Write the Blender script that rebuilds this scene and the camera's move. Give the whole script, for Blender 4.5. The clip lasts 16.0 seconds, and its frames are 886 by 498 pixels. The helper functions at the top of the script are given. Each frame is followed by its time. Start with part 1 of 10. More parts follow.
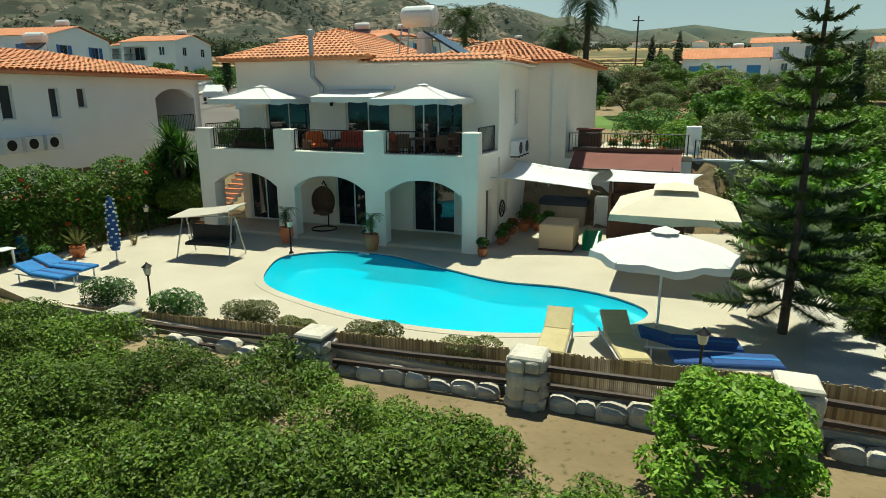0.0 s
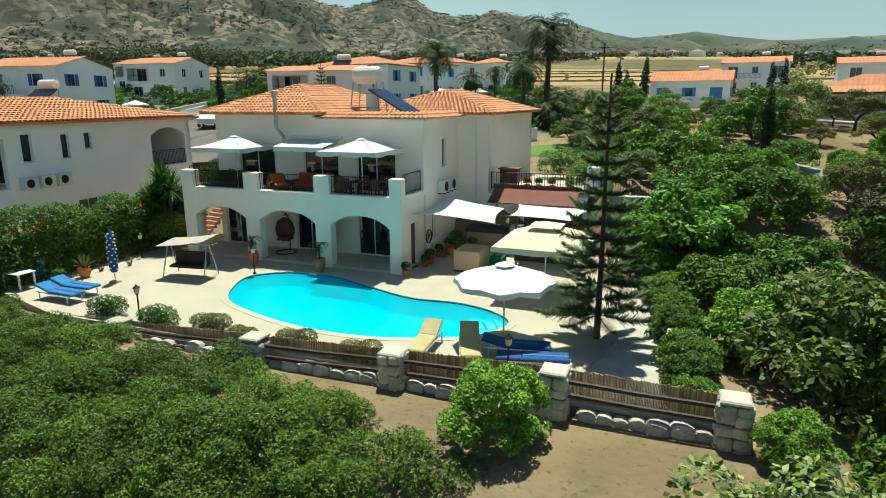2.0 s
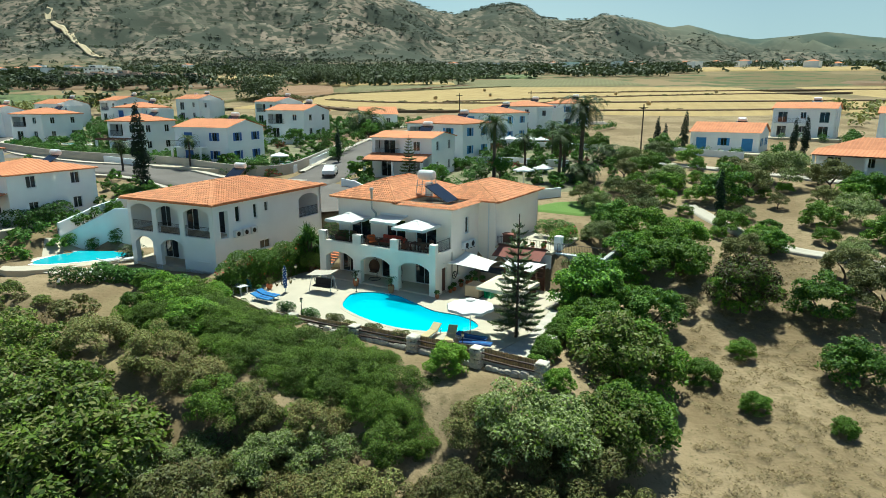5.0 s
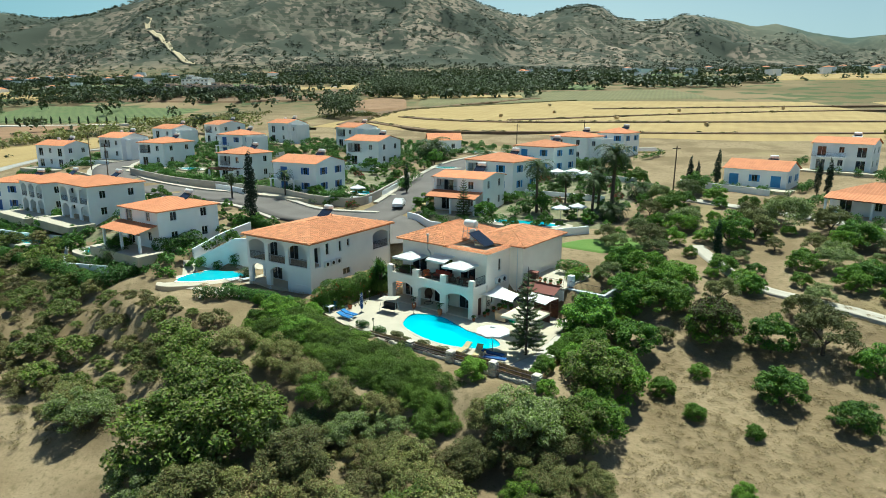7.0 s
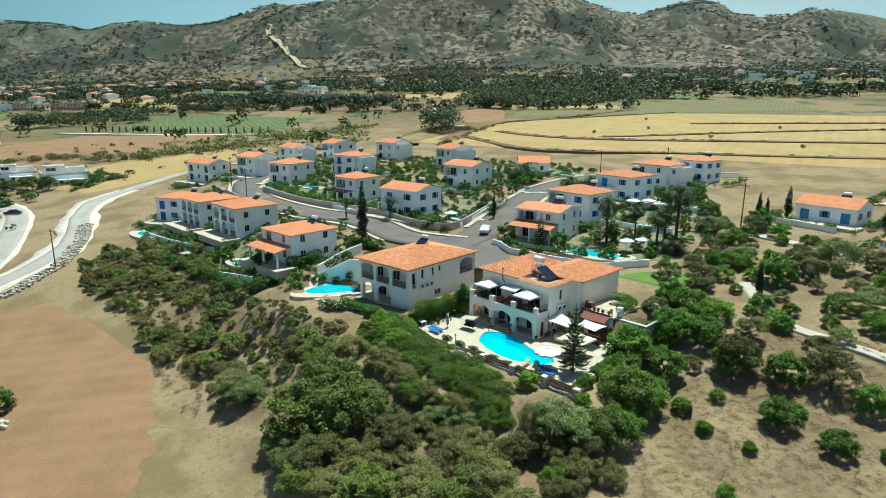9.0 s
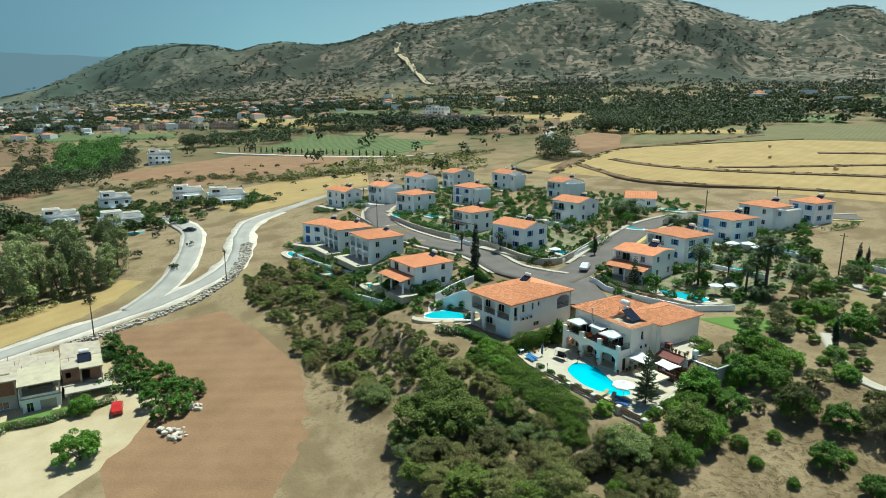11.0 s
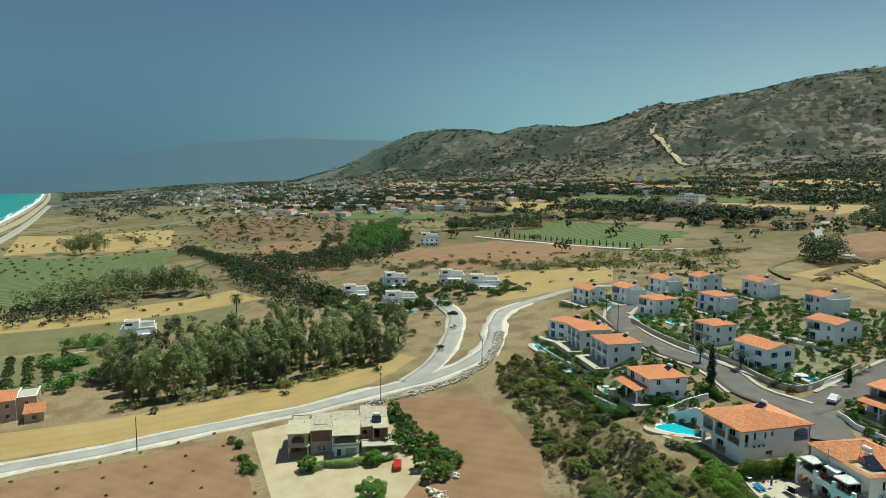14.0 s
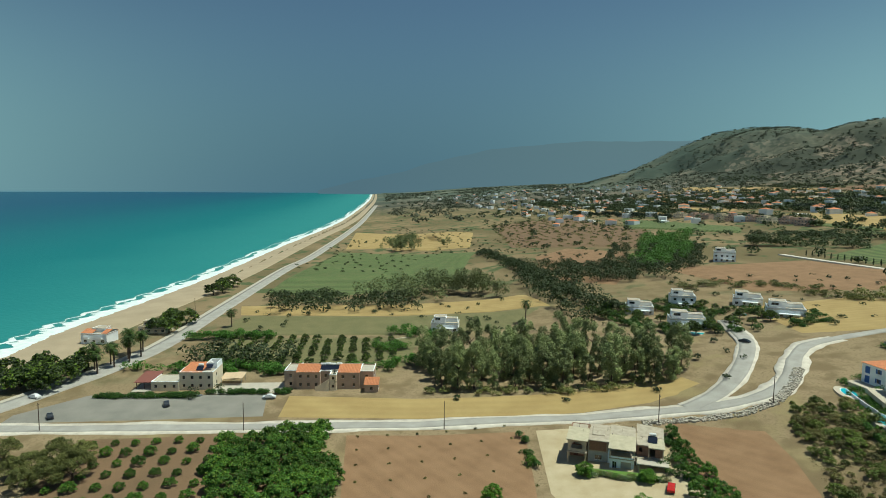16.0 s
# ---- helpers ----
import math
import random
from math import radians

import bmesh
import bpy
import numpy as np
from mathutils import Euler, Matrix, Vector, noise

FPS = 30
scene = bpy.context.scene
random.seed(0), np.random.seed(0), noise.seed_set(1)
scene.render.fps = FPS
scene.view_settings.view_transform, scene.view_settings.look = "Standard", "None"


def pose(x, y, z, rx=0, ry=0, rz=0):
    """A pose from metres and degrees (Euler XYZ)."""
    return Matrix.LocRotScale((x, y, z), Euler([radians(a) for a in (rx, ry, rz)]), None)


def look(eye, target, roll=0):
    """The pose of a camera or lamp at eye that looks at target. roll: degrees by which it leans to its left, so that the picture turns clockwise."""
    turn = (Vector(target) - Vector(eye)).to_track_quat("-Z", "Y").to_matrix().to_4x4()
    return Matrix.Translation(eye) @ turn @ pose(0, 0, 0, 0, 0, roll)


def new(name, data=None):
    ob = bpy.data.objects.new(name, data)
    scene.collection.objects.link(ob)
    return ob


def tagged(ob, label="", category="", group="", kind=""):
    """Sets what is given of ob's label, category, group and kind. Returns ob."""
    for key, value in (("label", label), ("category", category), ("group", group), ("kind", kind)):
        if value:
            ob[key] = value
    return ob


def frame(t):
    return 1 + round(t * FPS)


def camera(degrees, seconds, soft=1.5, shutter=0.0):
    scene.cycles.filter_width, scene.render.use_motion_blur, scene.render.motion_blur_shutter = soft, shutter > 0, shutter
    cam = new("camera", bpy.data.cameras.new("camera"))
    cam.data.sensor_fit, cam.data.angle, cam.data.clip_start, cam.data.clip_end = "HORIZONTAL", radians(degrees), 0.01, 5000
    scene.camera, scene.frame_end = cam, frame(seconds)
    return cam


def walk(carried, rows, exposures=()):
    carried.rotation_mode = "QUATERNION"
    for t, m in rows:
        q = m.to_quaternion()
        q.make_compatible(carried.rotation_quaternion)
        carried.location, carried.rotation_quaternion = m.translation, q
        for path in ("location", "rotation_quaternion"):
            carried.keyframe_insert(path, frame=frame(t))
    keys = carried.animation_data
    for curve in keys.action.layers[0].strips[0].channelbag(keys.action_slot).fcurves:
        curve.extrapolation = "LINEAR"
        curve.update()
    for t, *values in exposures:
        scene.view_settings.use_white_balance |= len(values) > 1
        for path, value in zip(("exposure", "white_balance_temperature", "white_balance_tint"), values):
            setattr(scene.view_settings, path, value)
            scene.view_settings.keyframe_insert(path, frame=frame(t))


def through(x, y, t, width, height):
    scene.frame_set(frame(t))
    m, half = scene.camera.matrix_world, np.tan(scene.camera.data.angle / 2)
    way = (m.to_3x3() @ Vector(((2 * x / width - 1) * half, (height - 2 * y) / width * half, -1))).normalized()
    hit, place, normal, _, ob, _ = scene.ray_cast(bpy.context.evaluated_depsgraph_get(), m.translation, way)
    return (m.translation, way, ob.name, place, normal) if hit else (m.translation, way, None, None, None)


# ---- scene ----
cam = camera(71.40, 16.0, 0.9)

PATH = [
    (0, (1.349, 0.378, 5.453), (1.41, 2.317, 4.966), -0.2),
    (0.5, (1.816, -0.325, 5.898), (1.879, 1.614, 5.411), -0.2),
    (1, (2.525, -1.403, 6.323), (2.585, 0.536, 5.838), -0.2),
    (1.5, (3.381, -2.852, 6.767), (3.44, -0.911, 6.289), -0.3),
    (2, (4.28, -4.817, 7.447), (4.332, -2.873, 6.978), -0.2),
    (2.5, (5.081, -7.389, 8.481), (5.11, -5.445, 8.013), 0.0),
    (3, (5.857, -10.484, 9.654), (5.846, -8.54, 9.185), 0.1),
    (3.5, (6.981, -13.89, 10.844), (6.866, -11.95, 10.376), -0.0),
    (4, (7.965, -17.424, 12.025), (7.779, -15.487, 11.56), 0.0),
    (6.5, (14.127, -35.313, 20.352), (13.718, -33.411, 19.888), 0.1),
    (7, (15.479, -38.559, 22.162), (14.991, -36.675, 21.699), 0.1),
    (7.5, (17.025, -41.829, 24.105), (16.454, -39.969, 23.64), 0.2),
    (8, (18.721, -45.428, 26.248), (18.08, -43.592, 25.78), 0.1),
    (8.5, (20.436, -48.762, 28.203), (19.726, -46.952, 27.736), 0.1),
    (11, (30.782, -64.719, 38.5), (29.672, -63.114, 38.063), -0.0),
    (11.5, (32.777, -67.574, 40.615), (31.577, -66.018, 40.244), 0.1),
    (12, (34.938, -69.778, 42.505), (33.645, -68.282, 42.203), 0.0),
    (12.5, (37.182, -72.251, 44.428), (35.8, -70.828, 44.18), 0.1),
    (13, (39.131, -74.281, 46.184), (37.657, -72.945, 45.976), 0.2),
    (13.5, (41.484, -76.238, 48.032), (39.916, -75.015, 47.825), 0.3),
    (14, (43.813, -78.496, 49.815), (42.14, -77.42, 49.609), 0.4),
    (14.5, (46.415, -80.13, 51.554), (44.635, -79.241, 51.348), 0.5),
    (15, (49.368, -81.587, 53.312), (47.501, -80.902, 53.105), 0.6),
    (15.5, (52.434, -82.641, 54.906), (50.499, -82.178, 54.698), 0.6),
    (16, (55.99, -83.63, 56.543), (54.014, -83.403, 56.335), 0.6),
]
walk(cam, [(t, look(eye, target, roll)) for t, eye, target, roll in PATH], [(0, 0.42, 6650, -9), (3.5, 0.64, 6150, -9), (7, 0.63, 5950, -9), (11, 0.42, 5900, -9), (12.5, 0.28, 6250, -9), (14.5, 0.14, 6200, -9), (16, 0.03, 6250, -9)])

# ---- light ----
world = bpy.data.worlds.new("world")
scene.world = world
world.use_nodes = True
sky_nodes = world.node_tree.nodes
sky = sky_nodes.new("ShaderNodeTexSky")
sky.sky_type, sky.sun_disc = "NISHITA", False
SUN_UP, SUN_AZ = 69.5, 5.0
sky.sun_elevation, sky.sun_rotation = radians(SUN_UP), radians(SUN_AZ)
sky.air_density, sky.dust_density, sky.ozone_density = 1.0, 0.25, 3.5
world.node_tree.links.new(sky.outputs[0], sky_nodes["Background"].inputs[0])
sky_nodes["Background"].inputs[1].default_value = 0.053
sun = new("sun", bpy.data.lights.new("sun", "SUN"))
sun.data.energy, sun.data.angle, sun.data.color = 4.25, radians(0.55), (1.0, 0.95, 0.86)
SUN_DIR = Vector((math.sin(radians(SUN_AZ)) * math.cos(radians(SUN_UP)), math.cos(radians(SUN_AZ)) * math.cos(radians(SUN_UP)), math.sin(radians(SUN_UP))))
sun.matrix_world = look(SUN_DIR * 300, (0, 0, 0))

# ---- materials ----


def mat(name, a, b=None, size=1.0, rough=0.8, bump=0.0, grain=0.06, metal=0.0, stain=0.0, spec=0.5, space="Object", random_tint=0.0, per="object"):
    """A surface of two colours mixed by large patches and fine grain, with relief; sizes in metres."""
    m = bpy.data.materials.new(name)
    m.use_nodes = True
    nodes, links = m.node_tree.nodes, m.node_tree.links
    bsdf = nodes["Principled BSDF"]
    bsdf.inputs["Roughness"].default_value, bsdf.inputs["Metallic"].default_value = rough, metal
    bsdf.inputs["Specular IOR Level"].default_value = spec
    b = b or tuple(c * 0.8 for c in a)
    if space == "World":
        coords = nodes.new("ShaderNodeNewGeometry").outputs["Position"]
    else:
        coords = nodes.new("ShaderNodeTexCoord").outputs["Object"]
    big, fine = nodes.new("ShaderNodeTexNoise"), nodes.new("ShaderNodeTexNoise")
    big.inputs["Scale"].default_value, big.inputs["Detail"].default_value = 1.0 / size, 4.0
    fine.inputs["Scale"].default_value, fine.inputs["Detail"].default_value = 1.0 / grain, 3.0
    for n in (big, fine):
        links.new(coords, n.inputs["Vector"])
    add = nodes.new("ShaderNodeMath")
    add.operation = "MULTIPLY_ADD"
    links.new(fine.outputs[0], add.inputs[0])
    add.inputs[1].default_value = 0.6
    links.new(big.outputs[0], add.inputs[2])
    ramp = nodes.new("ShaderNodeMapRange")
    ramp.inputs[1].default_value, ramp.inputs[2].default_value = 0.55, 1.05
    links.new(add.outputs[0], ramp.inputs[0])
    mix = nodes.new("ShaderNodeMix")
    mix.data_type = "RGBA"
    mix.inputs[6].default_value, mix.inputs[7].default_value = (*a, 1), (*b, 1)
    links.new(ramp.outputs[0], mix.inputs[0])
    colour = mix.outputs[2]
    if random_tint:
        hue = nodes.new("ShaderNodeHueSaturation")
        if per == "island":
            value = nodes.new("ShaderNodeNewGeometry").outputs["Random Per Island"]
        else:
            value = nodes.new("ShaderNodeObjectInfo").outputs["Random"]
        span = nodes.new("ShaderNodeMapRange")
        span.inputs[3].default_value, span.inputs[4].default_value = 1 - random_tint, 1 + random_tint
        links.new(value, span.inputs[0])
        links.new(span.outputs[0], hue.inputs["Value"])
        links.new(colour, hue.inputs["Color"])
        colour = hue.outputs[0]
    links.new(colour, bsdf.inputs["Base Color"])
    if bump:
        relief = nodes.new("ShaderNodeBump")
        relief.inputs["Strength"].default_value, relief.inputs["Distance"].default_value = bump, grain * 0.5
        links.new(fine.outputs[0], relief.inputs["Height"])
        links.new(relief.outputs[0], bsdf.inputs["Normal"])
    return m


def leaf_mat(name, a, b, tint=0.35, through=0.35, rough=0.55, shade=0.74):
    """Leaves: each leaf its own shade, some light through them."""
    m = bpy.data.materials.new(name)
    m.use_nodes = True
    nodes, links = m.node_tree.nodes, m.node_tree.links
    bsdf, out = nodes["Principled BSDF"], nodes["Material Output"]
    bsdf.inputs["Roughness"].default_value = rough
    bsdf.inputs["Specular IOR Level"].default_value = 0.3
    geo, info = nodes.new("ShaderNodeNewGeometry"), nodes.new("ShaderNodeObjectInfo")
    mix = nodes.new("ShaderNodeMix")
    mix.data_type = "RGBA"
    a, b = ((k[0] * f * 1.06, k[1] * f, k[2] * f * 0.9) for k, f in ((a, shade * 0.72), (b, shade * 1.08)))
    mix.inputs[6].default_value, mix.inputs[7].default_value = (*a, 1), (*b, 1)
    links.new(geo.outputs["Random Per Island"], mix.inputs[0])
    span = nodes.new("ShaderNodeMapRange")
    span.inputs[3].default_value, span.inputs[4].default_value = 1 - tint, 1 + tint
    links.new(info.outputs["Random"], span.inputs[0])
    hue = nodes.new("ShaderNodeHueSaturation")
    links.new(span.outputs[0], hue.inputs["Value"])
    links.new(mix.outputs[2], hue.inputs["Color"])
    links.new(hue.outputs[0], bsdf.inputs["Base Color"])
    trans, both = nodes.new("ShaderNodeBsdfTranslucent"), nodes.new("ShaderNodeMixShader")
    links.new(hue.outputs[0], trans.inputs["Color"])
    both.inputs[0].default_value = through * 0.55
    links.new(bsdf.outputs[0], both.inputs[1])
    links.new(trans.outputs[0], both.inputs[2])
    links.new(both.outputs[0], out.inputs["Surface"])
    return m


def glass_mat(name, colour, rough=0.02, ior=1.45):
    m = bpy.data.materials.new(name)
    m.use_nodes = True
    bsdf = m.node_tree.nodes["Principled BSDF"]
    bsdf.inputs["Base Color"].default_value = (*colour, 1)
    bsdf.inputs["Roughness"].default_value, bsdf.inputs["IOR"].default_value = rough, ior
    bsdf.inputs["Transmission Weight"].default_value = 1.0
    return m


PLASTER = mat("white_plaster", (0.90, 0.92, 0.935), (0.84, 0.86, 0.87), 1.6, 0.85, 0.15, 0.05)
VILLA_PLASTER = mat("warm_white_plaster", (0.94, 0.86, 0.77), (0.86, 0.78, 0.695), 1.6, 0.85, 0.15, 0.05)
CREAM = mat("cream_plaster", (0.82, 0.72, 0.54), (0.72, 0.62, 0.47), 1.6, 0.85, 0.15, 0.05)
PINK = mat("pink_plaster", (0.62, 0.45, 0.36), (0.54, 0.38, 0.30), 2.0, 0.85)
RAW = mat("raw_brickwork", (0.42, 0.31, 0.22), (0.30, 0.20, 0.14), 0.8, 0.9, 0.3, 0.1)
CONCRETE = mat("weathered_concrete", (0.50, 0.43, 0.33), (0.34, 0.29, 0.22), 1.3, 0.9, 0.25, 0.05)
GREYWALL = mat("grey_render", (0.42, 0.42, 0.41), (0.34, 0.34, 0.33), 1.5, 0.9, 0.2, 0.05)
TILE = mat("terracotta_tile", (0.68, 0.30, 0.14), (0.52, 0.20, 0.09), 0.9, 0.8, 0.2, 0.05, random_tint=0.28)
TILES = mat("terracotta_tiles", (0.68, 0.30, 0.14), (0.56, 0.22, 0.10), 0.9, 0.8, 0.2, 0.05, random_tint=0.18, per="island")
TILE_FAR = mat("terracotta_roof", (0.60, 0.235, 0.105), (0.46, 0.17, 0.075), 1.2, 0.85, 0.3, 0.12, random_tint=0.15)
PANE = mat("dark_window_glass", (0.012, 0.018, 0.024), (0.02, 0.026, 0.032), 0.7, 0.04, spec=0.8)
BLUE_PAINT = mat("blue_paint", (0.03, 0.12, 0.38), (0.02, 0.09, 0.30), 0.5, 0.5)
PALE_BLUE = mat("sky_blue_paint", (0.05, 0.25, 0.55), (0.04, 0.2, 0.45), 0.5, 0.5)
ALU = mat("white_aluminium", (0.75, 0.76, 0.76), (0.68, 0.69, 0.70), 0.6, 0.4)
IRON = mat("black_iron", (0.015, 0.014, 0.014), (0.03, 0.026, 0.024), 0.3, 0.5, metal=0.6)
STEEL = mat("galvanised_steel", (0.45, 0.46, 0.47), (0.34, 0.35, 0.36), 0.4, 0.4, metal=0.8)
WHITE_TANK = mat("white_tank", (0.80, 0.80, 0.78), (0.70, 0.70, 0.68), 0.5, 0.35)
PANEL = mat("solar_glass", (0.012, 0.016, 0.03), (0.02, 0.024, 0.04), 0.3, 0.1)
CLOTH = mat("white_canvas", (0.72, 0.71, 0.69), (0.65, 0.64, 0.62), 0.9, 0.9, 0.1, 0.02)
CREAM_CLOTH = mat("cream_canvas", (0.74, 0.66, 0.50), (0.66, 0.58, 0.44), 0.9, 0.9, 0.1, 0.02)
TAN_COVER = mat("tan_cover", (0.62, 0.46, 0.30), (0.54, 0.40, 0.26), 0.9, 0.9, 0.1, 0.02)
BROWN_CLOTH = mat("russet_canvas", (0.24, 0.085, 0.065), (0.19, 0.07, 0.055), 0.8, 0.9, 0.1, 0.02)
BLUE_CLOTH = mat("blue_cushion", (0.03, 0.20, 0.48), (0.02, 0.14, 0.38), 0.4, 0.85)
NAVY_CLOTH = mat("navy_cushion", (0.012, 0.05, 0.18), (0.02, 0.08, 0.25), 0.4, 0.85)
RED_CLOTH = mat("red_cushion", (0.42, 0.06, 0.03), (0.34, 0.045, 0.025), 0.3, 0.85)
ORANGE_CLOTH = mat("orange_cushion", (0.68, 0.15, 0.03), (0.58, 0.11, 0.02), 0.3, 0.85)
WICKER = mat("brown_wicker", (0.16, 0.07, 0.035), (0.08, 0.035, 0.02), 0.1, 0.7, 0.5, 0.02)
BLACK_CLOTH = mat("black_fabric", (0.02, 0.02, 0.02), (0.035, 0.03, 0.03), 0.2, 0.9)
TAN_CLOTH = mat("tan_mesh", (0.52, 0.42, 0.22), (0.45, 0.36, 0.18), 0.3, 0.8)
TERRACOTTA = mat("terracotta_pot", (0.55, 0.19, 0.08), (0.45, 0.15, 0.06), 0.25, 0.8, 0.1, 0.03)
PAVING = mat("pale_paving", (0.53, 0.465, 0.36), (0.44, 0.385, 0.295), 1.8, 0.85, 0.2, 0.05)
TILE_FLOOR = mat("terrace_tile", (0.64, 0.54, 0.40), (0.55, 0.46, 0.34), 0.8, 0.6, 0.05, 0.1)
GRAVEL = mat("white_gravel", (0.60, 0.56, 0.48), (0.40, 0.37, 0.32), 0.8, 0.95, 0.8, 0.04)
STONE = mat("limestone", (0.62, 0.56, 0.47), (0.42, 0.38, 0.31), 0.5, 0.9, 0.5, 0.06, random_tint=0.25)
STONES = mat("limestone_rubble", (0.48, 0.43, 0.35), (0.30, 0.27, 0.22), 0.5, 0.9, 0.5, 0.06, random_tint=0.3, per="island")
MORTAR = mat("mortar", (0.20, 0.18, 0.15), (0.14, 0.125, 0.10), 0.3, 0.95, 0.4, 0.03)
LOG = mat("dark_stained_log", (0.07, 0.035, 0.022), (0.035, 0.02, 0.014), 0.25, 0.65, 0.3, 0.04)
WOOD = mat("brown_timber", (0.13, 0.05, 0.028), (0.08, 0.03, 0.018), 0.3, 0.6, 0.2, 0.03)
BARK = mat("grey_bark", (0.12, 0.085, 0.06), (0.06, 0.045, 0.035), 0.3, 0.95, 0.6, 0.05)
GREEN_PLASTIC = mat("green_plastic", (0.01, 0.28, 0.10), (0.01, 0.22, 0.08), 0.3, 0.4)
POOL_TILE = mat("turquoise_mosaic", (0.014, 0.45, 0.57), (0.01, 0.38, 0.50), 0.8, 0.4, 0.1, 0.04)
POOL_EDGE = mat("blue_mosaic_band", (0.015, 0.12, 0.32), (0.01, 0.09, 0.26), 0.2, 0.3)
POOL_STEP = mat("pale_pool_step", (0.72, 0.86, 0.84), (0.62, 0.78, 0.76), 0.4, 0.5)
POOL_LEDGE = mat("pale_turquoise_ledge", (0.12, 0.58, 0.60), (0.10, 0.52, 0.55), 0.4, 0.5)
POOL_FAR = mat("pool_water", (0.05, 0.50, 0.58), (0.04, 0.42, 0.52), 1.5, 0.08)
WATER = glass_mat("clear_water", (0.05, 0.62, 0.76), 0.03, 1.18)
WATER.node_tree.nodes["Principled BSDF"].inputs["Transmission Weight"].default_value = 0.5
ripples, ripple_bump = (WATER.node_tree.nodes.new(k) for k in ("ShaderNodeTexNoise", "ShaderNodeBump"))
ripples.inputs["Scale"].default_value = 3.5
ripple_bump.inputs["Strength"].default_value, ripple_bump.inputs["Distance"].default_value = 0.25, 0.06
WATER.node_tree.links.new(ripples.outputs[0], ripple_bump.inputs["Height"])
WATER.node_tree.links.new(ripple_bump.outputs[0], WATER.node_tree.nodes["Principled BSDF"].inputs["Normal"])
GARDEN_EARTH = mat("planted_garden_earth", (0.075, 0.10, 0.03), (0.30, 0.25, 0.16), 2.2, 0.95, 0.5, 0.15, space="World")
ASPHALT = mat("grey_asphalt", (0.16, 0.14, 0.125), (0.115, 0.10, 0.09), 4.0, 0.9, 0.3, 0.05, space="World")
OLD_ASPHALT = mat("bleached_asphalt", (0.42, 0.395, 0.355), (0.30, 0.28, 0.25), 5.0, 0.9, 0.3, 0.08, space="World")
GREY_GRAVEL = mat("grey_gravel", (0.27, 0.25, 0.215), (0.19, 0.18, 0.155), 7.0, 0.95, 0.4, 0.15, space="World")
CHALK = mat("white_chalk_verge", (0.70, 0.64, 0.55), (0.50, 0.44, 0.36), 2.5, 0.95, 0.5, 0.1, space="World")
KERB_YELLOW = mat("yellow_kerb_paint", (0.55, 0.42, 0.12), (0.5, 0.4, 0.2), 0.6, 0.8)
KERB_PALE = mat("pale_pavement", (0.50, 0.45, 0.37), (0.42, 0.38, 0.31), 1.5, 0.9)
YARD = mat("pale_trodden_earth", (0.52, 0.43, 0.28), (0.40, 0.31, 0.18), 5.0, 0.95, 0.4, 0.2, space="World")
SAND = mat("beach_sand", (0.42, 0.33, 0.22), (0.33, 0.26, 0.17), 12.0, 0.95, 0.2, 0.3, space="World")
WHEAT = mat("wheat_stubble", (0.43, 0.31, 0.125), (0.33, 0.225, 0.085), 9.0, 0.95, 0.4, 0.35, space="World")
PLOUGHED = mat("ploughed_earth", (0.305, 0.18, 0.095), (0.215, 0.122, 0.06), 7.0, 0.95, 0.5, 0.3, space="World")
DARK_EARTH = mat("brown_earth", (0.20, 0.12, 0.064), (0.15, 0.095, 0.05), 12.0, 0.95, 0.5, 0.5, space="World")
CROP = mat("green_crop", (0.11, 0.17, 0.045), (0.17, 0.19, 0.07), 6.0, 0.95, 0.5, 0.5, space="World")
LAWN = mat("lawn", (0.10, 0.19, 0.03), (0.13, 0.21, 0.04), 2.0, 0.95, 0.5, 0.06, space="World")
FALLOW = mat("olive_fallow", (0.20, 0.175, 0.075), (0.14, 0.135, 0.055), 8.0, 0.95, 0.5, 0.4, space="World")
FOAM = mat("white_surf", (0.8, 0.82, 0.80), (0.6, 0.7, 0.7), 3.0, 0.9, space="World")
CAR_WHITE = mat("white_car_paint", (0.75, 0.75, 0.75), (0.70, 0.70, 0.70), 1.0, 0.25)
CAR_RED = mat("red_car_paint", (0.50, 0.02, 0.015), (0.42, 0.015, 0.012), 1.0, 0.25)
CAR_DARK = mat("dark_car_paint", (0.03, 0.035, 0.045), (0.025, 0.028, 0.035), 1.0, 0.25)
RUBBER = mat("black_rubber", (0.02, 0.02, 0.02), (0.03, 0.03, 0.03), 0.2, 0.8)

LEAF_SHRUB = leaf_mat("shrub_leaf", (0.055, 0.115, 0.011), (0.215, 0.335, 0.04), through=0.45)
LEAF_OLIVE = leaf_mat("olive_leaf", (0.15, 0.18, 0.05), (0.30, 0.33, 0.11), through=0.45)
LEAF_BRIGHT = leaf_mat("bright_leaf", (0.085, 0.22, 0.015), (0.23, 0.44, 0.045), through=0.52)
LEAF_LIME = leaf_mat("lime_leaf", (0.13, 0.28, 0.02), (0.32, 0.52, 0.06), through=0.5)
LEAF_HEDGE = leaf_mat("hedge_leaf", (0.045, 0.13, 0.015), (0.13, 0.30, 0.045), through=0.45)
LEAF_PINE = leaf_mat("pine_needle", (0.05, 0.105, 0.022), (0.12, 0.20, 0.05), through=0.42)
LEAF_CYPRESS = leaf_mat("cypress_leaf", (0.012, 0.035, 0.012), (0.025, 0.06, 0.02), through=0.1)
LEAF_DARK = leaf_mat("carob_leaf", (0.052, 0.086, 0.03), (0.088, 0.13, 0.045), through=0.4)
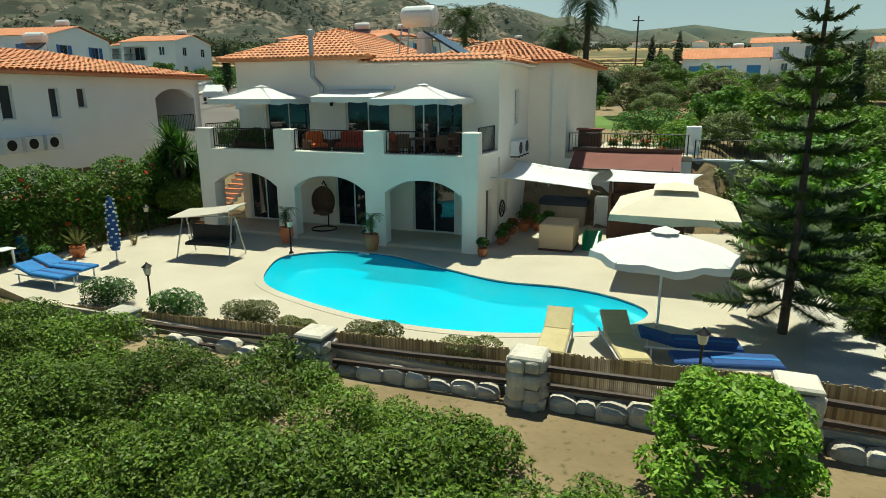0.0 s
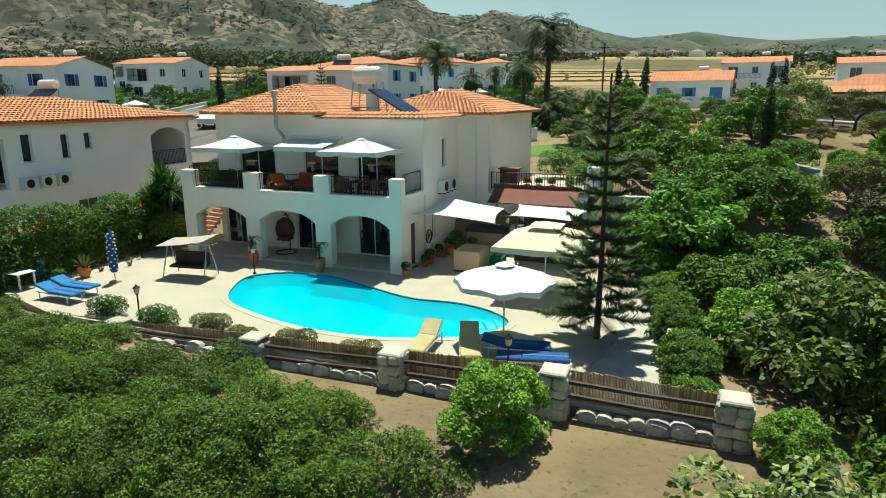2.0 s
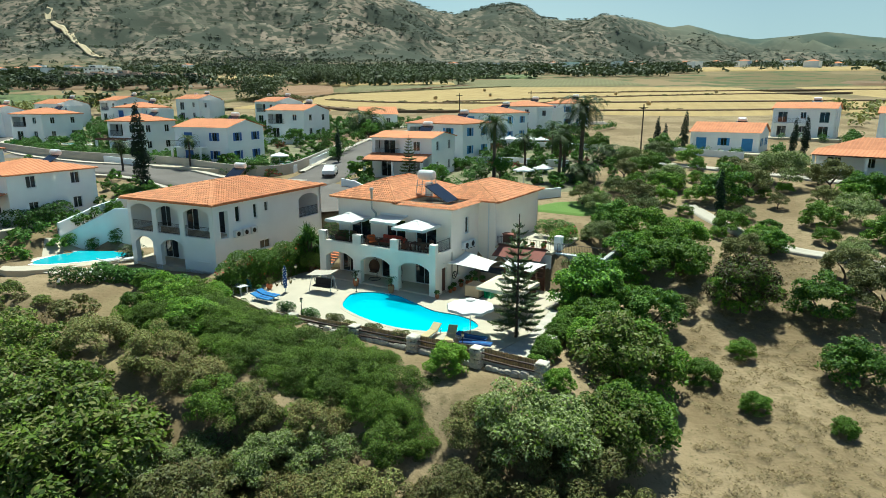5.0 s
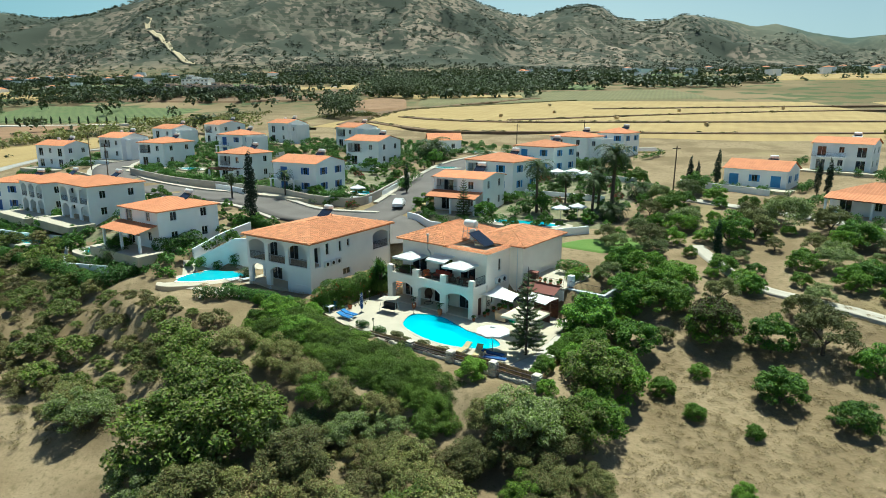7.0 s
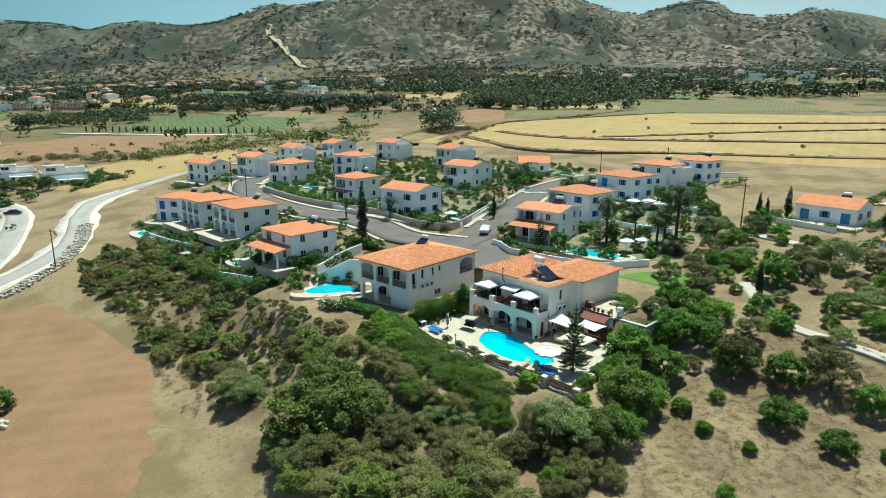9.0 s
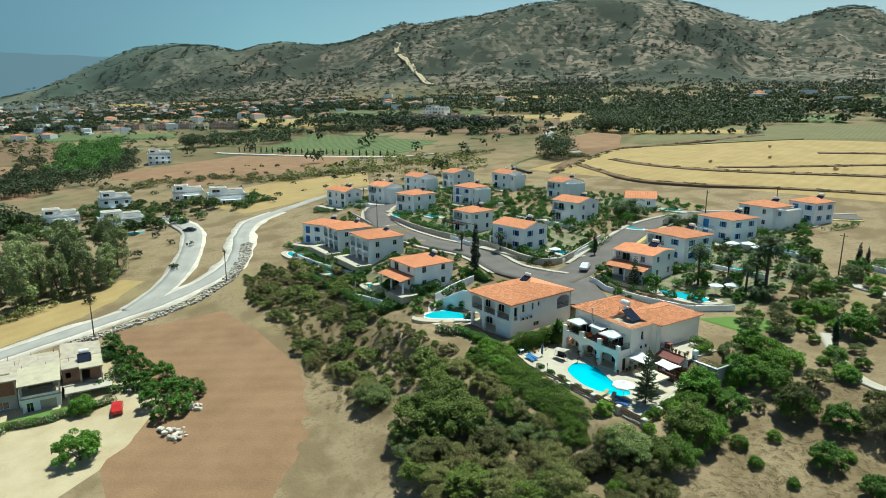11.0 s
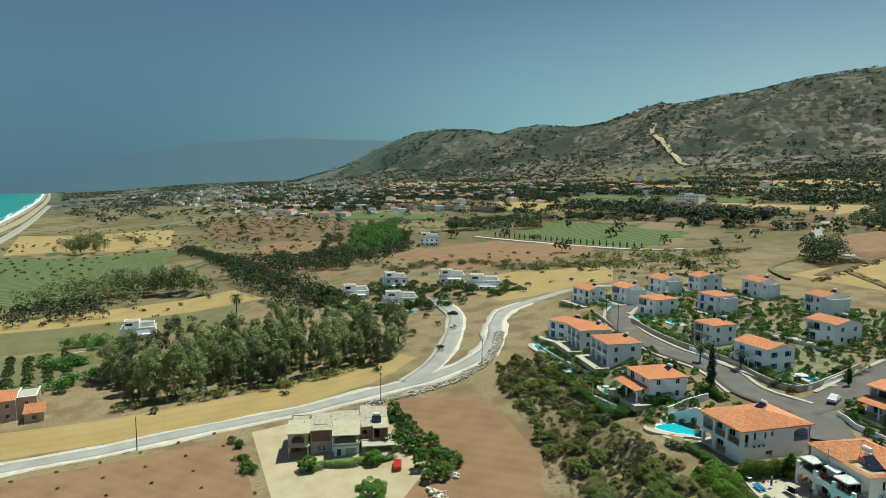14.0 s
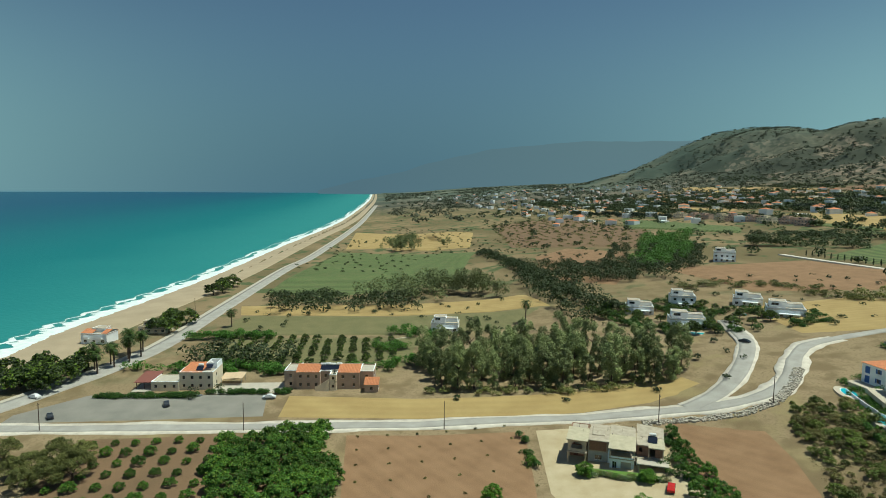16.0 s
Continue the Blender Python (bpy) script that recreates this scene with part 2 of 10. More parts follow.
LEAF_GREY = leaf_mat("eucalyptus_leaf", (0.16, 0.21, 0.09), (0.30, 0.36, 0.165), through=0.5, shade=1.0)
LEAF_DRY = leaf_mat("dry_scrub", (0.17, 0.145, 0.055), (0.29, 0.25, 0.10), through=0.45)
STRAW = leaf_mat("dry_straw", (0.27, 0.21, 0.11), (0.40, 0.33, 0.18), through=0.3, shade=1.0)
LEAF_HILL = leaf_mat("hill_pine", (0.075, 0.10, 0.065), (0.115, 0.14, 0.095), tint=0.1)
LEAF_PALM = leaf_mat("palm_leaf", (0.035, 0.08, 0.015), (0.09, 0.15, 0.03))
REED = leaf_mat("reed_matting", (0.42, 0.32, 0.18), (0.62, 0.50, 0.31), tint=0.1, through=0.45, rough=0.8, shade=1.0)
LEAF_RUST = leaf_mat("rusty_leaf", (0.08, 0.06, 0.03), (0.12, 0.10, 0.035))
PETAL_RED = leaf_mat("red_petal", (0.5, 0.02, 0.02), (0.6, 0.05, 0.03), tint=0.1, shade=1.0)
PETAL_WHITE = leaf_mat("white_petal", (0.7, 0.7, 0.62), (0.8, 0.8, 0.75), tint=0.05, shade=1.0)
PETAL_PINK = leaf_mat("magenta_petal", (0.45, 0.02, 0.08), (0.6, 0.05, 0.12), tint=0.1, shade=1.0)


def field_stripes(m, turn, step, dark):
    """Adds straight furrows or crop rows to a field material."""
    nodes, links = m.node_tree.nodes, m.node_tree.links
    bsdf = nodes["Principled BSDF"]
    src = bsdf.inputs["Base Color"].links[0].from_socket
    geo, mapping, wave = nodes.new("ShaderNodeNewGeometry"), nodes.new("ShaderNodeMapping"), nodes.new("ShaderNodeTexWave")
    mapping.inputs["Rotation"].default_value = (0, 0, radians(turn))
    links.new(geo.outputs["Position"], mapping.inputs["Vector"])
    links.new(mapping.outputs[0], wave.inputs["Vector"])
    wave.inputs["Scale"].default_value, wave.inputs["Distortion"].default_value = 0.314 / step, 1.2
    wave.inputs["Detail"].default_value, wave.inputs["Detail Scale"].default_value = 2.0, 0.3
    mix = nodes.new("ShaderNodeMix")
    mix.data_type, mix.blend_type = "RGBA", "MULTIPLY"
    mix.inputs[7].default_value = (dark, dark, dark, 1)
    links.new(wave.outputs["Fac"], mix.inputs[0])
    links.new(src, mix.inputs[6])
    links.new(mix.outputs[2], bsdf.inputs["Base Color"])


field_stripes(PLOUGHED, 60, 3.4, 0.93)
field_stripes(CROP, 8, 5.5, 0.45)
field_stripes(WHEAT, 10, 4.5, 0.93)
field_stripes(FALLOW, 5, 2.5, 0.85)


def ground_material():
    """Dry slope: bare tan earth, straw grass and low green scrub in patches; wooded hills far off, with haze painted
    into the farthest.
    """
    m = bpy.data.materials.new("dry_ground")
    m.use_nodes = True
    nodes, links = m.node_tree.nodes, m.node_tree.links
    bsdf = nodes["Principled BSDF"]
    bsdf.inputs["Roughness"].default_value = 0.97
    bsdf.inputs["Specular IOR Level"].default_value = 0.1
    pos = nodes.new("ShaderNodeNewGeometry").outputs["Position"]

    def noise_at(scale, detail=5.0):
        n = nodes.new("ShaderNodeTexNoise")
        n.inputs["Scale"].default_value, n.inputs["Detail"].default_value = scale, detail
        links.new(pos, n.inputs["Vector"])
        return n.outputs[0]

    def spread(value, lo, hi):
        r = nodes.new("ShaderNodeMapRange")
        r.interpolation_type = "SMOOTHSTEP"
        r.inputs[1].default_value, r.inputs[2].default_value = lo, hi
        links.new(value, r.inputs[0])
        return r.outputs[0]

    def blend(fac, a, b):
        x = nodes.new("ShaderNodeMix")
        x.data_type = "RGBA"
        links.new(fac, x.inputs[0])
        for slot, c in ((6, a), (7, b)):
            if isinstance(c, tuple):
                x.inputs[slot].default_value = (*c, 1)
            else:
                links.new(c, x.inputs[slot])
        return x.outputs[2]

    near = blend(spread(noise_at(0.11), 0.42, 0.62), (0.30, 0.225, 0.135), (0.20, 0.145, 0.082))
    near = blend(spread(noise_at(1.3), 0.5, 0.72), near, (0.19, 0.145, 0.08))
    near = blend(spread(noise_at(0.05), 0.56, 0.70), near, (0.29, 0.23, 0.12))
    near = blend(spread(noise_at(6.0), 0.56, 0.75), near, (0.12, 0.105, 0.05))
    far = blend(spread(noise_at(0.008), 0.42, 0.58), (0.25, 0.185, 0.105), (0.16, 0.128, 0.068))
    far = blend(spread(noise_at(0.06), 0.52, 0.62), far, (0.085, 0.11, 0.05))
    hill = blend(spread(noise_at(0.004, 8.0), 0.40, 0.60), (0.135, 0.127, 0.096), (0.235, 0.19, 0.142))
    hill = blend(spread(noise_at(0.018, 7.0), 0.54, 0.62), hill, (0.29, 0.23, 0.175))
    hill = blend(spread(noise_at(0.06, 6.0), 0.46, 0.53), hill, (0.074, 0.080, 0.058))
    wave = nodes.new("ShaderNodeTexWave")
    wave.bands_direction = "Z"
    wave.inputs["Scale"].default_value, wave.inputs["Distortion"].default_value = 0.028, 9.0
    wave.inputs["Detail"].default_value, wave.inputs["Detail Scale"].default_value = 3.0, 0.05
    links.new(pos, wave.inputs["Vector"])
    hill = blend(spread(wave.outputs["Fac"], 0.76, 1.5), hill, (0.23, 0.19, 0.14))
    hill = blend(spread(noise_at(0.0052, 9.0), 0.50, 0.56), hill, (0.066, 0.074, 0.056))
    split = nodes.new("ShaderNodeSeparateXYZ")
    links.new(pos, split.inputs[0])
    length = nodes.new("ShaderNodeVectorMath")
    length.operation = "LENGTH"
    links.new(pos, length.inputs[0])
    colour = blend(spread(length.outputs["Value"], 160, 420), near, far)
    colour = blend(spread(length.outputs["Value"], 1200, 1900), colour, hill)
    colour = blend(spread(split.outputs["Z"], 60, 105), colour, hill)
    # Distance haze put into the base colour: bluish grey woods from 1900 m on.
    hazed_woods = blend(spread(noise_at(0.003, 8.0), 0.40, 0.62), (0.075, 0.10, 0.08), (0.145, 0.15, 0.11))
    colour = blend(spread(length.outputs["Value"], 1900, 2700), colour, hazed_woods)
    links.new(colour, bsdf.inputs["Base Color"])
    relief = nodes.new("ShaderNodeBump")
    relief.inputs["Strength"].default_value, relief.inputs["Distance"].default_value = 0.6, 0.15
    links.new(noise_at(2.5), relief.inputs["Height"])
    links.new(relief.outputs[0], bsdf.inputs["Normal"])
    return m


def sea_material():
    """Turquoise shallows that turn deep blue off the shore, with small waves."""
    m = bpy.data.materials.new("sea_water")
    m.use_nodes = True
    nodes, links = m.node_tree.nodes, m.node_tree.links
    bsdf = nodes["Principled BSDF"]
    bsdf.inputs["Roughness"].default_value = 0.35
    bsdf.inputs["Specular IOR Level"].default_value = 0.12
    pos = nodes.new("ShaderNodeNewGeometry").outputs["Position"]
    split, noise_n, add = nodes.new("ShaderNodeSeparateXYZ"), nodes.new("ShaderNodeTexNoise"), nodes.new("ShaderNodeMath")
    links.new(pos, split.inputs[0])
    links.new(pos, noise_n.inputs["Vector"])
    noise_n.inputs["Scale"].default_value = 0.01
    add.operation = "MULTIPLY_ADD"
    links.new(noise_n.outputs[0], add.inputs[0])
    add.inputs[1].default_value = 90.0
    links.new(split.outputs["Y"], add.inputs[2])
    ramp, span = nodes.new("ShaderNodeValToRGB"), nodes.new("ShaderNodeMapRange")
    span.inputs[1].default_value, span.inputs[2].default_value = -1100, -150
    links.new(add.outputs[0], span.inputs[0])
    links.new(span.outputs[0], ramp.inputs[0])
    stops = ramp.color_ramp
    stops.elements[0].color, stops.elements[1].color = (0.004, 0.06, 0.12, 1), (0.04, 0.24, 0.22, 1)
    stops.elements.new(0.45).color = (0.004, 0.085, 0.125, 1)
    stops.elements.new(0.80).color = (0.008, 0.15, 0.155, 1)
    links.new(ramp.outputs[0], bsdf.inputs["Base Color"])
    waves, relief = nodes.new("ShaderNodeTexNoise"), nodes.new("ShaderNodeBump")
    links.new(pos, waves.inputs["Vector"])
    waves.inputs["Scale"].default_value = 0.35
    relief.inputs["Strength"].default_value, relief.inputs["Distance"].default_value = 0.5, 0.4
    links.new(waves.outputs[0], relief.inputs["Height"])
    links.new(relief.outputs[0], bsdf.inputs["Normal"])
    return m


GROUND, SEA = ground_material(), sea_material()


def haze_material():
    """A painted glow for the pale haze on the horizon, darker over the sea, thinning upwards."""
    m = bpy.data.materials.new("horizon_haze")
    m.use_nodes = True
    nodes, links = m.node_tree.nodes, m.node_tree.links
    nodes.remove(nodes["Principled BSDF"])
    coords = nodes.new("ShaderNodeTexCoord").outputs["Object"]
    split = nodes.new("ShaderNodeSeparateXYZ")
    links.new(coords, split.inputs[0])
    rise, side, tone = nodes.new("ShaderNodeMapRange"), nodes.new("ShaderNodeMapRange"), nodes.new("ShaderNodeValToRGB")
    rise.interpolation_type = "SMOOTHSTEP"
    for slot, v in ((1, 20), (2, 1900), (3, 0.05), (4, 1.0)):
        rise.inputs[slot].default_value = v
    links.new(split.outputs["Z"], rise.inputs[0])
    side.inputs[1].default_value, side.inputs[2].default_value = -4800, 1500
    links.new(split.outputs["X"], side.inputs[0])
    # Low sky tone painted into the glow: dim at -x, brighter elsewhere.
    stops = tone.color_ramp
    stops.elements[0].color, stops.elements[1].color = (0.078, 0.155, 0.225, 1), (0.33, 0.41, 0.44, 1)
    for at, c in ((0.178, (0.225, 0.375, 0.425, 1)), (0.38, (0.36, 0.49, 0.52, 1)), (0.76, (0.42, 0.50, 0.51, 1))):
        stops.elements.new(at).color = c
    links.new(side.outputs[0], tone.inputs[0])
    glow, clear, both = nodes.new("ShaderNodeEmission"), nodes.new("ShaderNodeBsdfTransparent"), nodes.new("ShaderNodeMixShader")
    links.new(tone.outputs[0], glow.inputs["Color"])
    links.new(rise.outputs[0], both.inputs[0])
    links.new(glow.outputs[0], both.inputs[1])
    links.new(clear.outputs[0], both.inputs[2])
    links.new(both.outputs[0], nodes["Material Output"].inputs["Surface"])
    return m


HAZE = haze_material()

# ---- building blocks ----


class Geo:
    """Vertices, faces and a material slot for each face."""

    def __init__(self):
        self.v, self.f, self.m = [], [], []

    def add(self, verts, faces, slot=0):
        n = len(self.v)
        self.v += [tuple(p) for p in verts]
        self.f += [tuple(i + n for i in f) for f in faces]
        self.m += [slot] * len(faces)
        return self

    def box(self, x0, y0, z0, x1, y1, z1, slot=0):
        return self.add([(x, y, z) for x in (x0, x1) for y in (y0, y1) for z in (z0, z1)],
                        [(0, 1, 3, 2), (4, 6, 7, 5), (0, 4, 5, 1), (2, 3, 7, 6), (0, 2, 6, 4), (1, 5, 7, 3)], slot)

    def slab(self, x0, y0, z0, x1, y1, z1, edge=0.02, slot=0):
        """A box with chamfered upper edges."""
        e = edge
        ring = [(x0, y0), (x1, y0), (x1, y1), (x0, y1)]
        top = [(x0 + e, y0 + e), (x1 - e, y0 + e), (x1 - e, y1 - e), (x0 + e, y1 - e)]
        verts = [(*p, z0) for p in ring] + [(*p, z1 - e) for p in ring] + [(*p, z1) for p in top]
        faces = [(3, 2, 1, 0), (8, 9, 10, 11)]
        for i in range(4):
            j = (i + 1) % 4
            faces += [(i, j, 4 + j, 4 + i), (4 + i, 4 + j, 8 + j, 8 + i)]
        return self.add(verts, faces, slot)

    def prism(self, ring, z0, z1, slot=0):
        n = len(ring)
        verts = [(x, y, z0) for x, y in ring] + [(x, y, z1) for x, y in ring]
        faces = [tuple(range(n, 2 * n)), tuple(range(n - 1, -1, -1))] + [(i, (i + 1) % n, n + (i + 1) % n, n + i) for i in range(n)]
        return self.add(verts, faces, slot)

    def lathe(self, x, y, rings, n=12, slot=0):
        """Rings of (z, radius) round an upright axis."""
        verts = [(x + r * math.cos(2 * math.pi * i / n), y + r * math.sin(2 * math.pi * i / n), z) for z, r in rings for i in range(n)]
        faces = [(k * n + i, k * n + (i + 1) % n, (k + 1) * n + (i + 1) % n, (k + 1) * n + i) for k in range(len(rings) - 1) for i in range(n)]
        faces += [tuple(range(n - 1, -1, -1)), tuple(range((len(rings) - 1) * n, len(rings) * n))]
        return self.add(verts, faces, slot)

    def tube(self, points, r0, r1=None, n=8, slot=0):
        """A tapering round bar along points."""
        r1 = r0 if r1 is None else r1
        pts = [Vector(p) for p in points]
        verts, last = [], Vector((0.3, 0.9, 0.1))
        for i, p in enumerate(pts):
            way = (pts[min(i + 1, len(pts) - 1)] - pts[max(i - 1, 0)]).normalized()
            side = way.cross(last if abs(way.dot(last)) < 0.95 else Vector((1, 0, 0.2))).normalized()
            other, r = way.cross(side), r0 + (r1 - r0) * i / max(1, len(pts) - 1)
            verts += [p + r * (math.cos(2 * math.pi * k / n) * side + math.sin(2 * math.pi * k / n) * other) for k in range(n)]
        faces = [(i * n + k, i * n + (k + 1) % n, (i + 1) * n + (k + 1) % n, (i + 1) * n + k) for i in range(len(pts) - 1) for k in range(n)]
        faces += [tuple(range(n - 1, -1, -1)), tuple(range((len(pts) - 1) * n, len(pts) * n))]
        return self.add(verts, faces, slot)

    def sheet(self, grid, thick=0.0, slot=0):
        """Rows of points as one sheet, with a back where thick is given."""
        rows, cols = len(grid), len(grid[0])
        flat = [p for row in grid for p in row]
        faces = [(i * cols + j, i * cols + j + 1, (i + 1) * cols + j + 1, (i + 1) * cols + j) for i in range(rows - 1) for j in range(cols - 1)]
        self.add(flat, faces, slot)
        if thick:
            back = [(p[0], p[1], p[2] - thick) for p in flat]
            self.add(back, [f[::-1] for f in faces], slot)
            edge = [j for j in range(cols)] + [i * cols + cols - 1 for i in range(1, rows)] + [(rows - 1) * cols + j for j in range(cols - 2, -1, -1)] + [i * cols for i in range(rows - 2, 0, -1)]
            n = len(edge)
            self.add([flat[k] for k in edge] + [back[k] for k in edge], [(i, n + i, n + (i + 1) % n, (i + 1) % n) for i in range(n)], slot)
        return self

    def wall(self, x0, y0, x1, y1, z0, z1, thick, holes=(), slot=0):
        """An upright wall along a line, thick to its left, with holes (from, to, low, high) through it."""
        length = math.hypot(x1 - x0, y1 - y0)
        ux, uy = (x1 - x0) / length, (y1 - y0) / length
        us = sorted({0.0, length, *(h[0] for h in holes), *(h[1] for h in holes)})
        for a, b in zip(us, us[1:]):
            mid = (a + b) / 2
            cuts = sorted((h[2], h[3]) for h in holes if h[0] < mid < h[1])
            low = z0
            for lo, hi in cuts + [(z1, z1)]:
                if lo - low > 1e-4:
                    corners = [(x0 + ux * s - uy * d, y0 + uy * s + ux * d) for s, d in ((a, 0), (b, 0), (b, thick), (a, thick))]
                    self.prism(corners, low, lo, slot)
                low = max(low, hi)
        return self

    def arcade(self, x0, x1, y0, y1, z0, z1, arches, n=12, slot=0):
        """A wall along x pierced by arches (from, to, spring, rise)."""
        cuts = sorted(arches)
        edge = x0
        for a, b, spring, rise in cuts + [(x1, x1, 0, 0)]:
            if a - edge > 1e-4:
                self.box(edge, y0, z0, a, y1, z1, slot)
            edge = b
            if a < b:
                curve = [(a + (b - a) * k / n, spring + rise * (1 - abs(2 * k / n - 1) ** 2.4)) for k in range(n + 1)]
                for (xa, za), (xb, zb) in zip(curve, curve[1:]):
                    verts = [(xa, y0, za), (xb, y0, zb), (xb, y0, z1), (xa, y0, z1), (xa, y1, za), (xb, y1, zb), (xb, y1, z1), (xa, y1, z1)]
                    self.add(verts, [(0, 1, 2, 3), (7, 6, 5, 4), (0, 4, 5, 1), (3, 2, 6, 7)], slot)
        return self

    def mesh(self, name, *mats):
        me = bpy.data.meshes.new(name)
        seen, key = {}, []
        for p in self.v:
            key.append(seen.setdefault((round(p[0], 4), round(p[1], 4), round(p[2], 4)), len(seen)))
        faces, slots = [], []
        for f, m in zip(self.f, self.m):
            g = list(dict.fromkeys(key[i] for i in f))
            if len(g) > 2:
                faces.append(g)
                slots.append(m)
        me.from_pydata(list(seen), [], faces)
        self.m = slots
        for m in mats:
            me.materials.append(m)
        if len(mats) > 1:
            me.polygons.foreach_set("material_index", self.m)
        me.update()
        return me


def smooth_shade(me):
    me.polygons.foreach_set("use_smooth", [True] * len(me.polygons))
    return me


def part(name, geo, material, parent, label="", at=None, soft=False):
    """One mesh under a thing, or under a part."""
    mats = material if isinstance(material, (list, tuple)) else (material,)
    me = geo.mesh(name, *mats) if isinstance(geo, Geo) else geo
    if soft:
        smooth_shade(me)
    ob = new(name, me)
    ob.parent = parent
    if at is not None:
        ob.matrix_basis = at
    return tagged(ob, label)


def thing(name, m, label, category, group="", kind=""):
    """An Empty at a thing's base; its parts hang under it."""
    ob = new(name)
    ob.matrix_basis, ob.empty_display_size = m, 0.3
    return tagged(ob, label, category, group, kind)


def single(name, geo, material, m, label, category="", group="", kind="", soft=False):
    """A thing that is one mesh."""
    mats = material if isinstance(material, (list, tuple)) else (material,)
    me = geo.mesh(name, *mats) if isinstance(geo, Geo) else geo
    if soft:
        smooth_shade(me)
    ob = new(name, me)
    ob.matrix_basis = m
    return tagged(ob, label, category, group, kind)


def curve_points(ctrl, steps=8, closed=True):
    """A smooth line through control points."""
    out, n = [], len(ctrl)
    for i in range(n if closed else n - 1):
        p = [np.array(ctrl[(i + k) % n] if closed else ctrl[min(max(i + k, 0), n - 1)], float) for k in (-1, 0, 1, 2)]
        for k in range(steps):
            t = k / steps
            out.append(0.5 * (2 * p[1] + (p[2] - p[0]) * t + (2 * p[0] - 5 * p[1] + 4 * p[2] - p[3]) * t * t + (3 * p[1] - p[0] - 3 * p[2] + p[3]) * t ** 3))
    if not closed:
        out.append(np.array(ctrl[-1], float))
    return out


# ---- the lie of the land ----
VILLA = pose(2.85, 21.37, 0, 0, 0, -22.7)
NEIGHBOUR = pose(-16.5, 24.0, 0.4, 0, 0, -17.7)


def plot(u, v, z=0.0, turn=0.0):
    """A pose in the villa's own axes: along its front, inwards, up."""
    return VILLA @ pose(u, v, z, 0, 0, turn)


# Levelled ground: centre x, y, half sizes, turn, level, width of its edge
PADS = [(3.0, 20.5, 13.5, 11.2, -22.7, -0.35, 3.0), (-22.5, 31.0, 8.2, 11.0, -17.7, 0.35, 2.6), (8.6, 33.0, 7.5, 5.5, -22.7, 2.75, 1.2), (-4.0, 45.0, 8.0, 5.0, -22.7, 3.2, 3.0), (-30.5, 23.0, 6.5, 6.5, -17.7, -0.1, 4.0), (1.54, 17.58, 6.9, 3.5, -22.7, -2.6, 0.7)]

def smooth(a, b, v):
    k = np.clip((np.asarray(v, float) - a) / (b - a), 0.0, 1.0)
    return k * k * (3 - 2 * k)


# The skyline of the hills: bearing to the left of +y in degrees, rise of the crest, distance of the crest
BEARING = [-70, -50, -36, -28.5, -25, -23, -21, -18, -15.8, -13, -11.5, -9, -7.5, -6, -5, -2.6, -0.9, 0.5, 2, 3.4, 5.2, 6.7, 8.2, 11.2, 13.4, 16, 17.6, 19.9, 21.5, 24.5, 27, 31.8, 35, 37.4, 38.7, 40.2, 41.6, 43.4, 46.4, 49, 51.4, 53, 55.3, 58, 61, 63, 64.5, 66, 68, 72, 80, 90]
RISE = [3.0, 3.6, 3.8, 3.7, 4.2, 4.6, 4.4, 4.25, 4.7, 5.5, 5.35, 6.05, 6.4, 6.6, 6.2, 6.05, 6.35, 7.3, 7.55, 7.45, 6.95, 6.6, 6.8, 7.8, 8.5, 9.0, 9.6, 9.75, 9.4, 9.2, 9.1, 8.05, 7.7, 7.35, 7.5, 6.95, 6.45, 5.9, 5.45, 5.7, 5.4, 4.8, 5.2, 5.3, 4.75, 3.9, 3.2, 2.4, 1.4, 0.3, -0.4, -1]
CREST_AT = [-70, -50, -36, -30.7, -27, -21.7, -16, -11.5, -6, -1.2, 2, 6, 8.5, 11.5, 15, 19.5, 25, 30, 35, 40, 45, 50, 55, 60, 66, 74, 84, 95]
CREST = [3800, 3600, 3300, 3300, 3200, 3000, 2900, 2600, 2400, 2300, 2250, 2200, 2100, 2000, 1950, 1950, 1900, 1900, 1950, 2000, 2150, 2400, 2600, 2900, 3300, 3800, 4200, 4400]


SEA_LEVEL = -17.5
SHORE_X = [-60, 150, 211, 258, 304, 366, 473, 689, 1117, 1700, 2700, 4300]
SHORE_Y = [-262, -246, -238, -236, -229, -219, -206, -188, -148, -124, -98, -84]


def west_height(x, y):
    z = np.interp(y, [-420, -250, -232, -200, -70, -20, 10, 30, 50, 70, 100, 160, 290, 600, 1200, 2500],
                  [-30, -18.2, -17.0, -16.3, -14.8, -11.8, -7.5, -3.5, -1, 1, 4.5, 10.5, 19.5, 46, 80, 120])
    return z - 5.0 * smooth(-120, -230, x) * smooth(0, 60, y) * smooth(420, 150, y) - 12.0 * smooth(-400, -1400, x) * smooth(0, 250, y)


def east_height(x, y):
    return np.interp(y, [-420, -250, -200, -60, -25, 4, 17, 30, 50, 80, 110, 160, 290, 600, 1200, 2500],
                     [-30, -18.2, -16, -14, -9, -3.7, -2, 1.6, 4, 6.2, 8, 11, 19.5, 46, 80, 120])


def lumps(x, y, size, seed):
    """Smooth random relief of a given size."""
    rs = np.random.RandomState(seed)
    z = np.zeros_like(x)
    for _ in range(9):
        a, k, ph = rs.rand() * 6.283, (0.6 + 0.9 * rs.rand()) / size * 6.283, rs.rand() * 6.283
        z = z + np.sin((x * math.cos(a) + y * math.sin(a)) * k + ph)
    return z / 9


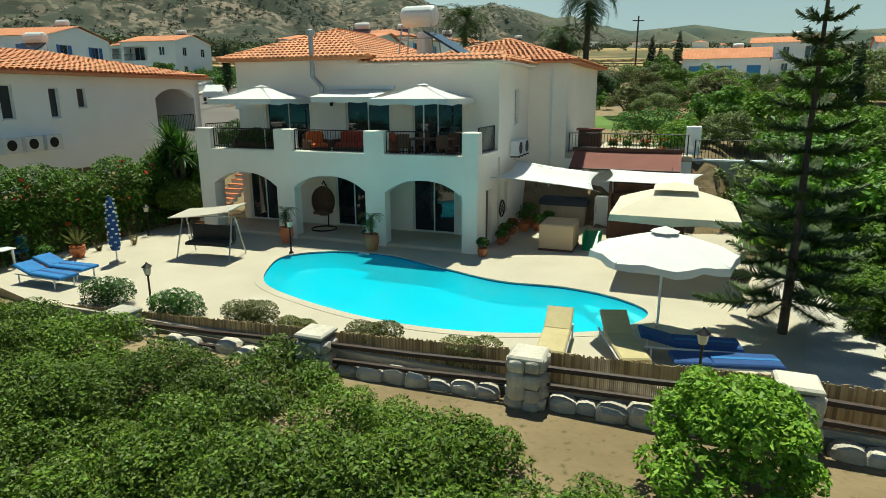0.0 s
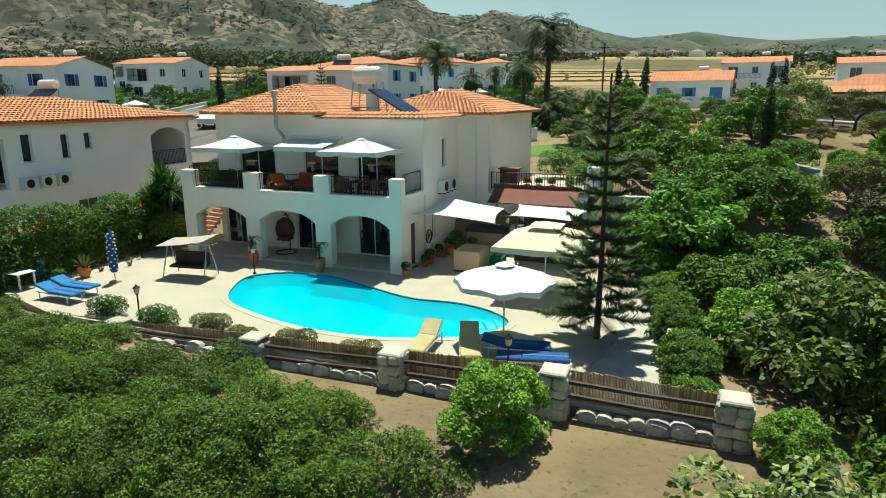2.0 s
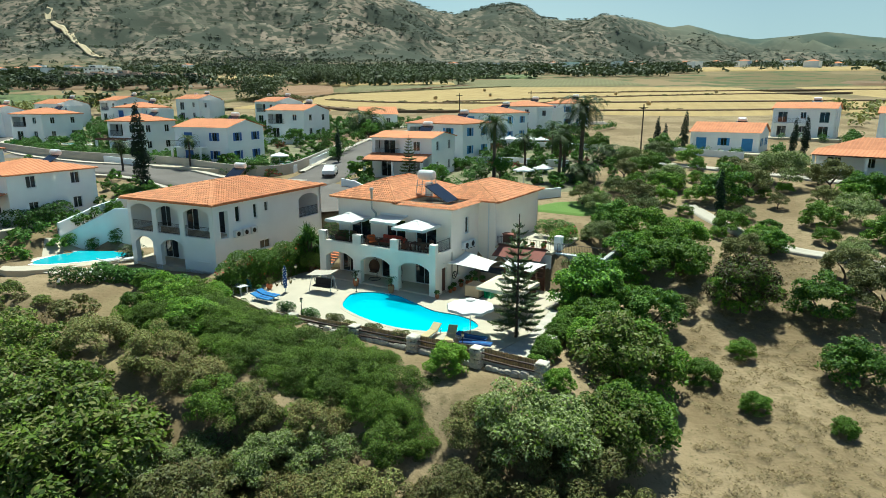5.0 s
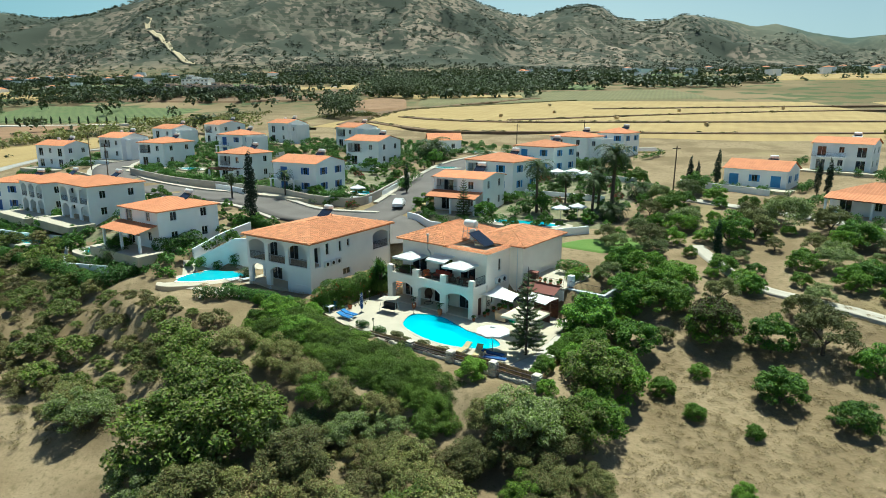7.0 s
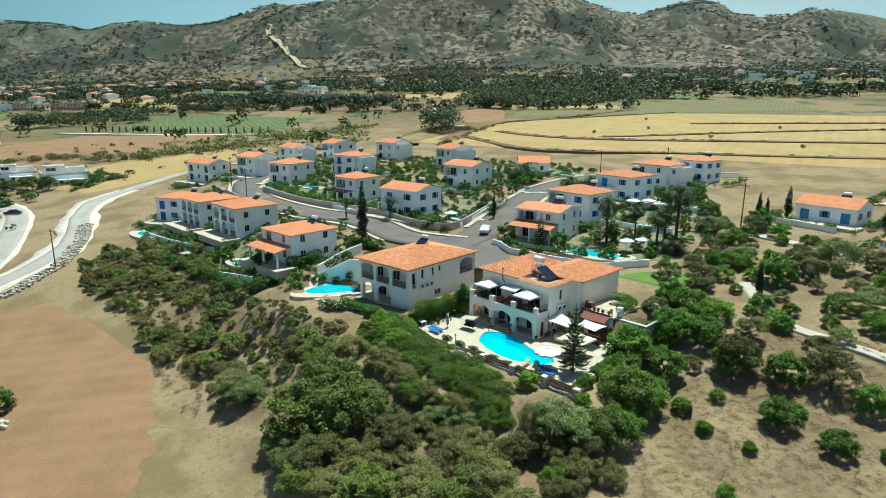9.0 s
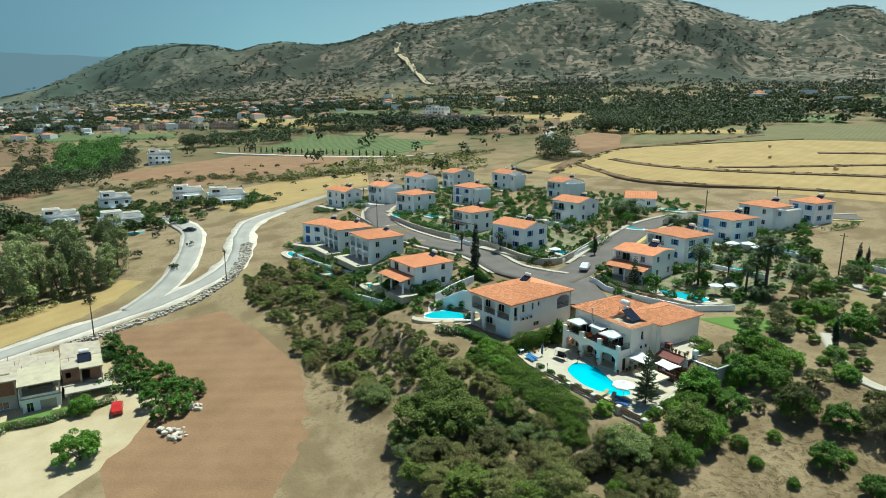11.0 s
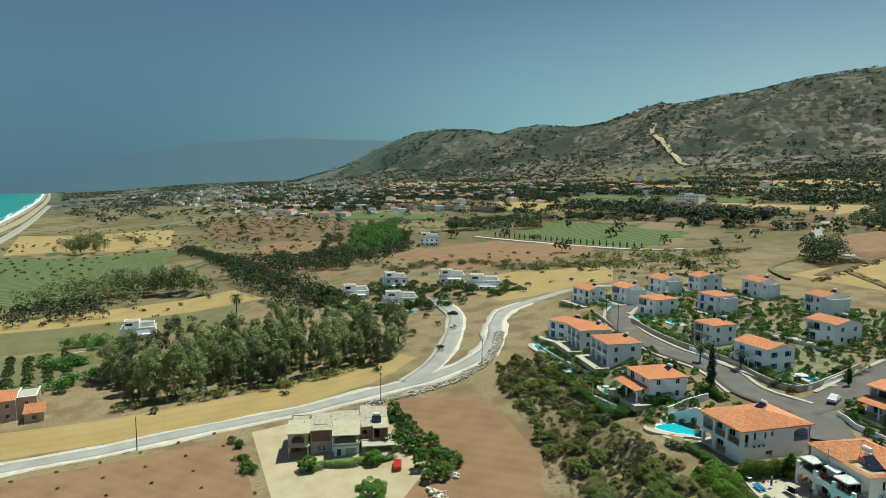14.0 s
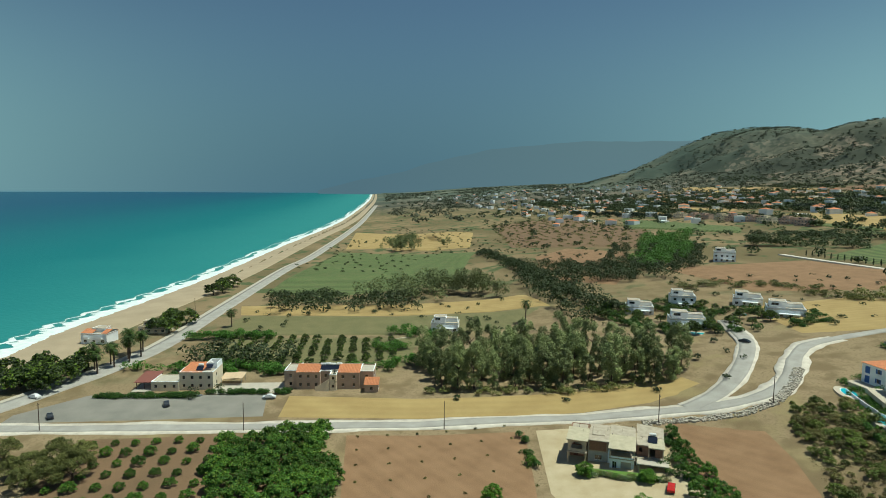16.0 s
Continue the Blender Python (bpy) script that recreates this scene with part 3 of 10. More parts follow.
def ground_height(x, y, pads=True):
    x, y = np.asarray(x, float), np.asarray(y, float)
    s = 0.66 * x + 0.75 * y
    up = smooth(-27, -3, s) * smooth(-150, -85, x + 0.2 * y)
    z = west_height(x, y) * (1 - up) + east_height(x, y) * up
    z = z + up * 2.4 * smooth(19, 12, x) * smooth(-32, -18, x) * smooth(0, 8, y) * smooth(34, 22, y)
    r, th = np.hypot(x, y), np.degrees(np.arctan2(-x, y))
    far = np.interp(th, CREST_AT, CREST)
    top = 44 + far * np.tan(np.radians(np.interp(th, BEARING, RISE))) * np.where(np.abs(th) < 100, 1, 0)
    k = smooth(0.46, 1.0, r / far) * (0.25 + 0.75 * smooth(0.6, 1.0, r / far)) * (1 - 0.6 * smooth(1.02, 1.35, r / far)) * smooth(98, 84, np.abs(th))
    z = z + np.maximum(0.0, top - z) * k
    if np.any(k > 0.02):
        q = r / far
        spur = smooth(0.03, 0.3, k) * (1 - 0.93 * smooth(0.80, 0.97, q) * smooth(1.25, 1.0, q)) * smooth(62, 100, z)
        z = z + spur * ((0.40 - 2 * np.abs(lumps(x, y, 520, 1))) * 62 + (0.38 - 2 * np.abs(lumps(x, y, 230, 2))) * 24 + (0.38 - 2 * np.abs(lumps(x, y, 105, 3))) * 10)
    coast = np.interp(-x, SHORE_X, SHORE_Y)
    z = np.where(y < coast + 14, np.minimum(z, SEA_LEVEL + 0.06 * (y - coast)), z)
    if pads:
        for cx, cy, ha, hb, turn, level, soft in PADS:
            c, n = math.cos(math.radians(turn)), math.sin(math.radians(turn))
            a, b = np.abs((x - cx) * c + (y - cy) * n) - ha, np.abs((y - cy) * c - (x - cx) * n) - hb
            k = smooth(soft, 0, np.maximum(a, b))
            z = z * (1 - k) + level * k
    return z


def on_ground(x, y, turn=0.0, lift=0.0, size=1.0):
    return pose(x, y, float(ground_height(x, y)) + lift, 0, 0, turn) @ Matrix.Scale(size, 4)


def axis_steps(limits):
    """Grid lines, dense in the middle and wide apart far away."""
    out = []
    for a, b, step in limits:
        out += list(np.arange(a, b, step))
    return np.array(out + [limits[-1][1]])


gx = axis_steps([(-4900, -2400, 80), (-2400, -1500, 36), (-1500, -420, 24), (-420, -140, 7), (-140, -60, 2.5), (-60, 50, 1.0), (50, 120, 4), (120, 900, 26), (900, 4900, 90)])
gy = axis_steps([(-420, -270, 10), (-270, -80, 3), (-80, -40, 3), (-40, 60, 1.0), (60, 160, 3), (160, 520, 9), (520, 1200, 25), (1200, 2500, 24), (2500, 3300, 40), (3300, 4900, 120)])
GX, GY = np.meshgrid(gx, gy)
GZ = ground_height(GX, GY)


slope_side = smooth(-34, -12, 0.66 * GX + 0.75 * GY) * smooth(12, 0, 0.66 * GX + 0.75 * GY) * (np.abs(GX) < 90)
GZ = GZ + slope_side * (lumps(GX, GY, 5, 5) * 0.7 + lumps(GX, GY, 2.2, 6) * 0.25)
cols, rows_n = len(gx), len(gy)
ground_mesh = bpy.data.meshes.new("ground")
idx = np.arange(cols * rows_n).reshape(rows_n, cols)
quads = np.stack([idx[:-1, :-1], idx[:-1, 1:], idx[1:, 1:], idx[1:, :-1]], -1).reshape(-1, 4)
ground_mesh.from_pydata(np.stack([GX, GY, GZ], -1).reshape(-1, 3).tolist(), [], quads.tolist())
ground_mesh.materials.append(GROUND)
smooth_shade(ground_mesh)
tagged(new("ground", ground_mesh), "dry tan earth and scrub running down to the coastal plain", "ground", kind="structure")

sea = Geo().add([(-4950, -4950, SEA_LEVEL), (4950, -4950, SEA_LEVEL), (4950, -60, SEA_LEVEL), (-4950, -60, SEA_LEVEL)], [(0, 1, 2, 3)])
single("water", sea, SEA, Matrix(), "calm turquoise sea that deepens to blue", "sea", kind="structure")

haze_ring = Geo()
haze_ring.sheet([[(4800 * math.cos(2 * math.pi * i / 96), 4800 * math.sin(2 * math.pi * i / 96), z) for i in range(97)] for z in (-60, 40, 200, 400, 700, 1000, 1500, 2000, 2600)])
single("backdrop", haze_ring, HAZE, Matrix(), "glowing backdrop ring painted as pale haze on the horizon", "sky", kind="structure")


def far_ridge():
    """The last mountains behind the coast plain, their pale blue haze painted as a glow."""
    rows, rs = [[], [], []], np.random.RandomState(6)
    for i in range(121):
        th = 50 + 46 * i / 120
        el = float(np.interp(th, [50, 57, 62, 66, 70, 73, 76, 80, 83, 86, 88, 92, 96], [3.6, 3.9, 4.05, 4.0, 4.1, 3.95, 3.75, 3.3, 2.7, 1.9, 1.25, 0.4, -0.6]))
        z = 54 + 4620 * math.tan(radians(el)) + 3 * math.sin(i * 0.35) + 2 * math.sin(i * 0.8 + 1)
        for row, r, zz in zip(rows, (4380, 4620, 4700), (-20, z, z - 60)):
            row.append((-r * math.sin(radians(th)), r * math.cos(radians(th)), zz))
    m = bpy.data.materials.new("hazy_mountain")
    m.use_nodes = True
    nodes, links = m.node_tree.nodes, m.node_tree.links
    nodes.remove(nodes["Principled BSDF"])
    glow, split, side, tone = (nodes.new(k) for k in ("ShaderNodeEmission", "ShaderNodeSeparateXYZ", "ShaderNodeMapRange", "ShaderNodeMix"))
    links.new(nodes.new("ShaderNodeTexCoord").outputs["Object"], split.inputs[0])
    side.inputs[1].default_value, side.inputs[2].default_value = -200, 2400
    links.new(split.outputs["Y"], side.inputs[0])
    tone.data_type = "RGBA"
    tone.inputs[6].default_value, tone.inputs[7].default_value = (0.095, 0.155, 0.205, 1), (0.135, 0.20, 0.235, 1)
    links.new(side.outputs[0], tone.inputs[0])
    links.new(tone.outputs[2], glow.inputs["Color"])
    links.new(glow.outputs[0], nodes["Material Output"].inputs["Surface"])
    single("backdrop", Geo().sheet(rows), m, Matrix(), "mountains behind the far coast, their blue haze painted as glow", "mountain", kind="structure", soft=True)


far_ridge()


def patch(name, ring, material, label, category, lift=0.12, step=None, close=True):
    """A piece of land cover that follows the ground inside a ring of corners."""
    ring = [tuple(p) for p in ring]
    cx, cy = sum(p[0] for p in ring) / len(ring), sum(p[1] for p in ring) / len(ring)
    n = 10
    rim = []
    for (ax, ay), (bx, by) in zip(ring, ring[1:] + ring[:1]):
        k = max(2, min(24, int(math.hypot(bx - ax, by - ay) / (step or max(3.0, math.hypot(cx, cy) * 0.03)))))
        rim += [(ax + (bx - ax) * i / k, ay + (by - ay) * i / k) for i in range(k)]
    m = len(rim)
    pts = np.array([(cx + (x - cx) * r / n, cy + (y - cy) * r / n) for r in range(1, n + 1) for x, y in rim] + [(cx, cy)])
    z = ground_height(pts[:, 0], pts[:, 1]) + lift
    z[(n - 1) * m:n * m] -= lift * 1.5
    faces = [(r * m + i, r * m + (i + 1) % m, (r + 1) * m + (i + 1) % m, (r + 1) * m + i) for r in range(n - 1) for i in range(m)]
    faces += [((i + 1) % m, i, n * m) for i in range(m)]
    if sum(ax * by - bx * ay for (ax, ay), (bx, by) in zip(ring, ring[1:] + ring[:1])) > 0:
        faces = [f[::-1] for f in faces]
    me = bpy.data.meshes.new(name)
    me.from_pydata(np.column_stack([pts, z]).tolist(), [], faces)
    me.materials.append(material)
    smooth_shade(me)
    return tagged(new(name, me), label, category, kind="structure")


def ribbon(name, line, width, material, label, category, lift=0.2, shift=0.0, kerb=0.0, base=None, ragged=0.0):
    """A road or a verge along a smooth line; kerb: its height as a raised edge."""
    pts = curve_points(line, 10, closed=False)
    geo, rows = Geo(), []
    for i, p in enumerate(pts):
        way = pts[min(i + 1, len(pts) - 1)] - pts[max(i - 1, 0)]
        way = way / (np.hypot(*way) + 1e-9)
        side = np.array([-way[1], way[0]])
        mid = p + side * (shift + ragged * math.sin(i * 0.6 + width))
        wide_i = width * (1 + ragged * 0.5 * math.sin(i * 0.43) + ragged * 0.25 * math.sin(i * 1.1 + 1))
        zc = float(ground_height(*mid)) if base is None else base
        offs = (-0.5, -0.25, 0, 0.25, 0.5)
        row = [(*(mid + side * wide_i * o), max(zc, float(ground_height(*(mid + side * wide_i * o)))) + lift + kerb) for o in offs]
        drop = lift + kerb + 0.4
        rows.append([(row[0][0], row[0][1], row[0][2] - drop), *row, (row[-1][0], row[-1][1], row[-1][2] - drop)])
    geo.sheet(rows)
    geo.f = [f[::-1] for f in geo.f]
    ob = new(name, smooth_shade(geo.mesh(name, material)) if not kerb else geo.mesh(name, material))
    return tagged(ob, label, category, kind="structure")


# Roads of the plain and of the estate
ROAD = [(-133, -205), (-130, -176), (-127, -143), (-124, -110), (-121.5, -77), (-118, -43), (-112.5, -12), (-108.5, 6), (-106, 19), (-107.5, 33), (-117, 45), (-131, 57), (-143, 70), (-147, 85), (-146, 110), (-128, 122), (-108, 112)]
BRANCH = [(-109, 8), (-114, 20), (-124, 32), (-141, 46), (-158, 57), (-175, 64), (-198, 73)]
LANE = [(-108, 112), (-104, 96), (-98, 84), (-83, 71), (-63, 63), (-46, 60), (-32, 52), (-20, 51)]
LANE_UP = [(-20, 51), (-18.5, 62), (-18.5, 77), (-18.5, 94), (-17, 107), (-9, 123), (6, 132), (30, 138)]
CUL = [(-20, 51), (-14, 46), (-10.5, 41)]
COAST_ROAD = [(-118, -222), (-148, -203), (-167, -194), (-191, -184), (-229, -175), (-314, -168), (-469, -155), (-600, -138), (-1092, -104), (-2000, -70)]
ribbon("road", ROAD[:-3], 8.8, CHALK, "white chalk shoulder along the coastal side road", "verge", 0.10, ragged=0.22)
ribbon("road", ROAD, 4.6, OLD_ASPHALT, "bleached grey asphalt road with chalky edges", "road", 0.2, ragged=0.12)
ribbon("road", BRANCH, 7.6, CHALK, "pale shoulder along the branch road", "verge", 0.11, ragged=0.12)
ribbon("road", BRANCH, 5.4, OLD_ASPHALT, "grey asphalt branch road climbing to the white houses", "road", 0.22)
ribbon("road", LANE, 7.5, ASPHALT, "dark asphalt lane through the villa estate", "road", 0.10)
ribbon("road", LANE_UP, 7.5, ASPHALT, "dark asphalt lane between the upper villas", "road", 0.13)
ribbon("road", CUL, 11.0, ASPHALT, "dark asphalt turning place of the lane", "road", 0.15)
ribbon("pavement", LANE, 1.0, KERB_PALE, "pale pavement with a raised kerb", "pavement", 0.12, 4.4, kerb=0.14)
ribbon("pavement", LANE[:-1], 1.0, KERB_PALE, "pale pavement with a raised kerb", "pavement", 0.12, -4.4, kerb=0.14)
ribbon("pavement", LANE_UP[1:], 1.0, KERB_YELLOW, "yellow-painted kerb of the lane", "pavement", 0.12, -4.3, kerb=0.14)
ribbon("pavement", LANE_UP[1:], 1.0, KERB_PALE, "pale pavement with a raised kerb", "pavement", 0.12, 4.3, kerb=0.14)
ribbon("road", COAST_ROAD, 8.0, OLD_ASPHALT, "long straight coastal road beside the beach", "road", 0.3)
ribbon("pavement", COAST_ROAD, 2.2, KERB_PALE, "pale footway of the coastal road", "pavement", 0.3, 5.3, kerb=0.12)
SHORE = [(-x, y) for x, y in zip(SHORE_X, SHORE_Y)]
patch_beach = Geo()
rows_b = []
for p in curve_points(SHORE, 8, closed=False):
    x, y = p
    rows_b.append([(x, y - 25, SEA_LEVEL - 1.2), (x, y - 1, SEA_LEVEL + 0.02), (x, y + 8, SEA_LEVEL + 0.75), (x, y + 20, max(SEA_LEVEL + 1.0, float(ground_height(x, y + 20)) + 0.2)), (x, y + 31, float(ground_height(x, y + 31)) + 0.2), (x, y + 33, float(ground_height(x, y + 33)) - 0.3)])
patch_beach.sheet(rows_b)
single("beach", smooth_shade(patch_beach.mesh("beach", SAND)), SAND, Matrix(), "long narrow beach of grey-brown sand", "beach", kind="structure")
for off, wide, seed in ((-3.0, 7.0, 1), (-14.0, 2.6, 2)):
    rows_s, rs = [], np.random.RandomState(seed)
    pts_s = curve_points(SHORE, 30, closed=False)
    for i, (x, y) in enumerate(pts_s):
        w = wide * (0.5 + 0.9 * abs(math.sin(i * 0.9 + seed) * math.sin(i * 0.23 + 2 * seed))) * (1 if seed == 1 else max(0.05, math.sin(i * 0.31 + seed)))
        yo = y + off + 1.5 * math.sin(i * 0.7 + seed)
        rows_s.append([(x, yo - w, SEA_LEVEL + 0.06), (x, yo, SEA_LEVEL + 0.28), (x, yo + w, SEA_LEVEL + 0.06)])
    ob = single("surf", smooth_shade(Geo().sheet(rows_s).mesh("surf", FOAM)), FOAM, Matrix(), "broken line of white surf along the beach", "surf", kind="stuff")

# Fields, nearest first
patch("field", [(-103, 0), (-88, 18), (-72, 15), (-50, 8), (-34, -6), (-26, -22), (-40, -34), (-60, -26), (-66, -11), (-90, -7)], PLOUGHED, "smooth brown ploughed field below the scrub slope", "field", 0.10, 2.5)
patch("field", [(-117, -92), (-110, -40), (-74, -46), (-50, -52), (-48, -92)], PLOUGHED, "brown field with rows of young trees", "field", 0.12, 4)
patch("yard", [(-110, -38), (-108, -14), (-96, -10), (-84, -6), (-64, -10), (-56, -22), (-52, -40), (-74, -44)], YARD, "pale chalky yard round the unfinished house", "yard", 0.14, 3)
patch("field", [(-152, -114), (-140, -50), (-132, 20), (-124, 22), (-117, 2), (-120, -40), (-127, -80), (-132, -115)], WHEAT, "golden stubble strip beside the road", "field", 0.13, 5)
patch("car_park", [(-143, -196), (-160, -180), (-154, -118), (-133, -116), (-134, -150), (-136, -196)], GREY_GRAVEL, "grey gravel car park beside the coast road", "car park", 0.16, 4)
patch("field", [(-122, -165), (-120, -98), (-60, -96), (-60, -165)], DARK_EARTH, "brown orchard earth", "field", 0.10, 5)
patch("field", [(-312, -163), (-298, 10), (-262, 14), (-286, -158)], WHEAT, "long golden strip of stubble", "field", 0.4, 8)
patch("field", [(-285, -156), (-262, 10), (-226, -20), (-240, -162)], FALLOW, "olive green fallow field", "field", 0.3, 8)
patch("field", [(-236, -150), (-225, -60), (-180, -70), (-182, -150)], FALLOW, "orchard strip with rows of green trees", "field", 0.3, 8)
patch("field", [(-600, -118), (-530, 18), (-385, -20), (-330, -110), (-350, -155), (-420, -150)], CROP, "green vegetable field in rows", "field", 0.5, 14)
patch("field", [(-860, -110), (-740, 30), (-640, 10), (-620, -115)], WHEAT, "pale harvested field", "field", 0.8, 20)
patch("field", [(-344, 112), (-322, 204), (-232, 222), (-222, 166), (-248, 118)], PLOUGHED, "bare brown field above the white houses", "field", 0.5, 8)
patch("field", [(-332, 224), (-364, 308), (-220, 298), (-206, 230)], CROP, "green field bordered by a row of cypresses", "field", 0.6, 10)
patch("field", [(-220, 95), (-160, 80), (-140, 130), (-172, 165), (-215, 150)], WHEAT, "dry golden field behind the road bend", "field", 0.4, 7)
patch("field", [(-100, 185), (-92, 280), (-10, 335), (120, 330), (150, 180), (60, 160), (-30, 172)], WHEAT, "broad terraced wheat field gold after harvest", "field", 0.5, 10)
patch("field", [(150, 170), (140, 330), (420, 340), (430, 190)], WHEAT, "golden wheat field", "field", 0.6, 14)
patch("field", [(-90, 300), (-110, 380), (60, 420), (80, 350)], FALLOW, "dry grass terrace", "field", 0.6, 14)
patch("field", [(-466, 56), (-499, 95), (-438, 129), (-325, 79), (-305, 66), (-350, 32)], PLOUGHED, "brown tilled field between dark tree belts", "field", 0.5, 10)
patch("field", [(-542, 51), (-835, 90), (-927, 230), (-574, 212), (-447, 148)], DARK_EARTH, "brown scrubland on a low rise", "field", 0.7, 16)
patch("field", [(-598, -65), (-812, -51), (-745, 50), (-558, 16)], WHEAT, "yellow stubble beside tall trees", "field", 0.8, 16)
patch("field", [(-106, 248), (-81, 262), (-102, 325), (-135, 314)], DARK_EARTH, "bare red-brown patch beside the wheat", "field", 0.7, 8)
# Broad strips that can be told apart below the hills
for ring_f, mat_f, text_f in (
        ([(-1214, 275), (-1001, 356), (-857, 379), (-759, 325), (-952, 274)], WHEAT, "long stubble strip before the far village"),
        ([(-613, 393), (-420, 390), (-375, 340), (-536, 342)], WHEAT, "golden stubble field below the terrace houses"),
        ([(-766, 259), (-522, 286), (-480, 259), (-640, 209)], CROP, "green strip field beside the dark scrub"),
        ([(-1720, 834), (-1127, 858), (-939, 708), (-1491, 731)], WHEAT, "pale stubble field below the hills"),
        ([(-1330, 646), (-1096, 654), (-807, 521), (-843, 482), (-1073, 517)], DARK_EARTH, "tilled brown field below the hills"),
        ([(-478, 837), (-295, 827), (-244, 690), (-409, 716)], WHEAT, "pale strip between dark hedges"),
        ([(-280, 628), (-226, 623), (-199, 551), (-250, 562)], FALLOW, "dry grass plot beside the road"),
        ([(-211, 472), (-181, 475), (-173, 435), (-178, 398)], WHEAT, "small stubble plot beside the road"),
        ([(-134, 303), (-124, 338), (-102, 328), (-82, 266), (-96, 246)], PLOUGHED, "red-brown ploughed plot before the pines")):
    patch("field", ring_f, mat_f, text_f, "field", 1.5, 14)
# Strips of farmland towards the hills
rs_l = random.Random(31)
strip_mats = [(DARK_EARTH, "tilled brown strip field on the far plain"), (WHEAT, "dry stubble strip field on the far plain"), (WHEAT, "dry golden strip field on the far plain"), (FALLOW, "olive fallow strip field on the far plain"), (DARK_EARTH, "bare brown strip field on the far plain"), (CROP, "green strip field on the far plain"), (WHEAT, "pale stubble strip field on the far plain")]
ORCHARDS, HEDGEROWS = [], []
y_l = 340.0
while y_l < 1150:
    deep = rs_l.uniform(24, 50) * (0.7 + y_l / 900)
    x_l = -1500 + rs_l.uniform(0, 120)
    while x_l < 760:
        wide_l = rs_l.uniform(90, 260)
        skew = 0.10 * x_l * (0 if x_l > -300 else 0.6)
        if rs_l.random() < 0.88 and float(ground_height(x_l + wide_l / 2, y_l + deep)) < 72:
            ring_l = [(x_l, y_l + skew * 0.3), (x_l + wide_l - 12, y_l + skew * 0.3 + rs_l.uniform(-10, 10)), (x_l + wide_l - 16, y_l + deep + skew * 0.3), (x_l + rs_l.uniform(-10, 10), y_l + deep + skew * 0.3)]
            k_l = rs_l.random()
            if rs_l.random() < 0.75:
                HEDGEROWS.append(ring_l[:2])
            if rs_l.random() < 0.35:
                HEDGEROWS.append([ring_l[1], ring_l[2]])
            if k_l < 0.42:
                ORCHARDS.append(ring_l)
            else:
                m_l, t_l = rs_l.choice(strip_mats)
                patch("field", ring_l, m_l, t_l, "field", 1.0, 22)
        x_l += wide_l
    y_l += deep + rs_l.uniform(4, 16)
GARDENS = [[(-86, 82), (-70, 75), (-45, 69), (-31, 64), (-26, 66), (-26, 84), (-36, 108), (-60, 104), (-86, 100)], [(-100, 50), (-84, 46), (-66, 40), (-56, 31), (-44, 29), (-40, 44), (-56, 52), (-76, 60), (-98, 68)], [(-12, 54), (2, 50), (16, 52), (22, 74), (20, 108), (0, 106), (-12, 92)], [(-66, 142), (-60, 126), (-40, 122), (-20, 126), (-20, 140)], [(-126, 100), (-116, 92), (-100, 88), (-94, 100), (-100, 140), (-118, 136)]]
for ring_g in GARDENS:
    patch("garden", ring_g, GARDEN_EARTH, "planted ground between the villas", "garden", 0.06, 3)

# ---- plants ----


def np_mesh(name, verts, quads, *mats, slots=None):
    """A mesh from arrays of points and four-cornered faces."""
    me = bpy.data.meshes.new(name)
    me.vertices.add(len(verts))
    me.vertices.foreach_set("co", np.asarray(verts, np.float32).ravel())
    me.loops.add(quads.size)
    me.loops.foreach_set("vertex_index", np.asarray(quads, np.int32).ravel())
    me.polygons.add(len(quads))
    me.polygons.foreach_set("loop_start", np.arange(0, quads.size, 4, dtype=np.int32))
    for m in mats:
        me.materials.append(m)
    if slots is not None:
        me.polygons.foreach_set("material_index", np.asarray(slots, np.int32))
    me.update(calc_edges=True)
    return me


def leaves(blobs, count, size, seed, flat=0.35, shell=0.55, narrow=0.45):
    """Points and faces of leaves that fill the shells of blobs (x, y, z, rx, ry, rz)."""
    rs = np.random.RandomState(seed)
    b = np.array(blobs, float)
    share = b[:, 3] * b[:, 4]
    pick = rs.choice(len(b), count, p=share / share.sum())
    way = rs.normal(size=(count, 3))
    way /= np.linalg.norm(way, axis=1)[:, None]
    way[:, 2] = np.where(way[:, 2] < -0.45, -way[:, 2], way[:, 2])
    far = shell + (1.06 - shell) * rs.rand(count) ** 0.55
    centre = b[pick, :3] + way * b[pick, 3:] * far[:, None]
    normal = way * (flat + 0.2) + rs.normal(size=(count, 3)) * 0.5 + (0, 0, 0.55)
    normal /= np.linalg.norm(normal, axis=1)[:, None]
    along = np.cross(normal, rs.normal(size=(count, 3)))
    along /= np.linalg.norm(along, axis=1)[:, None]
    across = np.cross(normal, along)
    s = (size * (0.6 + 0.8 * rs.rand(count)))[:, None]
    verts = np.stack([centre - along * s, centre + across * s * narrow, centre + along * s, centre - across * s * narrow], 1).reshape(-1, 3)
    return verts, np.arange(count * 4).reshape(-1, 4)


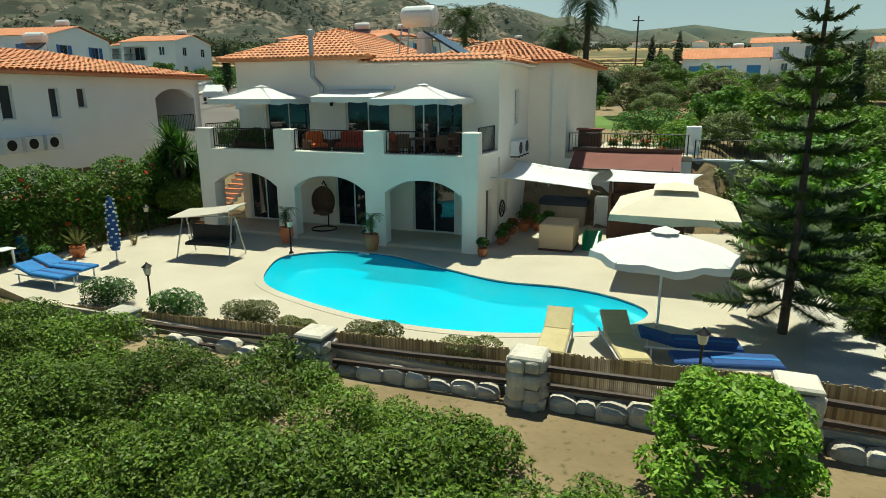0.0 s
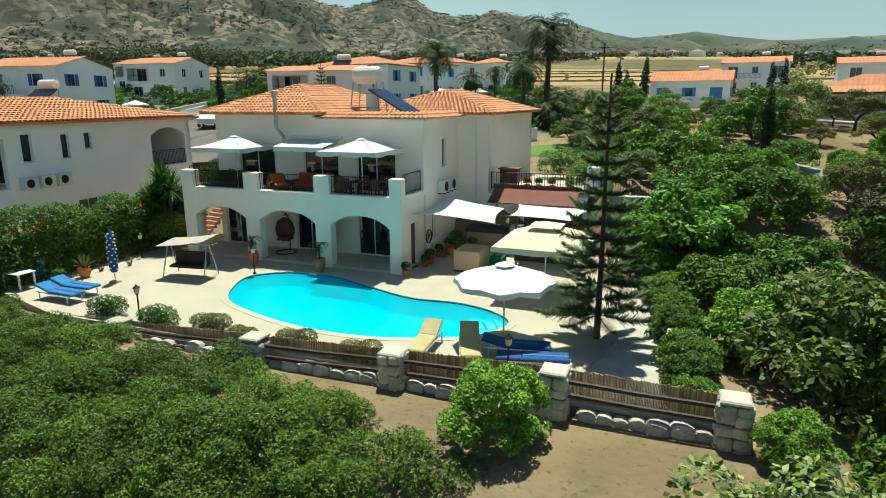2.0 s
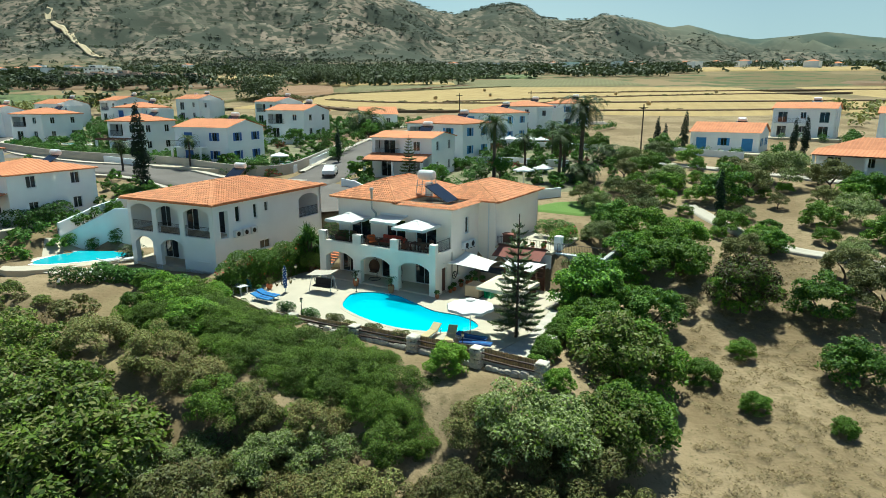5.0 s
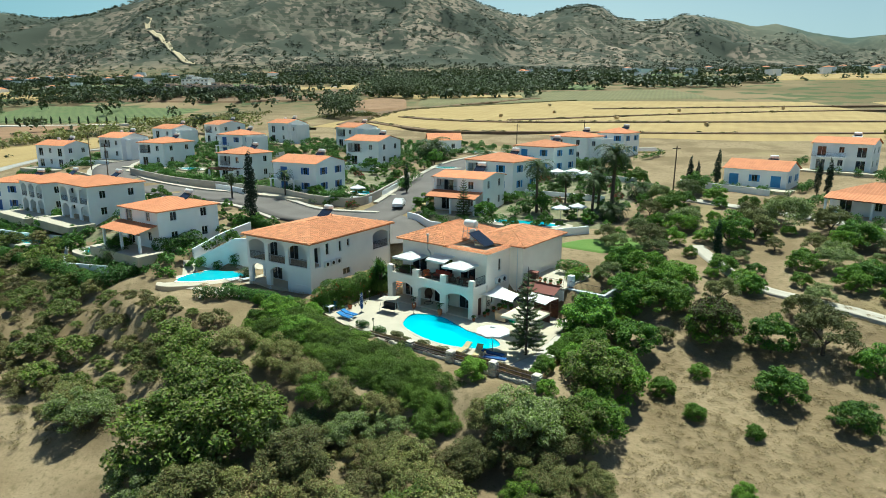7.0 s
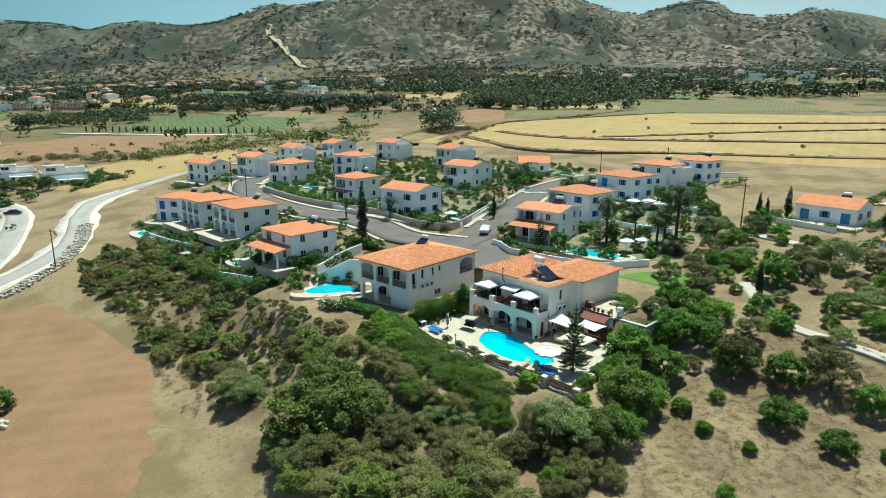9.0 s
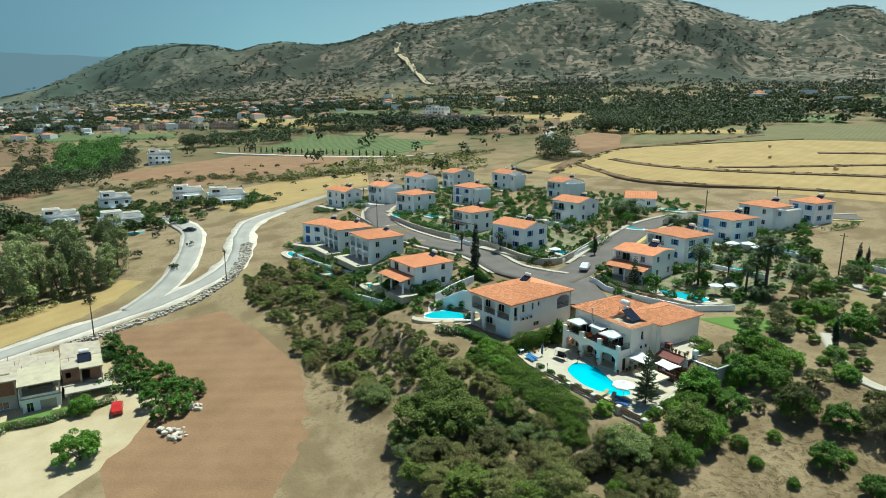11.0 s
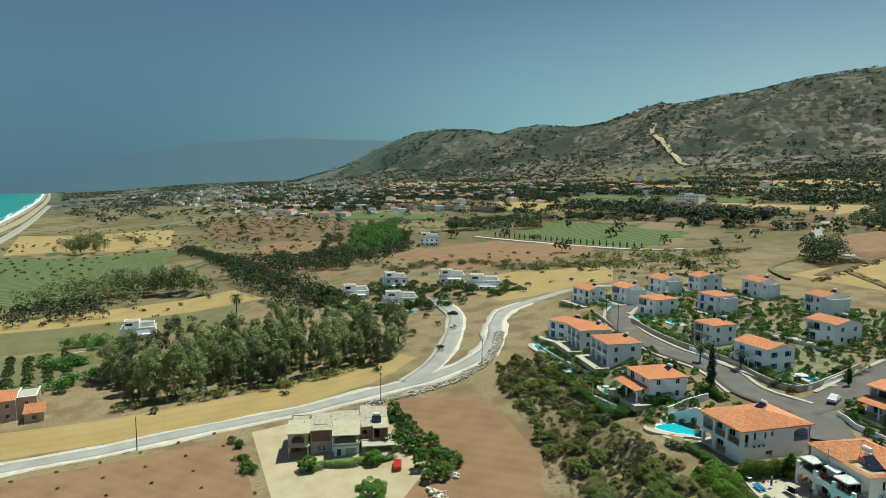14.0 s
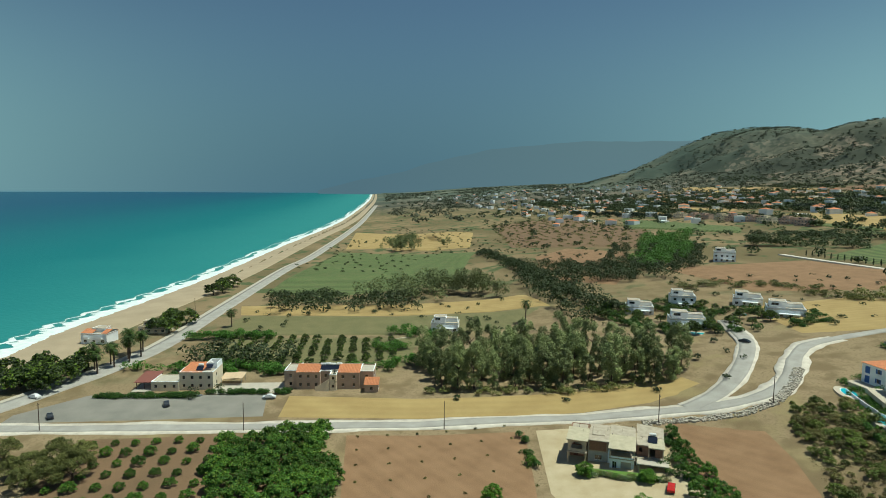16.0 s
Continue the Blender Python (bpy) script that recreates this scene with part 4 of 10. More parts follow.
def blob_crown(rs, r, h, z0, count, lean=0.0):
    """Small clumps over an uneven dome of radius r and height h above z0."""
    out = []
    lobes = [(rs.rand() * 6.283, 0.15 + 0.85 * rs.rand(), 0.35 + 0.5 * rs.rand()) for _ in range(5)]
    for i in range(count * 4):
        a, up = rs.rand() * 6.283, rs.rand() ** 0.8
        bulge = 0.72 + 0.30 * max(math.cos(a - la) * 0.5 + 0.5 - abs(up - lu) * lw for la, lu, lw in lobes)
        k = bulge * (0.55 + 0.42 * rs.rand() ** 0.5)
        flat = math.sqrt(max(0.0, 1 - up * up)) * 0.95
        size = r * (0.12 + 0.13 * rs.rand())
        z = z0 + h * (0.10 + 0.80 * up * k)
        out.append((r * flat * k * math.cos(a) + lean * z, r * flat * k * math.sin(a), z, size, size * (0.8 + 0.4 * rs.rand()), size * (0.65 + 0.25 * rs.rand())))
    return out


def crown_mesh(name, r, h, z0, blobs, count, size, seed, material, lean=0.0, shell=0.5, extra=None):
    rs = np.random.RandomState(seed)
    v, q = leaves(blob_crown(rs, r, h, z0, blobs, lean), count, size, seed, shell=shell)
    if extra:
        other, share = extra
        return np_mesh(name, v, q, material, other, slots=(rs.rand(len(q)) < share).astype(int))
    return np_mesh(name, v, q, material)


def trunk_geo(height, r, seed, limbs=4, reach=1.2):
    rs = np.random.RandomState(seed)
    geo = Geo()
    bend = rs.normal(size=2) * 0.12 * height
    mid = (bend[0] * 0.4, bend[1] * 0.4, height * 0.5)
    top = (bend[0], bend[1], height)
    geo.tube([(0, 0, -0.4), (0, 0, 0.1), mid, top], r, r * 0.6, 7)
    for i in range(limbs):
        a = 6.283 * i / limbs + rs.rand()
        end = (top[0] + reach * math.cos(a), top[1] + reach * math.sin(a), height + reach * (0.6 + 0.5 * rs.rand()))
        geo.tube([top, ((top[0] + end[0]) / 2, (top[1] + end[1]) / 2, height + (end[2] - height) * 0.62), end], r * 0.5, r * 0.16, 5)
    return geo


class Kind:
    """A kind of plant: meshes in a few variants, shared by all its copies."""

    def __init__(self, name, label, category, variants):
        self.name, self.label, self.category, self.variants, self.made = name, label, category, variants, 0

    def put(self, x, y, size=1.0, turn=None, z=None, lift=0.0, label="", group="", stretch=1.0, name=""):
        trunk, crown = self.variants[self.made % len(self.variants)]
        self.made += 1
        turn = (self.made * 137.5) % 360 if turn is None else turn
        z = float(ground_height(x, y)) if z is None else z
        m = pose(x, y, z + lift, 0, 0, turn)
        ob = thing(name or self.name, m, label or self.label, self.category, group)
        scale = Matrix.Diagonal((size, size, size * stretch, 1))
        if trunk:
            part("trunk", trunk, BARK, ob, at=scale)
        part("crown", crown, BARK, ob, at=scale)
        return ob


def round_tree(name, label, material, r, h, z0, count, size, variants=3, blobs=11, extra=None, trunk=True, shell=0.5):
    out = []
    for k in range(variants):
        t = trunk_geo(z0 * 0.9, 0.09 * r ** 0.8, 40 + k, 4, r * 0.5).mesh("trunk", BARK) if trunk else None
        out.append((t, crown_mesh("crown", r, h, z0 * 0.75, blobs, count, size, 7 * k + len(name), material, extra=extra, shell=shell)))
    return Kind(name, label, "shrub" if not trunk else "tree", out)


THICKET = round_tree("shrub", "dense dark green evergreen shrub on the slope", LEAF_SHRUB, 1.45, 2.0, 0.0, 17000, 0.034, 4, 22, extra=(LEAF_BRIGHT, 0.15), trunk=False, shell=0.7)
NEAR_SHRUB = round_tree("shrub", "dark green evergreen shrub on the slope", LEAF_SHRUB, 2.2, 2.9, 0.1, 17000, 0.060, 3, 17, extra=(LEAF_BRIGHT, 0.12), trunk=False, shell=0.65)
OLIVE_SHRUB = round_tree("shrub", "grey-green wild olive shrub on the slope", LEAF_OLIVE, 2.2, 2.8, 0.2, 13000, 0.066, 3, 15, extra=(LEAF_DRY, 0.25), trunk=False)
RUST_SHRUB = round_tree("shrub", "brownish half-dry shrub on the slope", LEAF_DRY, 2.2, 2.6, 0.2, 11000, 0.066, 2, 13, extra=(LEAF_OLIVE, 0.45), trunk=False, shell=0.35)
BLUE_SHRUB = round_tree("shrub", "blue-green acacia shrub on the slope", LEAF_GREY, 2.2, 2.8, 0.2, 13000, 0.066, 2, 15, extra=(LEAF_SHRUB, 0.35), trunk=False)
BRIGHT_SHRUB = round_tree("shrub", "bright green rounded shrub", LEAF_BRIGHT, 1.0, 1.7, 0.0, 12000, 0.045, 2, 24, extra=(LEAF_SHRUB, 0.3), trunk=False)
LIME_SHRUB = round_tree("shrub", "fresh lime green rounded shrub", LEAF_LIME, 1.0, 1.7, 0.0, 16000, 0.04, 1, 26, extra=(LEAF_BRIGHT, 0.4), trunk=False, shell=0.65)
VALLEY_BUSH = round_tree("valley_bush", "lush bright green bush in the dry valley", LEAF_BRIGHT, 2.0, 2.7, 0.1, 8500, 0.085, 3, 18, extra=(LEAF_LIME, 0.35), trunk=False, shell=0.6)
SLOPE_TREE = round_tree("tree", "bushy dark green carob tree on the slope", LEAF_SHRUB, 2.6, 3.4, 0.2, 10500, 0.095, 3, 18, extra=(LEAF_OLIVE, 0.35))
GREEN_TREE = round_tree("tree", "leafy bright green citrus tree", LEAF_BRIGHT, 2.2, 3.2, 0.25, 8500, 0.10, 3, 17, extra=(LEAF_HEDGE, 0.4))
OLIVE_TREE = round_tree("olive_tree", "grey-green olive tree with a thin crown", LEAF_OLIVE, 2.2, 3.0, 0.8, 10000, 0.075, 2, 12)
RUST_TREE = round_tree("tree", "reddish brown half-dry tree", LEAF_RUST, 2.3, 3.0, 0.7, 10000, 0.075, 1, 12, extra=(LEAF_SHRUB, 0.35))
GARDEN_TREE = round_tree("garden_tree", "leafy green garden tree between the villas", LEAF_HEDGE, 2.2, 3.2, 0.5, 3000, 0.155, 3, 12, extra=(LEAF_BRIGHT, 0.4))
SCRUB_BUSH = round_tree("scrub_bush", "rounded olive green scrub bush on the scarp", LEAF_OLIVE, 2.2, 2.8, 0.1, 3000, 0.135, 3, 12, extra=(LEAF_SHRUB, 0.5), trunk=False)
DRY_BUSH = round_tree("scrub_bush", "dusty brown-green scrub bush on the scarp", LEAF_DRY, 2.0, 2.2, 0.1, 2800, 0.115, 2, 10, extra=(LEAF_OLIVE, 0.5), trunk=False)
FAR_TREE = round_tree("tree", "dark green tree of the plain", LEAF_DARK, 2.5, 3.2, 0.8, 1500, 0.25, 3, 12, extra=(LEAF_SHRUB, 0.4))
GROVE_TREE = round_tree("tree", "dense green grove tree", LEAF_HEDGE, 2.5, 3.4, 0.5, 2200, 0.21, 2, 16, extra=(LEAF_SHRUB, 0.35))
FAR_BUSH = round_tree("shrub", "dusty green bush on dry ground", LEAF_DRY, 1.0, 1.2, 0.0, 300, 0.18, 2, 8, extra=(LEAF_OLIVE, 0.5), trunk=False)


def tall_crown(seed, h, r, count, size, material, top_pointed=True):
    rs = np.random.RandomState(seed)
    blobs = []
    for i in range(15):
        k = i / 14
        w = r * (math.sin(math.pi * (0.12 + 0.8 * k)) ** 0.7) * (1 - 0.35 * k)
        blobs.append((rs.normal() * r * 0.12, rs.normal() * r * 0.12, h * (0.1 + 0.86 * k), w, w, h * 0.07))
    v, q = leaves(blobs, count, size, seed, shell=0.4)
    return np_mesh("crown", v, q, material)


def euc_variant(seed):
    rs = np.random.RandomState(seed)
    blobs = []
    for i in range(34):
        k = rs.rand()
        w = 3.3 * math.sin(math.pi * (0.18 + 0.72 * k)) ** 0.7
        a = 6.283 * rs.rand()
        blobs.append((w * 0.7 * math.cos(a), w * 0.7 * math.sin(a), 0.5 + 10.5 * k, 0.8 + 0.5 * rs.rand(), 0.8 + 0.5 * rs.rand(), 0.9 + 0.6 * rs.rand()))
    v, q = leaves(blobs, 5000, 0.26, seed, shell=0.35, narrow=0.38)
    return trunk_geo(5.0, 0.22, seed, 5, 1.6).mesh("trunk", BARK), np_mesh("crown", v, q, LEAF_GREY)


EUCALYPTUS = Kind("eucalyptus", "tall grey-green eucalyptus with a loose crown", "tree", [euc_variant(s) for s in (3, 4, 5, 6)])
CYPRESS = Kind("cypress", "slender dark green cypress", "tree", [(Geo().tube([(0, 0, -0.3), (0, 0, 1.5)], 0.12, 0.1).mesh("trunk", BARK), tall_crown(s, 7.0, 0.75, 5000, 0.09, LEAF_CYPRESS)) for s in (1, 2)])
SMALL_CYPRESS = Kind("cypress", "small dark cypress in a row", "tree", [(None, tall_crown(9, 4.5, 0.6, 260, 0.26, LEAF_CYPRESS))])


def palm_variant(seed, height, reach, fronds=30):
    rs = np.random.RandomState(seed)
    trunk = Geo().tube([(0, 0, -0.3), (0.05, 0, height * 0.3), (0.0, 0.06, height * 0.7), (0, 0, height)], 0.20, 0.15, 8)
    verts, quads = [], []
    for i in range(fronds):
        a, up = 6.283 * i / fronds + rs.rand() * 0.4, 1.15 - 1.6 * (i % 7) / 6 + rs.normal() * 0.1
        side = np.array([-math.sin(a), math.cos(a), 0])
        prev = np.array([0, 0, height], float)
        for k in range(7):
            elev = up - 0.28 * k
            nxt = prev + reach / 7 * np.array([math.cos(a) * math.cos(elev), math.sin(a) * math.cos(elev), math.sin(elev)])
            for sgn in (-1, 1):
                for j in range(3):
                    p0 = prev + (nxt - prev) * j / 3
                    p1 = prev + (nxt - prev) * (j + 0.7) / 3
                    length = reach * 0.26 * math.sin(0.35 + 2.5 * (k + 0.5) / 7)
                    tip = p0 + side * sgn * length + (nxt - prev) * 1.1 + np.array([0, 0, -0.12 * reach * rs.rand()])
                    n = len(verts)
                    verts += [p0, p1, tip, tip + (p0 - p1) * 0.15]
                    quads.append((n, n + 1, n + 2, n + 3))
            prev = nxt
    return trunk.mesh("trunk", BARK), np_mesh("crown", np.array(verts), np.array(quads), LEAF_PALM)


PALM = Kind("palm_tree", "fan of green fronds on a bare palm trunk", "palm", [palm_variant(1, 5.0, 2.3), palm_variant(2, 6.0, 2.4)])
DATE_PALM = Kind("palm_tree", "broad date palm with arching fronds", "palm", [palm_variant(3, 2.0, 3.6, 40)])


def hedge(name, length, depth, height, m, label, material=LEAF_HEDGE, count=12000, size=0.06, flowers=None, category="hedge"):
    """A clipped row of leaves with a soft uneven outline; flowers: their material."""
    rs = np.random.RandomState(int(length * 10))
    n = max(3, int(length / (depth * 0.5)))
    blobs = [(length * (i + 0.5) / n, rs.normal() * depth * 0.06, height * (0.3 + 0.35 * (j % 2)) + rs.normal() * 0.06 * height, depth * 0.55, depth * 0.52, height * 0.42) for i in range(n) for j in range(2)]
    v, q = leaves(blobs, count, size, n, shell=0.72)
    ob = thing(name, m, label, category)
    part("foliage", np_mesh("foliage", v, q, material), material, ob)
    if flowers:
        v2, q2 = leaves(blobs, max(40, count // (240 if flowers is not PETAL_WHITE else 45)), size * 1.3, n + 1, shell=0.98, narrow=0.9)
        part("blossom", np_mesh("blossom", v2, q2, flowers), flowers, ob)
    return ob


def inside(x, y, ring):
    hit = False
    for (ax, ay), (bx, by) in zip(ring, ring[1:] + ring[:1]):
        if (ay > y) != (by > y) and x < (bx - ax) * (y - ay) / (by - ay) + ax:
            hit = not hit
    return hit


def sprinkle(ring, gap, seed, tries=4000):
    """Random places inside a ring, no two nearer than gap."""
    rs = random.Random(seed)
    xs, ys = [p[0] for p in ring], [p[1] for p in ring]
    out = []
    for _ in range(tries):
        x, y = rs.uniform(min(xs), max(xs)), rs.uniform(min(ys), max(ys))
        if inside(x, y, ring) and all((x - a) ** 2 + (y - b) ** 2 > gap * gap for a, b in out):
            out.append((x, y))
    return out


def belt(line, width, gap, seed):
    """Places along a line, loosely spread over its width."""
    rs = random.Random(seed)
    out = []
    for (ax, ay), (bx, by) in zip(line, line[1:]):
        d = math.hypot(bx - ax, by - ay)
        for i in range(max(1, int(d / gap * max(1.0, width / gap * 0.7)))):
            s, o = rs.random(), rs.uniform(-width / 2, width / 2)
            out.append((ax + (bx - ax) * s - (by - ay) / d * o, ay + (by - ay) * s + (bx - ax) / d * o))
    return out


def bush_stuff(name, places, r, h, material, label, leaves_each=60, size=0.5, category="trees"):
    """Far bushes and tree rows that nobody could count, as one mesh."""
    rs = np.random.RandomState(len(places))
    blobs = []
    level = ground_height([p[0] for p in places], [p[1] for p in places])
    for (x, y), z in zip(places, level):
        k = 0.7 + 0.6 * rs.rand()
        for _ in range(4):
            blobs.append((x + rs.normal() * r * 0.4, y + rs.normal() * r * 0.4, z + h * k * (0.3 + 0.4 * rs.rand()), r * k * 0.6, r * k * 0.6, h * k * 0.38))
    v, q = leaves(blobs, int(leaves_each * 1.9) * len(places), size * 0.68, len(places) + 1, shell=0.6, narrow=0.6)
    return tagged(new(name, np_mesh(name, v, q, material)), label, category, kind="stuff")

# ---- houses ----


def tile_places(a, b, c, d, pitch=0.22, course=0.36):
    """Poses of roof tiles over a sloping face: eave a to b, ridge d to c."""
    a, b, c, d = (Vector(p) for p in (a, b, c, d))
    along = (b - a).normalized()
    up = ((c + d) / 2 - (a + b) / 2)
    up = (up - along * up.dot(along)).normalized()
    normal = along.cross(up)
    height = (d - a).dot(up)
    out, rows_t = [], int(height / course + 0.5)
    for r in range(rows_t):
        s = (r + 0.0) * course
        k = min(1.0, (s + course * 0.5) / height)
        left, right = (a + (d - a) * k - a).dot(along), (b + (c - b) * k - a).dot(along)
        n = max(0, int((right - left) / pitch))
        for i in range(n):
            p = a + up * s + along * (left + (i + 0.5) * (right - left) / n) + normal * 0.015
            out.append(Matrix(((along.x, up.x, normal.x, p.x), (along.y, up.y, normal.y, p.y), (along.z, up.z, normal.z, p.z), (0, 0, 0, 1))))
    return out


def tile_mesh(pitch=0.22, course=0.36, n=5):
    """One barrel tile: along x its width, along y its length, the lower end lifted."""
    geo, rows = Geo(), []
    for y, lift, k in ((-0.03, 0.035, 1.0), (course * 1.02, 0.0, 0.92)):
        rows.append([(-math.cos(math.pi * i / n) * pitch * 0.5 * k, y, math.sin(math.pi * i / n) * pitch * 0.36 * k + lift) for i in range(n + 1)])
    geo.sheet(rows)
    geo.add([rows[0][0], *rows[0][1:], (pitch * 0.4, -0.03, 0.0), (-pitch * 0.4, -0.03, 0.0)], [tuple(range(n + 1)) + (n + 1, n + 2)])
    return geo


ROOF_TILE = tile_mesh().mesh("roof_tile", TILE)


def joined_tiles(places, geo):
    base = np.array([tuple(p) for p in geo.v] )
    quads = [f for f in geo.f if len(f) == 4]
    ms = np.array([[list(r) for r in m] for m in places])
    v = np.einsum("nij,pj->npi", ms[:, :3, :3], base) + ms[:, None, :3, 3]
    q = np.array(quads)[None] + (np.arange(len(places)) * len(base))[:, None, None]
    return v.reshape(-1, 3), q.reshape(-1, 4)


def hip_faces(x0, y0, x1, y1, ze, zr, ra, rb):
    """The four faces of a hipped roof whose ridge runs from ra to rb."""
    a, b, c, d = (x0, y0, ze), (x1, y0, ze), (x1, y1, ze), (x0, y1, ze)
    p, q = (*ra, zr), (*rb, zr)
    if abs(ra[0] - rb[0]) >= abs(ra[1] - rb[1]):
        return [(a, b, q, p), (b, c, q, q), (c, d, p, q), (d, a, p, p)]
    return [(a, b, p, p), (b, c, q, p), (c, d, q, q), (d, a, p, q)]


def roof_shell(geo, faces, thick=0.12):
    """The solid under the tiles."""
    for f in faces:
        pts = [Vector(p) for p in f]
        uniq = [p for i, p in enumerate(pts) if i == 0 or (p - pts[i - 1]).length > 1e-4]
        n = len(uniq)
        geo.add(uniq, [tuple(range(n))])
    eave = [f[0] for f in faces]
    geo.prism([(p[0], p[1]) for p in eave], eave[0][2] - thick, eave[0][2])
    return geo


def ribbed_roof(name, faces, parent, label="", pitch=0.5, material=None):
    """A roof for houses farther off: solid faces with raised tile columns."""
    shell, geo = roof_shell(Geo(), faces), Geo()
    for f in faces:
        a, b, c, d = (Vector(p) for p in f)
        along = (b - a).normalized()
        up = (c + d) / 2 - (a + b) / 2
        up = up - along * up.dot(along)
        n = max(1, int((b - a).length / pitch))
        nrm = along.cross(up.normalized()) * 0.05
        for i in range(n):
            s = (i + 0.5) / n
            x = (b - a).length * s
            lo = a + along * x
            left, right = (d - a).dot(along), (c - a).dot(along)
            k = 1.0
            if x < left:
                k = x / max(left, 1e-3)
            if x > right:
                k = min(k, ((b - a).length - x) / max((b - a).length - right, 1e-3))
            hi = lo + up * k
            w = along * pitch * 0.3
            geo.add([lo - w, lo + nrm, lo + w, hi + w * 0.9, hi + nrm, hi - w * 0.9], [(0, 1, 4, 5), (1, 2, 3, 4)])
    ob = part(name, shell, material or TILE_FAR, parent, label)
    tagged(part("roof_tiles", geo, material or TILE_FAR, ob), kind="stuff")
    return ob


def window(parent, x, y, z, wide, high, side, frame_mat=ALU, shutters=None, sill=True, name="window", leaves_n=2):
    """A window set into a wall; side: the way it looks, in degrees from -y."""
    ob = part(name, Geo().wall(-wide / 2, 0, wide / 2, 0, 0, high, 0.07, [(0.05 + (wide - 0.05) * k / leaves_n, (wide - 0.05) * (k + 1) / leaves_n, 0.05, high - 0.05) for k in range(leaves_n)]), frame_mat, parent, at=pose(x, y, z, 0, 0, side) @ pose(0, 0.10, 0))
    for k in range(leaves_n):
        a, b = -wide / 2 + 0.05 + (wide - 0.05) * k / leaves_n, -wide / 2 + (wide - 0.05) * (k + 1) / leaves_n
        part("pane", Geo().box(a, 0.03, 0.05, b, 0.045, high - 0.05), PANE, ob)
    if sill:
        part("sill", Geo().slab(-wide / 2 - 0.06, -0.16, -0.05, wide / 2 + 0.06, 0.02, 0.0), PLASTER, ob)
    if shutters:
        for s in (-1, 1):
            part("shutter", Geo().box(s * wide / 2 - (0.45 if s < 0 else 0), -0.15, 0, s * wide / 2 + (0.45 if s > 0 else 0), -0.11, high), shutters, ob)
    return ob


def railing(parent, x0, y0, x1, y1, z, high=0.9, gap=0.12, name="railing"):
    """Iron bars between two rails."""
    geo = Geo()
    n = max(2, int(math.hypot(x1 - x0, y1 - y0) / gap))
    for zz in (z + 0.08, z + high):
        geo.tube([(x0, y0, zz), (x1, y1, zz)], 0.02, n=6)
    for i in range(n + 1):
        x, y = x0 + (x1 - x0) * i / n, y0 + (y1 - y0) * i / n
        geo.tube([(x, y, z), (x, y, z + high)], 0.024 if i in (0, n) else 0.012, n=4)
    return tagged(part(name, geo, IRON, parent, "black iron railing"), kind="stuff")


def solar_heater(m, group="rooftop water heaters", size=1.0):
    """A white hot-water tank on a steel stand with its dark panel."""
    ob = thing("solar_water_heater", m @ Matrix.Scale(size, 4), "white hot-water tank above a dark solar panel on the roof", "water heater", group)
    for x in (-0.8, 0.8):
        part("stand", Geo().tube([(x, -0.9, 0), (x, 0.6, 1.0), (x, 0.6, 0)], 0.03), STEEL, ob)
    tank = Geo()
    tank.lathe(0, 0, [(-0.75, 0.15), (-0.7, 0.3), (-0.6, 0.34), (0.6, 0.34), (0.7, 0.3), (0.75, 0.15)], 14)
    part("tank", tank, WHITE_TANK, ob, at=pose(0, 0.6, 1.35, 0, 90, 0), soft=False)
    part("panel", Geo().box(-0.95, 0, 0, 0.95, 1.7, 0.07), PANEL, ob, at=pose(0, -1.0, 0.1, 32, 0, 0))
    return ob


def white_wall(name, line, high, label="white rendered garden wall", material=None, thick=0.11):
    """A garden wall that follows the ground."""
    rows = []
    pts = [np.array(p, float) for p in line]
    dense = [pts[i] + (pts[i + 1] - pts[i]) * k / 6 for i in range(len(pts) - 1) for k in range(6)] + [pts[-1]]
    for i, p in enumerate(dense):
        way = dense[min(i + 1, len(dense) - 1)] - dense[max(i - 1, 0)]
        way = way / np.hypot(*way)
        z, side = float(ground_height(*p)), np.array([-way[1], way[0]]) * thick
        rows.append([(*(p - side), z - 0.8), (*(p - side), z + high), (*(p + side), z + high), (*(p + side), z - 0.8), (*(p - side), z - 0.8)])
    return single(name, Geo().sheet(rows), material or PLASTER, Matrix(), label, "wall", kind="structure")


